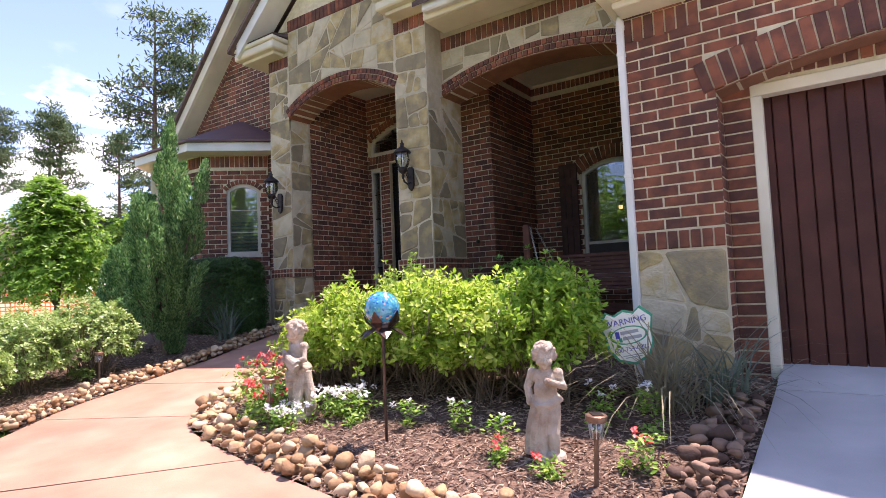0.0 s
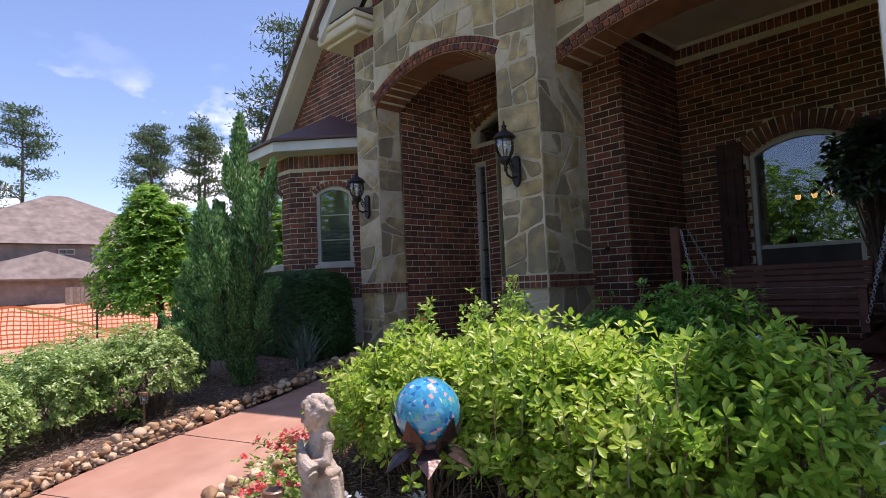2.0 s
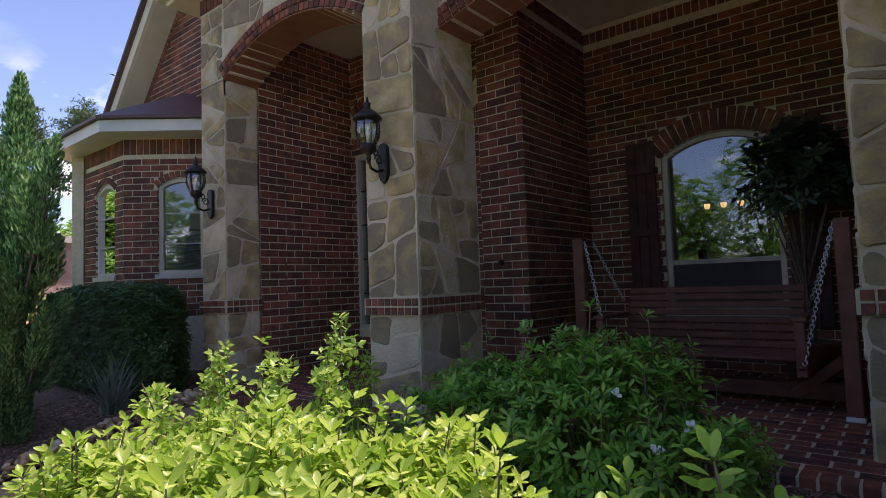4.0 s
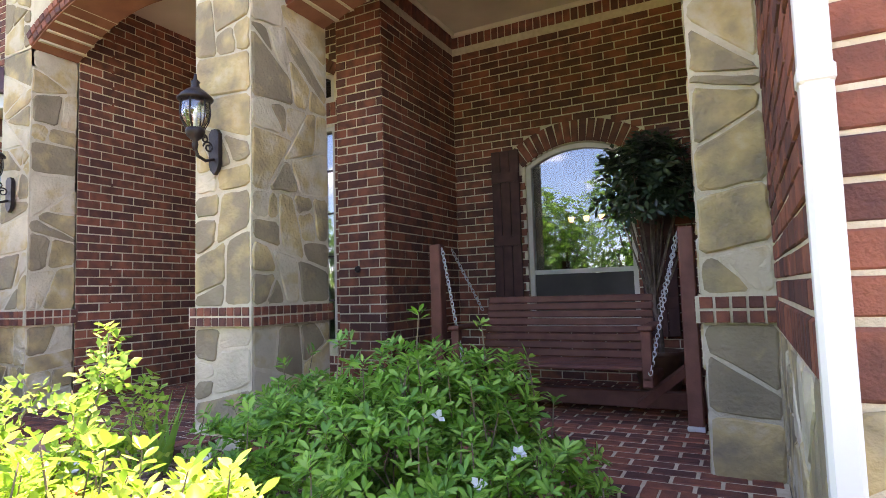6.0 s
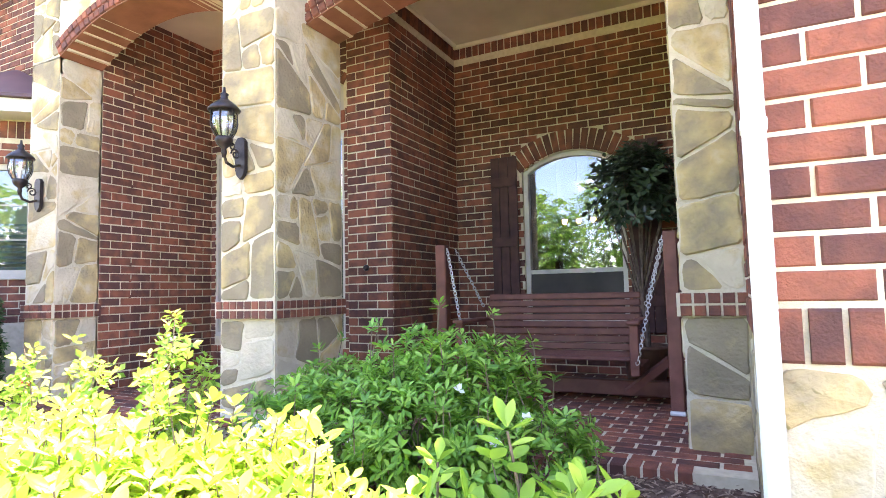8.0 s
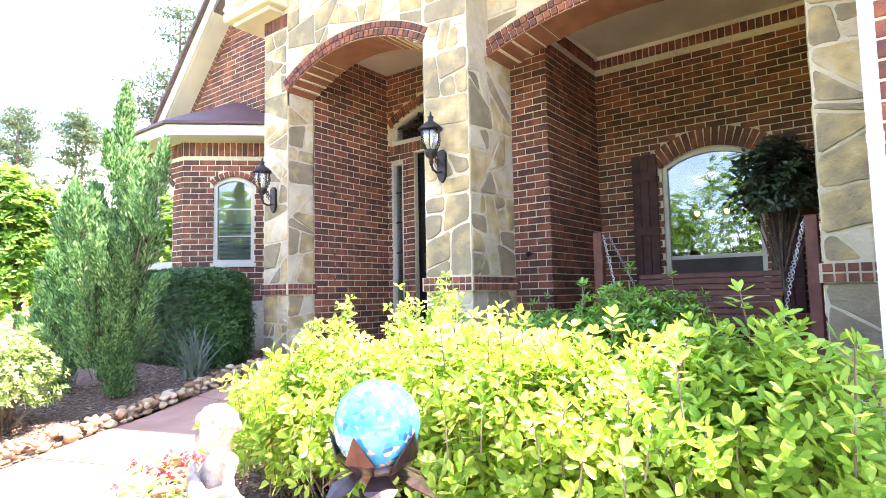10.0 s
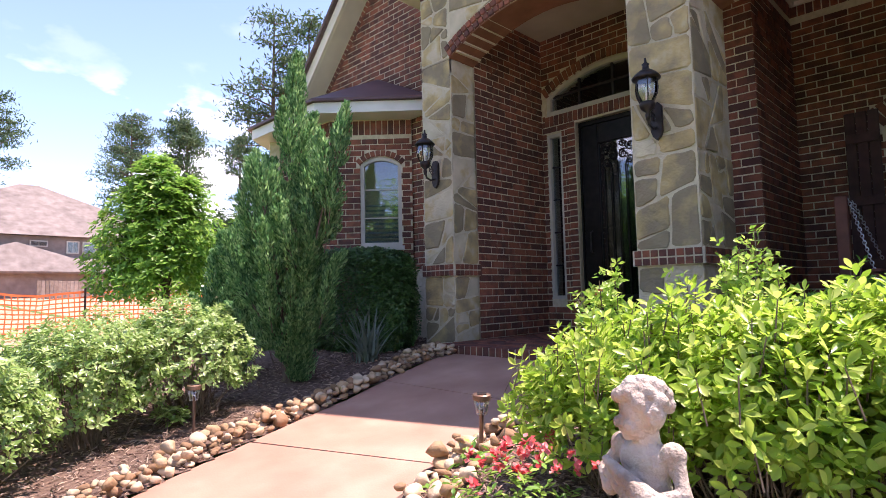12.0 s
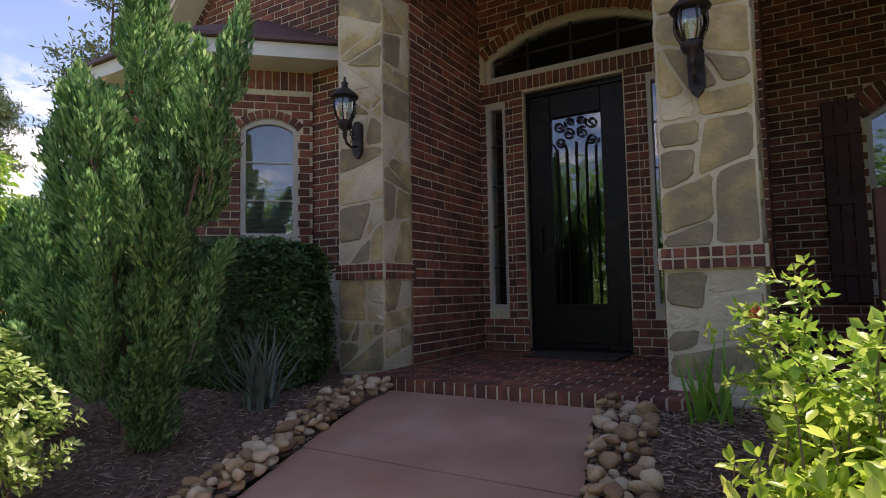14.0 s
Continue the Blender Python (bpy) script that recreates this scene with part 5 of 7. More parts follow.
def lumps(rs, centre, radii, n, shell=0.55, bumps=7, clump=0.3, low=-0.55):
    """Points in a lumpy cloud: centre, half-axes; returns points and outward directions."""
    k = rs.normal(size=(bumps, 3))
    k /= np.linalg.norm(k, axis=1, keepdims=True)
    d = rs.normal(size=(n, 3))
    d /= np.linalg.norm(d, axis=1, keepdims=True)
    d[:, 2] = np.where(d[:, 2] < low, -d[:, 2], d[:, 2])
    grow = 0.97 - clump / 2 + clump * np.max(np.maximum(d @ k.T, 0) ** 5, axis=1)
    r = (shell + (1 - shell) * rs.random(n) ** 0.6) * grow
    return np.array(centre) + d * r[:, None] * np.array(radii), d


def whorls(rs, tips, outs, each, length, spread, cup=0.08, stack=0.012):
    """Leaves in rosettes at the shoots' ends."""
    n = len(tips)
    axis = outs * 0.75 + np.array([0, 0, 0.7]) + rs.normal(size=(n, 3)) * 0.28
    axis /= np.linalg.norm(axis, axis=1, keepdims=True)
    a = np.cross(axis, rs.normal(size=(n, 3)))
    a /= np.linalg.norm(a, axis=1, keepdims=True)
    b = np.cross(axis, a)
    base, way, up, ln = [], [], [], []
    for i in range(each):
        t = 2 * math.pi * (i + rs.random(n) * 0.5) / each * 1.0
        lift = (cup + 0.55 * rs.random(n) + (0.55 if stack > 0.02 and i % 3 == 0 else 0.0))[:, None]
        d = (a * np.cos(t)[:, None] + b * np.sin(t)[:, None]) * spread + axis * lift
        base.append(tips - axis * (stack * (i % 3)) + d * 0.004)
        way.append(d)
        up.append(axis + rs.normal(size=(n, 3)) * 0.15)
        ln.append(length * (0.7 + 0.5 * rs.random(n)))
    return np.concatenate(base), np.concatenate(way), np.concatenate(up), np.concatenate(ln)


def twigs(rs, ends, foot, n, r0, material, parent, m=None, name="branchwork"):
    m = m or Mesh()
    for i in rs.choice(len(ends), min(n, len(ends)), False):
        e = Vector(ends[i])
        p = Vector(foot) + Vector((rs.normal() * 0.07 + e.x * 0.15, rs.normal() * 0.07 + e.y * 0.15, 0))
        q = p.lerp(e, 0.5) + Vector((rs.normal() * 0.05, rs.normal() * 0.05, 0.03))
        m.tube([p, q, e], [r0, r0 * 0.6, r0 * 0.25], 5)
    return tagged(part(name, m, material, parent), kind="stuff")


def shrub(name, at, radii, n, each, length, width, material, label, seed, group="", category="shrub", twig_n=60, lift=0.95, shell=0.55, shoots=0.0, cup=0.15, clump=0.3, low=-0.55, bumps=13, floor_gap=0.06, stack=0.012, tall=0.11):
    rs = np.random.RandomState(seed)
    ob = thing(name, (at[0], at[1], land(at[0], at[1]) + 0.02), label, category, group)
    p, d = lumps(rs, (0, 0, radii[2] * lift), radii, n, shell, bumps, clump, low)
    lone = rs.random(n) < shoots
    p[lone] += d[lone] * np.array([0.05, 0.05, 0.0]) + np.stack([0 * p[lone, 0], 0 * p[lone, 0], np.where(d[lone, 2] > 0.2, 0.03 + tall * rs.random(lone.sum()), 0.0)], 1)
    ok = p[:, 2] > floor_gap
    p, d = p[ok], d[ok]
    b, w, u, ln = whorls(rs, p, d, each, length, 0.85, cup, stack)
    leaves("foliage", ob, b, w, u, ln, ln * width, material, broad=True)
    stalks = Mesh()
    for q in p[lone[ok]]:
        stalks.tube([q - np.array([rs.normal() * 0.02, rs.normal() * 0.02, 0.13]), q], [0.003, 0.002], 4)
    twigs(rs, p, (0, 0, 0), twig_n, 0.0048, M_TWIG, ob, stalks)
    return ob


AZ = "bright yellow-green azalea shrub with fresh whorled leaves"
for k, (x, y, rx, ry, rz, n, mat_k) in enumerate((
        (-3.02, 3.66, 0.40, 0.42, 0.33, 600, M_AZALEA), (-2.55, 3.5, 0.44, 0.42, 0.37, 700, M_AZALEA), (-2.5, 3.95, 0.42, 0.36, 0.36, 520, M_AZALEA), (-3.08, 4.02, 0.34, 0.34, 0.31, 460, M_AZALEA),
        (-1.98, 3.62, 0.46, 0.44, 0.41, 850, M_AZALEA), (-1.48, 3.55, 0.42, 0.42, 0.40, 800, M_AZALEA), (-1.95, 4.05, 0.42, 0.34, 0.37, 480, M_AZALEA),
        (-1.0, 3.62, 0.38, 0.38, 0.40, 700, M_AZALEA_SHADED), (-1.4, 3.95, 0.3, 0.26, 0.29, 340, M_AZALEA_SHADED))):
    # sunny shrubs take the lit leaf colour, the garage pair the shaded copy
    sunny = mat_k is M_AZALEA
    shrub("azalea", (x, y), (rx * 1.02, ry * 1.02, rz * (0.93 if sunny else 1.0)), int(n * 1.1), 10, 0.05, 0.44, mat_k, AZ if sunny else "azalea shrub beside the garage, the garage's shade mixed into its leaf colour", 100 + k, "azaleas in front of the porch",
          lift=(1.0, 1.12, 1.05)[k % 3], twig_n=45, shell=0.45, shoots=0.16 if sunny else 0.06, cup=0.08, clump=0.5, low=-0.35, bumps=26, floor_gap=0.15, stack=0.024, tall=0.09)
for k, (x, y, rx, ry, rz, n) in enumerate(((-2.32, 5.0, 0.40, 0.42, 0.31, 850), (-1.78, 5.02, 0.44, 0.46, 0.37, 1050), (-1.42, 4.95, 0.26, 0.3, 0.26, 320))):
    g = shrub("gardenia", (x, y), (rx, ry, rz), n, 8, 0.046, 0.37, M_GARDENIA, "glossy dark green gardenia shrub with white blooms at the porch edge", 140 + k, "gardenias at the porch", cup=0.3, clump=0.6, bumps=20, shoots=0.06, twig_n=30)
    rs = np.random.RandomState(160 + k)
    p, d = lumps(rs, (0, 0, rz * 0.95), (rx, ry, rz), 7, 0.97)
    for q, dd in zip(p, d):
        b = np.repeat(q[None] + dd * 0.03, 7, 0)
        w = rs.normal(size=(7, 3)) * 0.8 + dd
        leaves("bloom", g, b, w, np.repeat(dd[None], 7, 0) + 0.01, 0.03, 0.022, M_WHITEPETAL, "white gardenia bloom")


def rose(at, h, seed):
    rs = np.random.RandomState(seed)
    ob = thing("rose_bush", (at[0], at[1], land(*at) + 0.02), "sparse light green rose bush with a few red blooms", "shrub", "roses by the pier")
    pts, dirs = [], []
    for s in range(9):
        a, lean = rs.uniform(0, 6.28), rs.uniform(0.08, 0.42)
        prev = Vector((0, 0, 0))
        line = [prev]
        hh = h * rs.uniform(0.65, 1.0)
        for i in range(1, 7):
            t = i / 6
            line.append(Vector((lean * t * math.cos(a) + rs.normal() * 0.025, lean * t * math.sin(a) + rs.normal() * 0.025, hh * t)))
        part("stem", Mesh().tube(line, [0.006 * (1 - 0.1 * i) for i in range(7)], 5), M_TWIG, ob)
        for i in range(2, 7):
            for _ in range(12):
                q = line[i - 1].lerp(line[i], rs.random())
                pts.append(np.array(q) + rs.normal(size=3) * 0.035)
                dirs.append(rs.normal(size=3) + np.array([0, 0, 0.3]))
    pts, dirs = np.array(pts), np.array(dirs)
    b, w, u, ln = whorls(rs, pts, dirs / np.linalg.norm(dirs, axis=1, keepdims=True), 5, 0.042, 0.9)
    leaves("foliage", ob, b, w, u, ln, ln * 0.55, M_ROSE)
    for q in pts[rs.choice(len(pts), 2, False)]:
        leaves("bloom", ob, np.repeat(q[None], 12, 0), rs.normal(size=(12, 3)) + np.array([0, 0, 0.4]), np.repeat([[0, 0, 1.0]], 12, 0), 0.035, 0.03, M_RED, "red rose bloom")
    return ob


rose((-3.3, 4.16), 0.93, 201)
rose((-2.72, 4.24), 1.02, 202)

for k, (x, y, rx, ry, rz, n) in enumerate(((-6.22, 3.12, 0.55, 0.52, 0.45, 860), (-6.15, 2.45, 0.55, 0.5, 0.42, 800), (-5.75, 1.75, 0.55, 0.5, 0.40, 800), (-6.75, 1.9, 0.6, 0.6, 0.42, 600), (-6.95, 2.75, 0.6, 0.6, 0.44, 600))):
    shrub("privet", (x, y), (rx, ry, rz), n, 7, 0.042, 0.5, M_PRIVET, "rounded grey-green privet shrub with small pale leaves", 300 + k, "privets along the walk", twig_n=90, shell=0.4)


def rounded(p, power=5.0):
    """Pulls points of a cube's skin onto a block with soft corners."""
    return p / (np.sum(np.abs(p) ** power, axis=1, keepdims=True) ** (1 / power))


def box_hedge(x0, x1, y0, y1, top, seed):
    rs = np.random.RandomState(seed)
    z0 = land((x0 + x1) / 2, y0)
    ob = thing("hedge", ((x0 + x1) / 2, (y0 + y1) / 2, z0), "dense dark green clipped box hedge under the bay window", "hedge")
    hx, hy, hz = (x1 - x0) / 2, (y1 - y0) / 2, top - z0
    n = 24000
    p = (rs.random((n, 3)) * 2 - 1)
    ax = rs.randint(0, 3, n)
    p[np.arange(n), ax] = np.sign(p[np.arange(n), ax])
    p = rounded(p)
    lump = np.array([0.05 * noise.noise((q[0] * hx * 4, q[1] * 3, q[2] * hz * 3)) + 0.03 * noise.noise((q[0] * hx * 11, q[1] * 8, q[2] * 9)) for q in p.tolist()])
    d = p * np.array([0.6, 1.0, 0.8])
    p = p * (0.9 + 0.12 * rs.random(n) + lump)[:, None]
    p[:, 2] = p[:, 2] * 0.5 + 0.5
    p = p * np.array([hx, hy, hz])
    b, w, u, ln = whorls(rs, p, d / np.linalg.norm(d, axis=1, keepdims=True), 3, 0.04, 0.9)
    leaves("foliage", ob, b, w, u, ln, ln * 0.55, M_HEDGE)
    part("core", Mesh().box(-hx * 0.8, hx * 0.8, -hy * 0.68, hy * 0.68, 0.0, hz * 0.82, 0.1), M_TWIG, ob, "shaded twiggy core")


box_hedge(-8.7, -6.3, 5.0, 5.64, 1.6, 320)


def conifer(name, at, lobes, seed, n, label, group=""):
    """Upright sprays on several leaning columns."""
    rs = np.random.RandomState(seed)
    ob = thing(name, (at[0], at[1], land(*at)), label, "conifer", group)
    B, W, U, L = [], [], [], []
    m = Mesh().tube([(0, 0, 0), (0.02, 0, lobes[0][2] * 0.5)], [0.05, 0.015], 7)
    for cx, cy, h, r, z0 in lobes:
        count = int(n * h * r)
        for i in range(count):
            t = ((i + rs.random()) / count) ** 0.85
            a = i * 2.4 + rs.normal() * 0.5
            prof = min(1, 0.45 + t * 3) * (1 - t ** 1.9) + 0.02
            out = np.array([math.cos(a), math.sin(a), 0.0])
            foot = np.array([cx * t * 1.2, cy * t * 1.2, z0 + t * (h - z0) * 0.9]) + out * r * prof * rs.uniform(0.3, 1.0)
            reach = (0.28 + 0.36 * rs.random()) * (1.1 - 0.4 * t)
            axis = out * rs.uniform(0.3, 0.85) * prof + np.array([0, 0, 1.0]) + rs.normal(size=3) * 0.1
            axis /= np.linalg.norm(axis)
            k = int(1700 * reach)
            s = rs.random(k)
            fat = (0.075 + 0.05 * rs.random()) * (np.minimum(1, 0.4 + 2.5 * s) * (1 - s ** 2.2) + 0.06)
            d = rs.normal(size=(k, 3))
            d -= (d @ axis)[:, None] * axis
            d /= np.linalg.norm(d, axis=1, keepdims=True)
            B.append(foot + axis * (s * reach)[:, None] + d * (fat * np.sqrt(rs.random(k)))[:, None])
            W.append(axis + d * rs.uniform(0.25, 0.8, (k, 1)) + rs.normal(size=(k, 3)) * 0.15)
            U.append(d + rs.normal(size=(k, 3)) * 0.4)
            L.append(0.026 + 0.034 * rs.random(k))
            m.tube([foot - axis * 0.12, foot + axis * reach * 0.7], [0.006, 0.002], 4)
        m.tube([(0, 0, 0.1), (cx * 0.4, cy * 0.4, h * 0.4), (cx * 0.9, cy * 0.9, h * 0.75)], [0.03, 0.018, 0.004], 5)
    L = np.concatenate(L)
    leaves("foliage", ob, np.concatenate(B), np.concatenate(W), np.concatenate(U), L, L * 0.36, M_CYPRESS)
    part("trunk", m, M_BARK, ob)
    return ob


conifer("cypress", (-6.47, 4.1), ((-0.06, 0.1, 3.12, 0.29, 0.05), (0.56, 0.1, 2.28, 0.2, 0.25), (-0.2, -0.06, 2.1, 0.24, 0.05), (0.12, -0.26, 1.9, 0.38, 0.02), (0.25, 0.05, 1.9, 0.36, 0.03)), 7, 30, "tall feathery dark green cypress beside the hedge", "cypresses")
conifer("cypress", (-7.35, 4.0), ((-0.05, 0.0, 1.5, 0.2, 0.05), (0.2, 0.1, 1.2, 0.2, 0.05), (-0.2, 0.0, 1.1, 0.2, 0.05)), 9, 46, "short feathery dark green cypress", "cypresses")


def tuft(name, at, n, length, width, material, label, seed, spread=0.7, droop=0.5, category="ornamental grass", r=0.06, segs=5):
    """Long arching blades from one foot, each a tapered folded strip."""
    rs = np.random.RandomState(seed)
    ob = thing(name, (at[0], at[1], land(*at[:2]) + 0.02 if len(at) == 2 else at[2]), label, category)
    for _ in range(n):
        m = Mesh()
        a, ln, tilt = rs.uniform(0, 6.28), length * rs.uniform(0.6, 1.1), rs.uniform(0.08, spread)
        p = Vector((rs.normal() * r, rs.normal() * r, 0))
        out = Vector((math.cos(a), math.sin(a), 0))
        side = Vector((-out.y, out.x, 0))
        k = len(m.v)
        ang = tilt
        for i in range(segs + 1):
            t = i / segs
            w = width * (1 - t ** 1.6) * (0.55 + 0.45 * min(1, t * 4)) + 0.0004
            m.v += [tuple(p + side * w), tuple(p - side * w)]
            p = p + (out * math.sin(ang) + Vector((0, 0, 1)) * math.cos(ang)) * ln / segs
            ang += droop * rs.uniform(0.5, 1.3) / segs * 2
        for i in range(segs):
            m.f.append((k + 2 * i, k + 2 * i + 1, k + 2 * i + 3, k + 2 * i + 2))
        part("blade", m, material, ob)
    return ob


tuft("yucca", (-6.3, 4.85), 70, 0.62, 0.012, M_YUCCA, "grey-green spiky yucca in front of the hedge", 401, 0.9, 0.35, "yucca")
tuft("iris", (-3.72, 5.35), 22, 0.5, 0.016, M_GARDENIA, "green sword-leaved iris at the pier's foot", 402, 0.5, 0.15, "iris")
tuft("ornamental_grass", (-0.3, 3.7), 170, 0.95, 0.005, M_DRYGRASS, "half-dry arching ornamental grass at the garage corner", 403, 1.0, 0.9)
tuft("ornamental_grass", (-0.02, 3.85), 90, 0.75, 0.006, M_YUCCA, "grey-green arching ornamental grass at the garage corner", 404, 0.9, 0.8)


def tree(name, at, trunk_h, r_trunk, centre, radii, n, each, length, width, material, label, seed, limbs=14, group="", shell=0.3, taper=0.0):
    rs = np.random.RandomState(seed)
    ob = thing(name, (at[0], at[1], land(*at[:2]) if len(at) == 2 else at[2]), label, "tree", group)
    m = Mesh().tube([(0, 0, -0.1), (r_trunk, 0, trunk_h * 0.5), (0, r_trunk, trunk_h), (0, 0, centre[2] + radii[2] * 0.6)], [r_trunk * 1.2, r_trunk, r_trunk * 0.8, r_trunk * 0.2], 8)
    p, d = lumps(rs, centre, radii, n, shell, 22, 0.45 if taper else 0.4)
    p[:, :2] *= (1 + taper * (centre[2] - p[:, 2]) / radii[2])[:, None]
    for i in rs.choice(n, limbs, False):
        e = Vector(p[i])
        s = Vector((0, 0, trunk_h * rs.uniform(0.75, 1.0)))
        part("limb", Mesh().tube([s, s.lerp(e, 0.5) + Vector((0, 0, 0.06 * radii[2])), e], [r_trunk * 0.5, r_trunk * 0.3, r_trunk * 0.08], 5), M_BARK, ob)
    part("trunk", m, M_BARK, ob)
    b, w, u, ln = whorls(rs, p, d, each, length, 1.0)
    leaves("crown", ob, b, w, u, ln, ln * width, material)
    return ob


tree("young_tree", (-11.4, 4.75), 0.7, 0.05, (0, 0, 1.38), (0.95, 0.95, 1.45), 3200, 6, 0.11, 0.42, M_TREE, "young cone-headed green tree at the plot's edge", 501, 16, taper=0.35)
# ficus in a pot on the porch
fic = tree("ficus", (-1.42, 8.25, FLOOR_Z), 0.8, 0.026, (0, 0, 1.68), (0.43, 0.32, 0.46), 330, 6, 0.095, 0.45, M_FICUS, "dark-leaved potted ficus tree beside the porch window", 502, 16)
part("pot", Mesh().lathe([(0.13, 0.0), (0.16, 0.02), (0.2, 0.3), (0.215, 0.31), (0.215, 0.34), (0.19, 0.34), (0.18, 0.28), (0.02, 0.27)], (0, 0, 0), 18), M_SOLAR, fic, "brown glazed pot", True)


def pine(at, h, crown0, r, seed, label, lean=0.0):
    """A tall pine: bare trunk, flat tufts of needles at the ends of short limbs."""
    rs = np.random.RandomState(seed)
    ob = thing("pine_tree", (at[0], at[1], land(*at)), label, "pine tree", "distant pines")
    m = Mesh().tube([(0, 0, 0), (lean * 0.5, 0, h * 0.5), (lean, 0, h)], [h * 0.012, h * 0.009, h * 0.002], 7)
    B, W, U = [], [], []
    for i in range(36):
        t = crown0 + (1 - crown0) * rs.random() ** 0.8
        a, ln = rs.uniform(0, 6.28), r * (1.05 - 0.75 * (t - crown0) / (1 - crown0)) * rs.uniform(0.45, 1.1)
        s = Vector((lean * t, 0, h * t))
        e = s + Vector((math.cos(a) * ln, math.sin(a) * ln, ln * rs.uniform(0.05, 0.5)))
        m.tube([s, s.lerp(e, 0.6), e], [h * 0.003, h * 0.002, h * 0.0008], 4)
        for q in (1.0, 0.75, 0.5):
            c = np.array(s.lerp(e, q))
            k = 38
            B.append(c + rs.normal(size=(k, 3)) * np.array([1, 1, 0.3]) * r * 0.12)
            W.append(rs.normal(size=(k, 3)) + np.array([0, 0, 0.5]))
            U.append(rs.normal(size=(k, 3)) + np.array([0, 0, 1.0]))
    part("trunk", m, M_BARK, ob)
    leaves("crown", ob, np.concatenate(B), np.concatenate(W), np.concatenate(U), h * 0.021, h * 0.006, M_PINE)
    return ob


PINE = "tall slender pine with a sparse tufted crown"
for k, (x, y, h, c0, r) in enumerate(((-45, 14.2, 12.8, 0.55, 2.3), (-45, 17.9, 13.0, 0.55, 2.3), (-40, 22, 20.5, 0.35, 4.6), (-37.5, 24, 20, 0.45, 3.8), (-46, 22.5, 13.0, 0.55, 2.2), (-58, 22, 17.5, 0.5, 3.5), (-66, 20, 18, 0.45, 4.0), (-55, 7.5, 15.5, 0.45, 3.5))):
    pine((x, y), h, c0, r, 600 + k, PINE, (k % 3 - 1) * 0.5)
for k, (x, y, h) in enumerate(((-52, 19, 6), (-48, 21.5, 7), (-44, 23, 6.5), (-50, 25, 8), (-40, 26, 8), (-58, 15, 5.5), (-33, 21, 5))):
    tree("woodland_tree", (x, y), h * 0.25, 0.12, (0, 0, h * 0.55), (h * 0.42, h * 0.42, h * 0.45), 500, 5, 0.42, 0.5, M_PINE if k % 2 else M_TREE, "bushy green tree at the edge of the wood", 650 + k, 8, "trees behind the plot")
# trees across the street, seen in the windows' reflections
for k, (x, y, h) in enumerate(((9, -18, 9), (4.5, -16, 8), (1, -20, 9), (-3, -17, 7.5), (-6.5, -21, 10), (-10, -17, 7), (-13.5, -20, 10), (-17, -16, 8), (-21, -19, 10), (14, -20, 9), (-25, -15, 9))):
    tree("street_tree", (x, y), h * 0.14, 0.14, (0, 0, h * 0.38), (h * 0.38, h * 0.38, h * 0.58), 1200, 6, 0.27, 0.5, M_TREE, "leafy green tree across the street", 700 + k, 10, "street trees")

# lawn blades near the walk
rs = np.random.RandomState(77)
gx, gy = rs.uniform(-9.0, -3.2, 26000), rs.uniform(-1.6, 2.3, 26000)
edge = [(q.x, q.y) for q in LEFT_C]
ok = np.array([not inside(BED_LEFT, a, b) and a < np.interp(b, [e[1] for e in edge][::-1], [e[0] for e in edge][::-1]) - 0.02 for a, b in zip(gx, gy)])
gx, gy = gx[ok], gy[ok]
base = np.stack([gx, gy, [land(a, b) - 0.03 for a, b in zip(gx, gy)]], 1)
blades = leaves("grass_blades", None, base, rs.normal(size=(len(gx), 3)) * 0.35 + np.array([0, 0, 1.0]), rs.normal(size=(len(gx), 3)), 0.05 + 0.04 * rs.random(len(gx)), 0.007, M_GRASS)
tagged(blades, "short green lawn grass beside the walk", "grass", "", "stuff")


# ---- garden ornaments ----
def pebble(seed):
    bm = bmesh.new()
    bmesh.ops.create_icosphere(bm, subdivisions=2, radius=1.0)
    for v in bm.verts:
        v.co *= 1 + 0.25 * noise.noise(v.co * 0.9 + Vector((seed * 7.3, 0, 0))) + 0.08 * noise.noise(v.co * 3 + Vector((0, seed * 3.1, 0)))
    rng = random.Random(seed)
    for _ in range(9):
        d = Vector((rng.gauss(0, 1), rng.gauss(0, 1), rng.gauss(0, 1))).normalized()
        cut = rng.uniform(0.52, 0.82)
        for v in bm.verts:
            over = v.co.dot(d) - cut
            if over > 0:
                v.co -= d * over * 0.88
    return bm


def pebble_mesh(name, seed, material):
    me = bpy.data.meshes.new(name)
    bm = pebble(seed)
    bm.to_mesh(me)
    bm.free()
    me.polygons.foreach_set("use_smooth", [True] * len(me.polygons))
    me.materials.append(material)
    return me


PEBBLES = [pebble_mesh("cobble", i, M_COBBLE) for i in range(9)]
DARK_PEBBLES = [pebble_mesh("cobble", i, M_DARKCOBBLE) for i in range(6)]


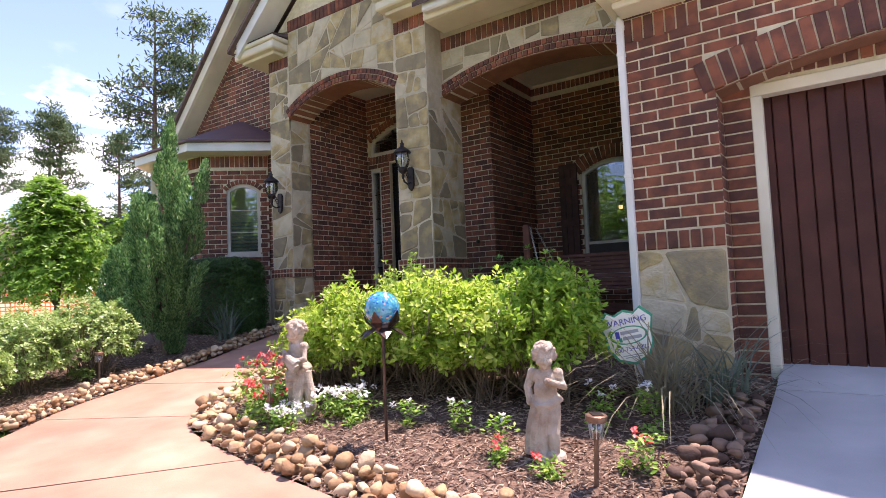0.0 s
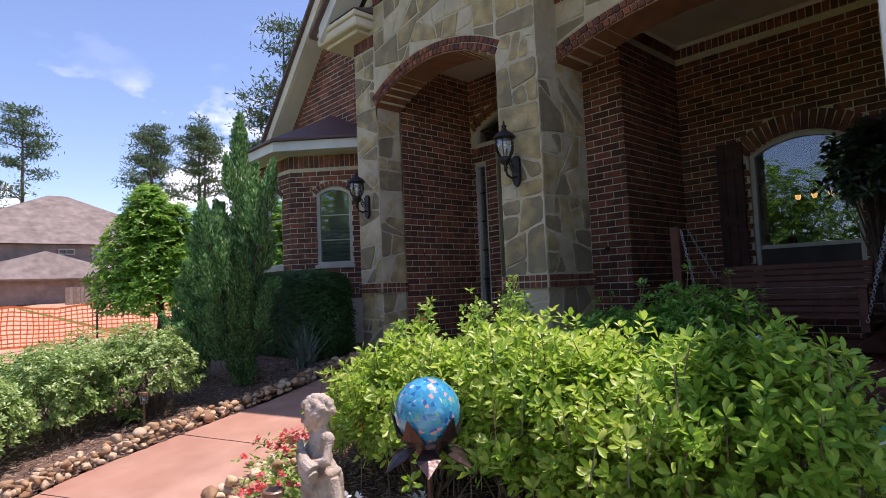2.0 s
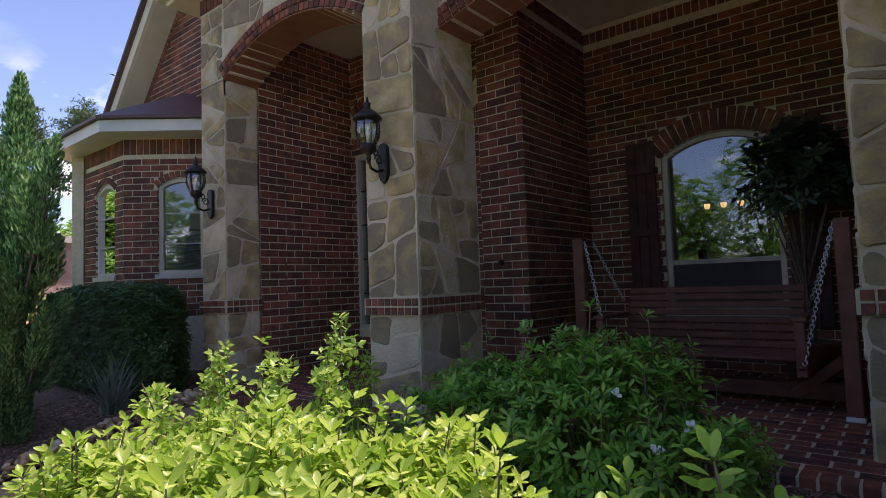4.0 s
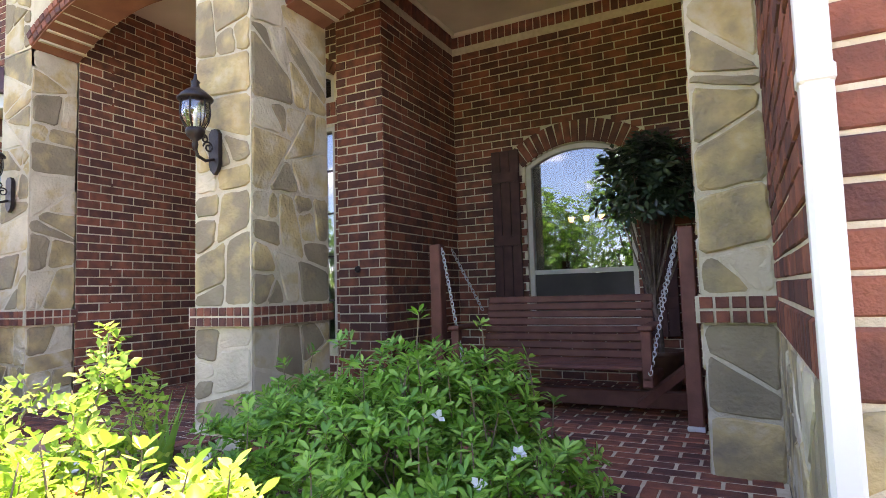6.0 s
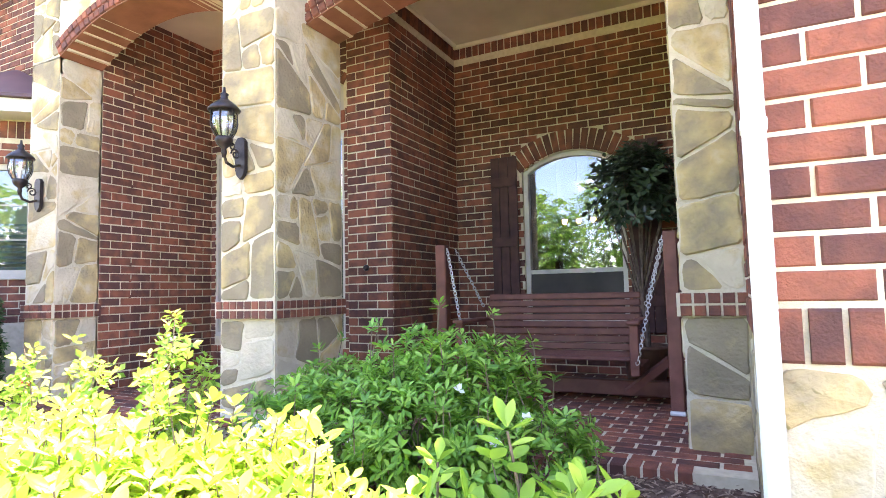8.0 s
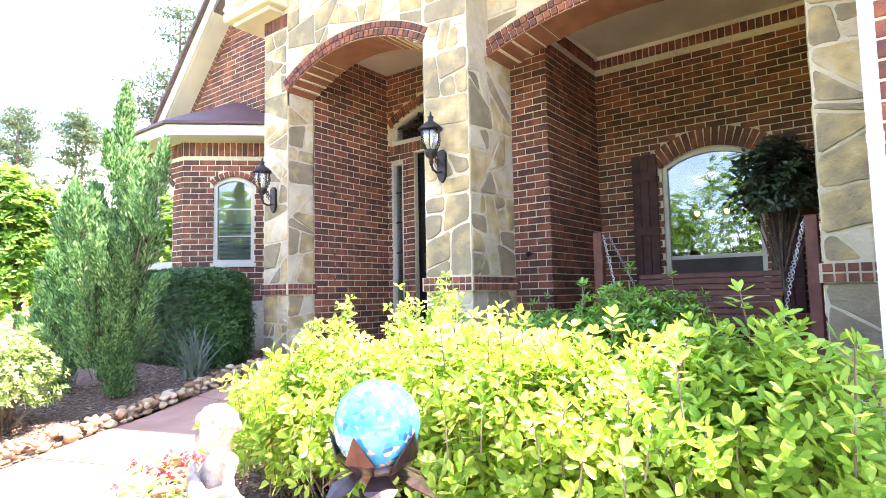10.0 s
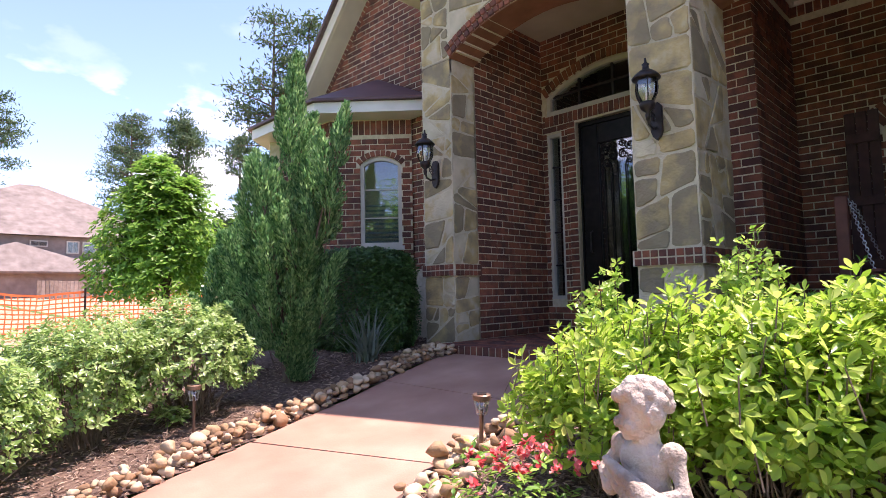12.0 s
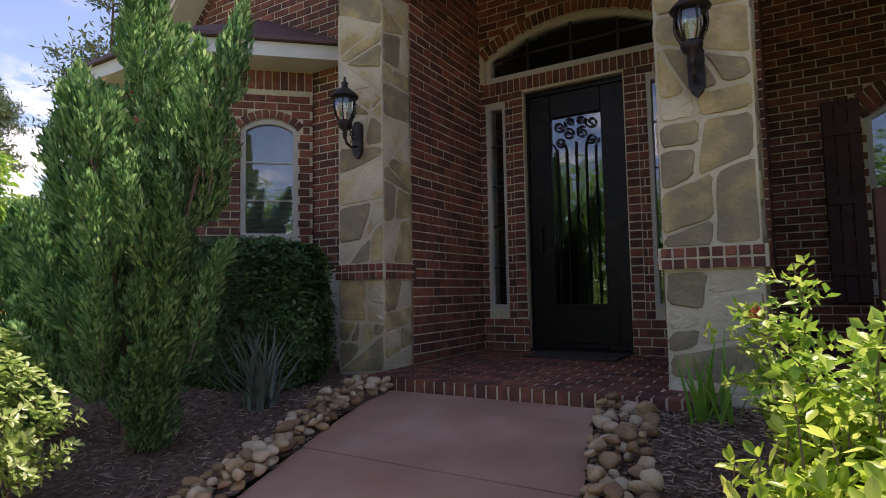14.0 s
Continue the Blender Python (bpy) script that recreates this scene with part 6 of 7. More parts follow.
def edging(line, inward, width, n, seed, label, meshes):
    """Loose river stones heaped along a line."""
    rng = random.Random(seed)
    ob = tagged(new("stone_edging"), label, "stone edging")
    placed = []
    tries = 0
    while len(placed) < n and tries < n * 30:
        tries += 1
        i = rng.randrange(len(line) - 1)
        a, b = Vector((line[i][0], line[i][1], 0)), Vector((line[i + 1][0], line[i + 1][1], 0))
        d = (b - a)
        if d.length < 1e-6:
            continue
        nn = Vector((d.y, -d.x, 0)).normalized() * inward
        r = 0.026 + 0.036 * rng.random() ** 1.3
        p = a + d * rng.random() + nn * (r * 0.4 + rng.random() * width)
        close = [q for q in placed if math.hypot(q[0] - p.x, q[1] - p.y) < (q[2] + r) * 0.86]
        if len(close) > (1 if tries > n * 6 else 0):
            continue
        up = 0.055 if close else 0.0
        placed.append((p.x, p.y, r))
        st = new("cobble", rng.choice(meshes))
        st.parent = ob
        st.matrix_basis = Matrix.LocRotScale((p.x, p.y, land(p.x, p.y) + 0.035 + r * 0.5 + up), Euler((rng.uniform(-.35, .35), rng.uniform(-.35, .35), rng.uniform(0, 6.28))), (r * rng.uniform(1.0, 1.35), r * rng.uniform(0.8, 1.05), r * rng.uniform(0.6, 0.95)))
    return ob


edging([(q.x, q.y) for q in RIGHT_C if q.x < 0.0], -1, 0.24, 300, 11, "tan and cream river stones edging the flower bed", PEBBLES)
edging([(q.x, q.y) for q in LEFT_C if q.y > 1.75], 1, 0.2, 290, 12, "tan river stones edging the far side of the walk", PEBBLES)
edging([(0.18, y) for y in (2.0, 2.5, 3.0, 3.5, 3.9)], -1, 0.2, 120, 13, "brown river stones between bed and driveway", DARK_PEBBLES)


def ball(m, c, r, n=14):
    prof = [(max(1e-4, math.sin(math.pi * i / 10)), -math.cos(math.pi * i / 10)) for i in range(11)]
    r = (r, r, r) if isinstance(r, (int, float)) else r
    m.lathe(prof, (0, 0, 0), n, Matrix.Translation(c) @ Matrix.Diagonal((*r, 1)), False)


def statue_head(m, c, turn, seed):
    """Curly head looking towards turn (degrees to its left)."""
    rz = Matrix.Translation(c) @ Matrix.Rotation(radians(turn), 4, "Z") @ Matrix.Rotation(radians(12), 4, "X") @ Matrix.Scale(1.14, 4)

    def lump(x, y, z, r):
        r = (r, r, r) if isinstance(r, float) else r
        ball(m, rz @ Vector((x, y, z)), tuple(1.14 * q for q in r), 10)

    lump(0, 0.002, 0.008, (0.052, 0.056, 0.06))
    lump(0, -0.026, -0.018, (0.04, 0.034, 0.036))
    lump(0, -0.044, -0.04, 0.014)
    lump(0, -0.062, -0.006, (0.008, 0.011, 0.014))
    for sx in (-1, 1):
        lump(sx * 0.024, -0.04, -0.016, 0.018)
        lump(sx * 0.053, 0.004, -0.006, (0.01, 0.014, 0.018))
    rng = random.Random(seed)
    for _ in range(110):
        a, b = rng.uniform(0, 6.283), rng.uniform(-0.25, 1.5)
        d = Vector((math.cos(a) * math.cos(b), math.sin(a) * math.cos(b), math.sin(b)))
        if d.y < -0.45 and d.z < 0.5:
            continue
        lump(d.x * 0.054, 0.004 + d.y * 0.058, 0.012 + d.z * 0.06, rng.uniform(0.009, 0.018))


def statue(at, h, turn, pose_k, label):
    """A small cast-stone cherub; all lumps fused into one skin."""
    m = Mesh()
    s = h / 0.69
    m.lathe([(0.098, 0.0), (0.105, 0.02), (0.095, 0.045), (0.05, 0.055)], (0, 0, 0), 16)
    for x, y in ((0.04, -0.045), (-0.04, -0.02)):
        m.tube([(x, y + 0.02, 0.04), (x * 1.15, y, 0.17), (x * 0.8, -0.005, 0.33)], [0.034, 0.04, 0.056], 10)
        ball(m, (x, y - 0.022, 0.055), (0.026, 0.042, 0.02))
    if pose_k == 0:
        folds = (((-0.06, -0.02, 0.345), (-0.088, -0.02, 0.2), (-0.10, -0.01, 0.04), 0.028, 0.052), ((-0.025, -0.058, 0.33), (-0.055, -0.062, 0.2), (-0.068, -0.055, 0.04), 0.022, 0.036),
                 ((0.0, -0.064, 0.32), (-0.012, -0.07, 0.19), (-0.022, -0.062, 0.04), 0.02, 0.03), ((0.0, 0.04, 0.34), (-0.02, 0.05, 0.2), (-0.03, 0.05, 0.04), 0.055, 0.075))
        arms = ([(-0.078, 0, 0.515), (-0.112, 0.0, 0.43), (-0.094, -0.03, 0.345)], [(0.078, 0, 0.515), (0.116, -0.012, 0.44), (0.035, -0.085, 0.478)])
    else:
        folds = (((0.07, 0.02, 0.34), (0.095, 0.03, 0.2), (0.085, 0.04, 0.04), 0.03, 0.045), ((-0.05, -0.045, 0.32), (0.0, -0.078, 0.29), (0.065, -0.045, 0.31), 0.03, 0.032),
                 ((-0.045, -0.04, 0.28), (-0.01, -0.07, 0.255), (0.05, -0.05, 0.25), 0.03, 0.035), ((0.0, 0.045, 0.34), (0.0, 0.05, 0.2), (0.01, 0.05, 0.04), 0.05, 0.055))
        arms = ([(-0.078, 0, 0.515), (-0.115, -0.025, 0.44), (-0.05, -0.088, 0.425)], [(0.078, 0, 0.515), (0.12, -0.02, 0.43), (0.06, -0.10, 0.415)])
        for lift in (0.0, 0.03):
            m.tube([(-0.075, -0.075, 0.46 + lift), (0.0, -0.10, 0.435 + lift), (0.075, -0.105, 0.40 + lift), (0.12, -0.085, 0.37 + lift)], [0.012, 0.02, 0.03, 0.034], 10)
    for p, q, e, r0, r1 in folds:
        m.tube([p, q, e], [r0, (r0 + r1) / 2, r1], 10)
    m.tube([(-0.088, -0.01, 0.352), (-0.035, -0.07, 0.325), (0.04, -0.066, 0.338), (0.088, -0.01, 0.365), (0.05, 0.055, 0.36), (-0.05, 0.055, 0.355), (-0.088, -0.01, 0.352)], 0.02, 8)
    ball(m, (0, 0, 0.36), (0.082, 0.066, 0.07))
    ball(m, (0, -0.014, 0.42), (0.072, 0.06, 0.07))
    ball(m, (0, -0.002, 0.485), (0.078, 0.054, 0.06))
    for a in arms:
        ball(m, a[0], 0.033)
        m.tube(a, [0.03, 0.027, 0.021], 10)
        ball(m, a[-1], (0.024, 0.02, 0.022))
    m.tube([(0, 0, 0.51), (0.003, -0.008, 0.585)], [0.04, 0.033], 10)
    statue_head(m, (0.004, -0.016, 0.612), 14 if pose_k == 0 else -32, pose_k)
    m.v = [(x * s, y * s, z * s) for x, y, z in m.v]
    ob = tagged(part("cherub_statue", m, M_STATUE, None, "", True), label, "statue", "garden cherubs")
    ob.matrix_world = pose(at[0], at[1], land(*at) + 0.02, 0, 0, turn)
    mod = ob.modifiers.new("fuse", "REMESH")
    mod.mode, mod.voxel_size, mod.use_smooth_shade = "VOXEL", 0.0042, True
    sm = ob.modifiers.new("soften", "SMOOTH")
    sm.iterations, sm.factor = 2, 0.5
    return ob


statue((-0.665, 2.82), 0.575, 8, 0, "weathered tan cast-stone cherub statue standing in the mulch")
statue((-2.54, 2.86), 0.675, -12, 1, "weathered tan cast-stone cherub statue holding a shell among flowers")

# gazing ball on its flower stand
GZ = 0.94 - land(-1.63, 2.71)
ballm, bn, bl, bp = node_mat("gazing_glass")
vor, geo, rmp = bn.new("ShaderNodeTexVoronoi"), bn.new("ShaderNodeNewGeometry"), bn.new("ShaderNodeValToRGB")
vor.inputs["Scale"].default_value = 75
bl.new(geo.outputs["Position"], vor.inputs["Vector"])
sep = bn.new("ShaderNodeSeparateColor")
bl.new(vor.outputs["Color"], sep.inputs[0])
rmp.color_ramp.interpolation = "CONSTANT"
cols = ((0.0, (0.035, 0.27, 0.44)), (0.35, (0.04, 0.32, 0.49)), (0.62, (0.06, 0.38, 0.54)), (0.80, (0.02, 0.14, 0.40)), (0.86, (0.10, 0.42, 0.36)), (0.91, (0.45, 0.60, 0.66)), (0.95, (0.60, 0.36, 0.28)))
rmp.color_ramp.elements[0].position, rmp.color_ramp.elements[0].color = 0.0, (*cols[0][1], 1)
rmp.color_ramp.elements[1].position, rmp.color_ramp.elements[1].color = cols[1][0], (*cols[1][1], 1)
for pos, c in cols[2:]:
    rmp.color_ramp.elements.new(pos).color = (*c, 1)
bl.new(sep.outputs[0], rmp.inputs["Fac"])
bl.new(rmp.outputs["Color"], bp.inputs["Base Color"])
bp.inputs["Roughness"].default_value, bp.inputs["Specular IOR Level"].default_value, bp.inputs["Coat Weight"].default_value = 0.12, 0.6, 0.5
gaz = thing("gazing_ball", (-1.63, 2.71, land(-1.63, 2.71)), "speckled turquoise glass gazing ball on a bronze flower stake", "garden ornament")
m = Mesh()
ball(m, (0, 0, GZ), 0.105, 28)
part("glass_ball", m, ballm, gaz, "turquoise glass with coloured flecks", True)
part("stake", Mesh().tube([(0, 0, -0.05), (0, 0, GZ - 0.11)], 0.009, 8), M_PETAL_METAL, gaz)
part("cup", Mesh().lathe([(0.012, GZ - 0.16), (0.05, GZ - 0.12), (0.075, GZ - 0.085)], (0, 0, 0), 16), M_PETAL_METAL, gaz, "", True)
for ring, (cnt, lift, ln) in enumerate(((5, 1.0, 0.1), (6, -0.45, 0.13))):
    for i in range(cnt):
        a = 6.283 * (i + 0.3 * ring) / cnt
        o, sd = Vector((math.cos(a), math.sin(a), 0)), Vector((-math.sin(a), math.cos(a), 0))
        b0 = o * 0.055 + Vector((0, 0, GZ - 0.105))
        mid = b0 + (o * 0.62 + Vector((0, 0, lift * 0.6))) * ln * 0.55
        tip = b0 + (o * (0.75 if ring else 0.62) + Vector((0, 0, lift))) * ln
        pm = Mesh()
        pm.v = [tuple(b0 + sd * 0.018), tuple(b0 - sd * 0.018), tuple(mid - sd * 0.038), tuple(tip), tuple(mid + sd * 0.038), tuple(mid + o * 0.008)]
        pm.f = [(0, 1, 5), (1, 2, 5), (2, 3, 5), (3, 4, 5), (4, 0, 5)]
        pt = part("petal", pm, M_PETAL_METAL, gaz)
        so = pt.modifiers.new("thick", "SOLIDIFY")
        so.thickness = 0.003

# security sign
SX, SY = -0.52, 3.73
sign = thing("yard_sign", (SX, SY, land(SX, SY)), "white shield-shaped yard sign with a green border on a metal stake", "sign", "", 18)
half = [(0.0, 0.135), (0.05, 0.115), (0.085, 0.14), (0.135, 0.085), (0.115, 0.02), (0.11, -0.05), (0.075, -0.11), (0.0, -0.14)]
outline = half + [(-x, z) for x, z in half[-2:0:-1]]
tilt = Matrix.Translation((0, 0, 0.70 - land(SX, SY))) @ Matrix.Rotation(radians(-11), 4, "Y") @ Matrix.Scale(1.25, 4)


def plate(scale, y0, y1):
    m = Mesh().prism([(x * scale, z * scale) for x, z in outline], y0, y1)
    m.v = [tuple(tilt @ Vector(q)) for q in m.v]
    return m


M_SIGNWHITE = surface("sign_face", (0.74, 0.75, 0.66), (0.80, 0.81, 0.73), 5, 0.4, 0.0)
M_SIGNGREEN = surface("sign_green", (0.02, 0.26, 0.15), (0.03, 0.32, 0.19), 5, 0.4, 0.0)
M_SIGNBLUE = surface("sign_blue", (0.03, 0.04, 0.32), (0.05, 0.06, 0.4), 5, 0.4, 0.0)
M_SIGNGREY = surface("sign_grey", (0.30, 0.31, 0.33), (0.36, 0.37, 0.39), 5, 0.5, 0.0)
part("border", plate(1.0, -0.004, 0.002), M_SIGNGREEN, sign, "green border")
part("face", plate(0.91, -0.0065, -0.0045), M_SIGNWHITE, sign, "white face")
part("stake", Mesh().tube([(0.07, 0.012, -0.05), (0.02, 0.012, 0.3), (0.0, 0.008, 0.72 - land(SX, SY))], 0.006, 6), M_CHAIN, sign, "thin metal stake")


def lettering(text, size, x, z, material, name):
    c = bpy.data.curves.new(name, "FONT")
    c.body, c.size, c.align_x, c.align_y, c.extrude = text, size, "CENTER", "CENTER", 0.0008
    c.materials.append(material)
    ob = new(name, c)
    ob.parent = sign
    ob.matrix_basis = tilt @ Matrix.Translation((x, -0.0085, z)) @ Matrix.Rotation(radians(90), 4, "X")
    return ob


lettering("WARNING", 0.042, 0.0, 0.075, M_SIGNBLUE, "heading")
lettering("800-754-0221", 0.03, 0.0, -0.06, M_SIGNBLUE, "phone_number")
ov = Mesh()
n = 28
for r0 in (0.95, 0.84):
    for y in (-0.0085, -0.0065):
        ov.v += [tuple(tilt @ Vector((0.095 * r0 * math.cos(6.283 * i / n), y, 0.008 + 0.047 * r0 * math.sin(6.283 * i / n)))) for i in range(n)]
for i in range(n):
    j = (i + 1) % n
    ov.f += [(i, j, 2 * n + j, 2 * n + i), (i, n + i, n + j, j), (2 * n + i, 2 * n + j, 3 * n + j, 3 * n + i)]
part("emblem_ring", ov, M_SIGNGREEN, sign, "green oval emblem")
for x0, x1, z0, z1, mk in ((-0.062, -0.042, 0.0, 0.034, M_SIGNBLUE), (-0.036, 0.05, 0.014, 0.03, M_SIGNGREY), (-0.05, -0.034, -0.02, 0.0, M_SIGNGREEN), (-0.03, 0.06, -0.014, 0.002, M_SIGNGREY), (-0.05, 0.05, -0.092, -0.088, M_SIGNGREY), (-0.04, 0.04, -0.102, -0.098, M_SIGNGREY)):
    part("emblem_bar", Mesh().box(x0, x1, -0.0085, -0.0065, z0, z1, 0.0, tilt), mk, sign)


# solar path lights
def path_light(at, h, turn=0.0):
    ob = thing("solar_path_light", (at[0], at[1], land(*at) + 0.02), "copper-brown solar path light on a stake", "path light", "solar path lights", turn)
    part("stake", Mesh().tube([(0, 0, -0.1), (0, 0, h - 0.08)], 0.011, 8), M_SOLAR, ob)
    part("lens", Mesh().lathe([(0.022, h - 0.1), (0.03, h - 0.085), (0.036, h - 0.03)], (0, 0, 0), 16), M_CLEAR, ob, "ribbed clear lens", True)
    for i in range(10):
        a = 6.283 * i / 10
        part("lens_rib", Mesh().tube([(0.024 * math.cos(a), 0.024 * math.sin(a), h - 0.1), (0.037 * math.cos(a), 0.037 * math.sin(a), h - 0.03)], 0.0022, 4), M_CONCRETE, ob)
    part("cap", Mesh().lathe([(0.042, h - 0.03), (0.046, h - 0.026), (0.046, h - 0.004), (0.04, h), (0.001, h + 0.001)], (0, 0, 0), 18), M_SOLAR, ob)
    part("solar_cell", Mesh().box(-0.024, 0.024, -0.024, 0.024, h, h + 0.003), M_LANTERN, ob, "dark solar cell")
    return ob


sl = path_light((-5.72, 2.98), 0.33)
for x, y in ((-3.78, 3.62), (-2.62, 2.66), (-0.34, 2.58)):
    copy_thing(sl, pose(x, y, land(x, y) + 0.02, 3, 2, 40))


# bedding flowers
def bedding(at, n, r, h, flower, blooms, label, seed, leaf=0.04, petal=0.026):
    rs = np.random.RandomState(seed)
    ob = thing("bedding_plant", (at[0], at[1], land(*at) + 0.03), label, "flower", "bedding flowers")
    p = np.stack([rs.normal(size=n) * r * 0.5, rs.normal(size=n) * r * 0.5, h * rs.random(n)], 1)
    d = p / np.maximum(np.linalg.norm(p, axis=1, keepdims=True), 1e-5)
    b, w, u, ln = whorls(rs, p, d, 5, leaf, 0.9)
    leaves("foliage", ob, b, w, u, ln, ln * 0.45, M_FLOWERLEAF)
    for _ in range(blooms):
        q = np.array([rs.normal() * r * 0.5, rs.normal() * r * 0.5, h * rs.uniform(0.85, 1.15)])
        leaves("bloom", ob, np.repeat(q[None], 9, 0) + rs.normal(size=(9, 3)) * 0.006, rs.normal(size=(9, 3)) + np.array([0, 0, 0.5]), np.repeat([[0.1, 0, 1.0]], 9, 0), petal, petal * 0.8, flower)
    return ob


REDF, WHITEF = "low bedding plant with clusters of red flowers in the mulch", "low bedding plant with small white flowers in the mulch"
for k, (x, y, n, r, h, fl, bloom) in enumerate((
        (-3.05, 2.98, 140, 0.24, 0.36, M_RED, 26), (-2.82, 2.78, 100, 0.18, 0.25, M_RED, 15), (-2.65, 2.72, 40, 0.11, 0.18, M_RED, 8), (-2.45, 2.66, 60, 0.15, 0.14, M_WHITEPETAL, 24),
        (-2.3, 2.95, 80, 0.17, 0.18, M_WHITEPETAL, 26), (-2.12, 3.0, 60, 0.16, 0.17, M_WHITEPETAL, 14), (-2.05, 2.85, 12, 0.05, 0.06, M_WHITEPETAL, 0), (-1.65, 2.95, 22, 0.07, 0.16, M_WHITEPETAL, 2),
        (-1.3, 2.98, 24, 0.07, 0.18, M_WHITEPETAL, 3), (-0.92, 2.78, 20, 0.06, 0.2, M_WHITEPETAL, 1), (-0.86, 2.66, 16, 0.05, 0.12, M_RED, 2), (-0.57, 2.57, 20, 0.06, 0.09, M_RED, 2),
        (-0.2, 2.8, 34, 0.1, 0.17, M_RED, 4), (-0.55, 3.3, 34, 0.12, 0.22, M_WHITEPETAL, 3), (-0.3, 3.3, 30, 0.1, 0.24, M_WHITEPETAL, 3))):
    bedding((x, y), n, r, h, fl, bloom, REDF if fl is M_RED else WHITEF, 800 + k)
shrub("low_shrub", (-6.05, 2.95), (0.12, 0.12, 0.08), 30, 6, 0.05, 0.5, M_PRIVET, "small leafy shoot at the bed's edge", 830, twig_n=6)

bath = thing("birdbath", (-3.2, 4.42, land(-3.2, 4.42)), "pale cast-concrete birdbath half hidden among the shrubs", "birdbath")
part("pedestal", Mesh().lathe([(0.13, 0.0), (0.14, 0.03), (0.09, 0.06), (0.07, 0.25), (0.09, 0.36), (0.1, 0.39)], (0, 0, 0), 18), M_CONCRETE, bath, "", True)
part("bowl", Mesh().lathe([(0.08, 0.38), (0.17, 0.41), (0.235, 0.46), (0.245, 0.485), (0.225, 0.485), (0.16, 0.44), (0.01, 0.425)], (0, 0, 0), 26), M_CONCRETE, bath, "", True)

# ---- beyond the garden ----
fence = thing("safety_fence", (-15.0, 5.0, land(-15, 4) - 0.02), "sagging orange plastic safety fence on steel posts", "fence")
FH = 0.86
for i in range(13):
    y = -10 + i * 1.9
    part("post", Mesh().tube([(0.03, y, -0.2), (0.03, y, FH + 0.16)], 0.022, 6), M_LANTERN, fence)


def sag(y):
    return 0.05 * math.sin(y * 3.3) * math.sin(y * 1.1) - 0.04 * abs(math.sin(y * 1.65))


for j in range(10):
    m = Mesh()
    z = 0.03 + j * (FH - 0.03) / 9
    ys = [-10 + 0.38 * i for i in range(61)]
    for y in ys:
        zz = z + sag(y) * z / FH
        m.v += [(0, y, zz), (0, y, zz + (0.045 if j in (0, 9) else 0.026))]
    m.f = [(2 * i, 2 * i + 2, 2 * i + 3, 2 * i + 1) for i in range(60)]
    part("strand", m, M_ORANGE, fence).modifiers.new("thick", "SOLIDIFY").thickness = 0.004
m = Mesh()
for i in range(230):
    y = -10 + 0.1 * i
    o = 0.03 * math.sin(i * 0.7)
    m.v += [(0.004, y, 0.03), (0.004, y + 0.02, 0.03), (0.004, y + 0.02 + o, 0.45 + sag(y) * 0.5), (0.004, y + o, 0.45 + sag(y) * 0.5), (0.004, y + 0.02, FH + sag(y)), (0.004, y, FH + sag(y))]
    k = 6 * i
    m.f += [(k, k + 1, k + 2, k + 3), (k + 3, k + 2, k + 4, k + 5)]
tagged(part("netting", m, M_ORANGE, fence), kind="stuff")

HX = -36.0
HZ = land(HX, 6)
house = thing("neighbour_house", (HX, 3.0, HZ), "two-storey brick house with brown hipped shingle roofs, next door", "house")


def hip(m, x0, x1, y0, y1, z, rise, ridge):
    """A hipped roof over a rectangle, its ridge along y."""
    cx, cy = (x0 + x1) / 2, (y0 + y1) / 2
    m.v += [(x0, y0, z), (x1, y0, z), (x1, y1, z), (x0, y1, z), (cx, cy - ridge, z + rise), (cx, cy + ridge, z + rise)]
    k = len(m.v) - 6
    m.f += [(k, k + 1, k + 4), (k + 1, k + 2, k + 5, k + 4), (k + 2, k + 3, k + 5), (k + 3, k, k + 4, k + 5), (k + 3, k + 2, k + 1, k)]
    return m


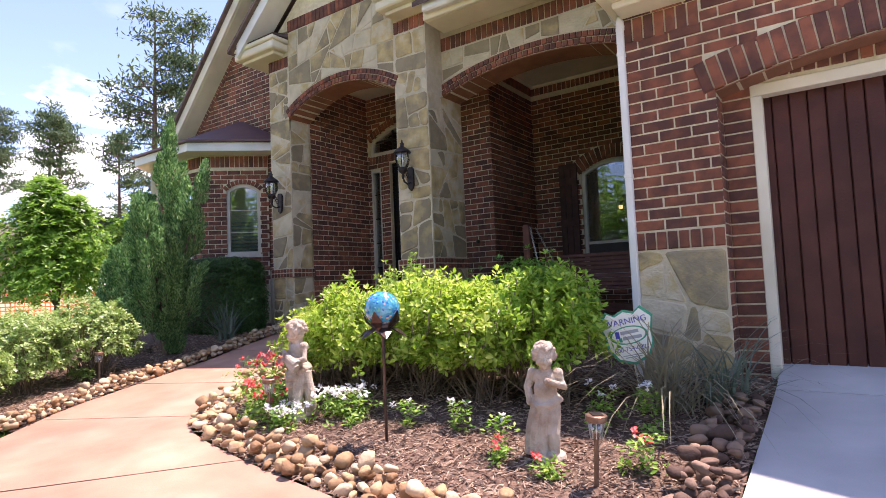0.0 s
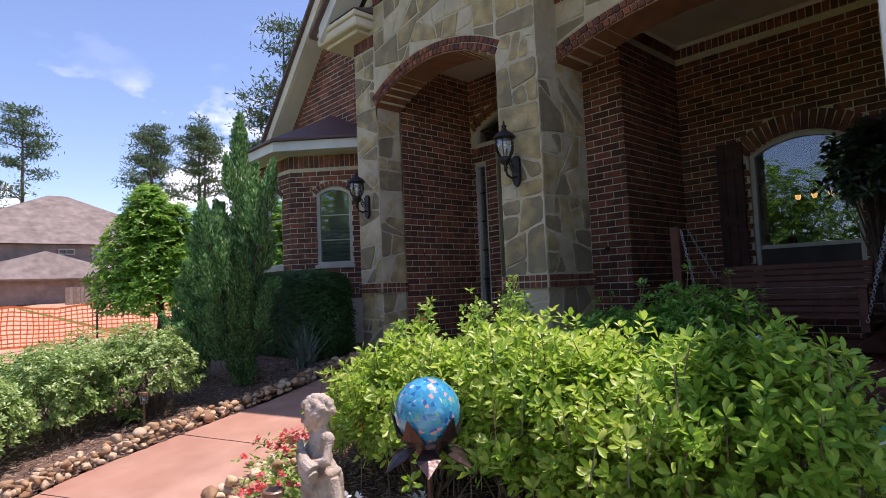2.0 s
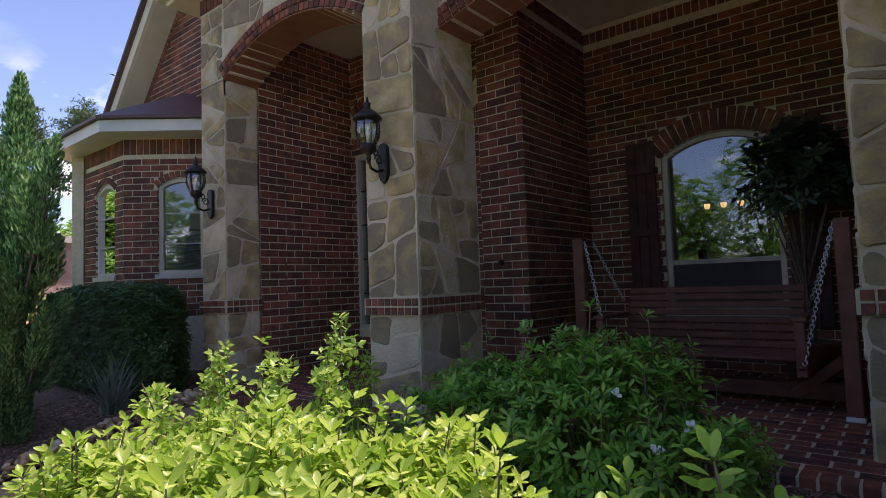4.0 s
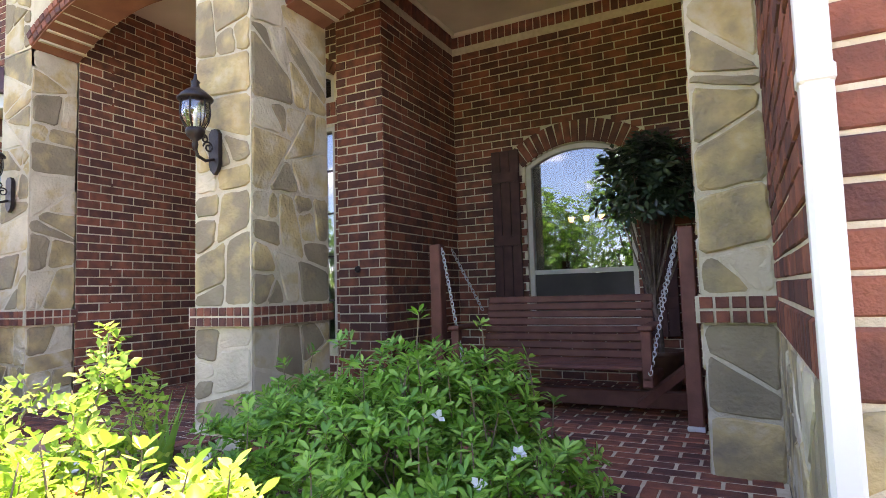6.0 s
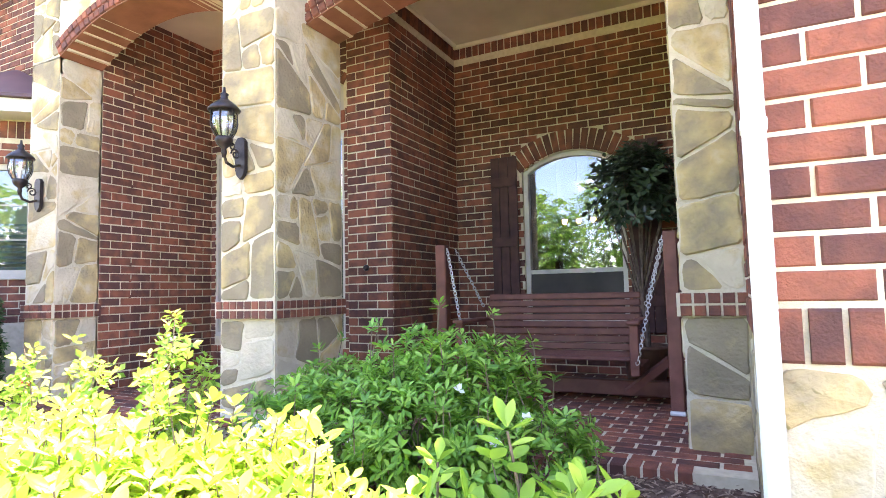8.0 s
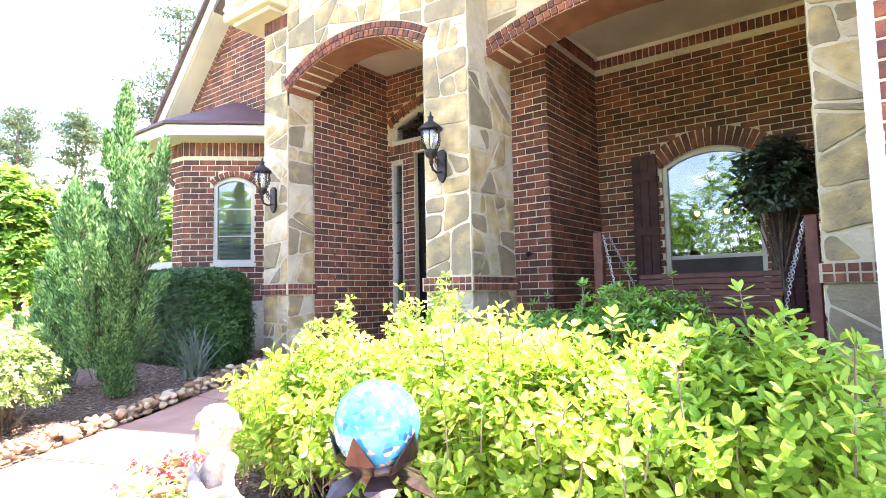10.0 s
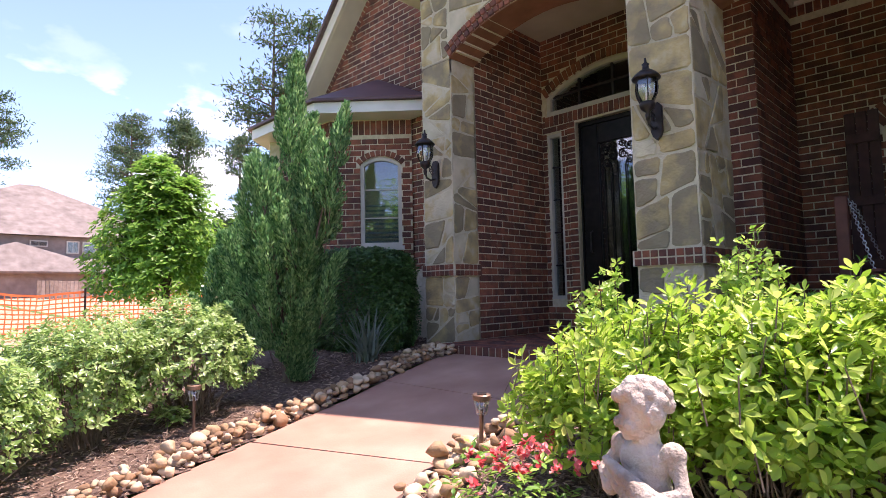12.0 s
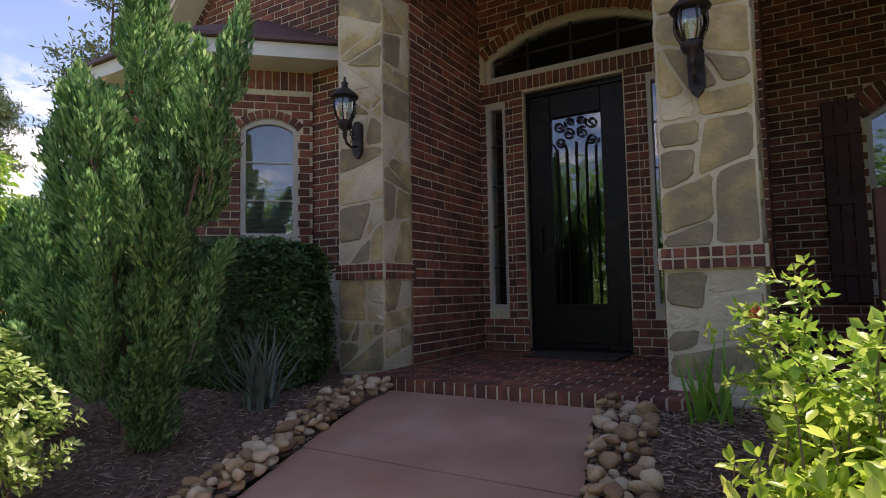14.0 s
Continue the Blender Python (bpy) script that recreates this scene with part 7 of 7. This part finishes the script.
part("wall", Mesh().box(-12, -2.2, -10, 12.1, 0, 3.35), M_HOUSEWALL, house)
part("roof", hip(Mesh(), -12.6, -1.8, -2.6, 12.6, 3.3, 3.5, 0.5), M_HOUSEROOF, house)
part("side_roof", hip(Mesh(), -12.6, -1.8, -16, 5.5, 3.3, 2.9, 6.0), M_HOUSEROOF, house)
part("lower_wall", Mesh().box(-2.2, 0, -10, 7.4, 0, 1.35), M_HOUSEWALL, house)
lr = Mesh()
lr.v = [(0.5, -10.5, 1.3), (0.5, 7.9, 1.3), (-2.2, 7.9, 2.2), (-2.2, -10.5, 2.2), (0.5, -0.2, 1.32), (0.5, 7.0, 1.32), (-2.2, 3.4, 2.75)]
lr.f = [(0, 1, 2, 3), (4, 5, 6)]
part("lower_roof", lr, M_HOUSEROOF, house).modifiers.new("thick", "SOLIDIFY").thickness = 0.12
gb = Mesh()
gb.v = [(0.55, -1.4, 1.3), (0.55, 8.0, 1.3), (-1.2, 3.6, 2.85), (-3.0, 3.6, 2.85), (-3.0, -1.4, 2.0), (-3.0, 8.0, 2.0)]
gb.f = [(0, 1, 2), (0, 2, 3, 4), (1, 5, 3, 2)]
part("lower_hip", gb, M_HOUSEROOF, house).modifiers.new("thick", "SOLIDIFY").thickness = 0.1
for y0, y1, z0, z1 in ((4.3, 5.1, 2.72, 3.05), (5.95, 6.55, 2.4, 3.08), (6.7, 7.35, 2.4, 3.08)):
    wd = part("window", Mesh().box(-2.2, -2.12, y0, y1, z0, z1), M_VINYL, house, "white-framed window")
    part("pane", Mesh().box(-2.12, -2.1, y0 + 0.06, (y0 + y1) / 2 - 0.02, z0 + 0.06, z1 - 0.06).box(-2.12, -2.1, (y0 + y1) / 2 + 0.02, y1 - 0.06, z0 + 0.06, z1 - 0.06), M_GLASS, wd)
yard = thing("board_fence", (-33.0, 9.0, land(-33, 9)), "weathered grey wooden yard fence by the neighbouring house", "fence")
for i in range(44):
    y = -2.2 + i * 0.16
    part("board", Mesh().box(-0.012, 0.012, y, y + 0.145, 0, 0.85 + 0.01 * math.sin(i * 7), 0.004), M_FENCEWOOD, yard)
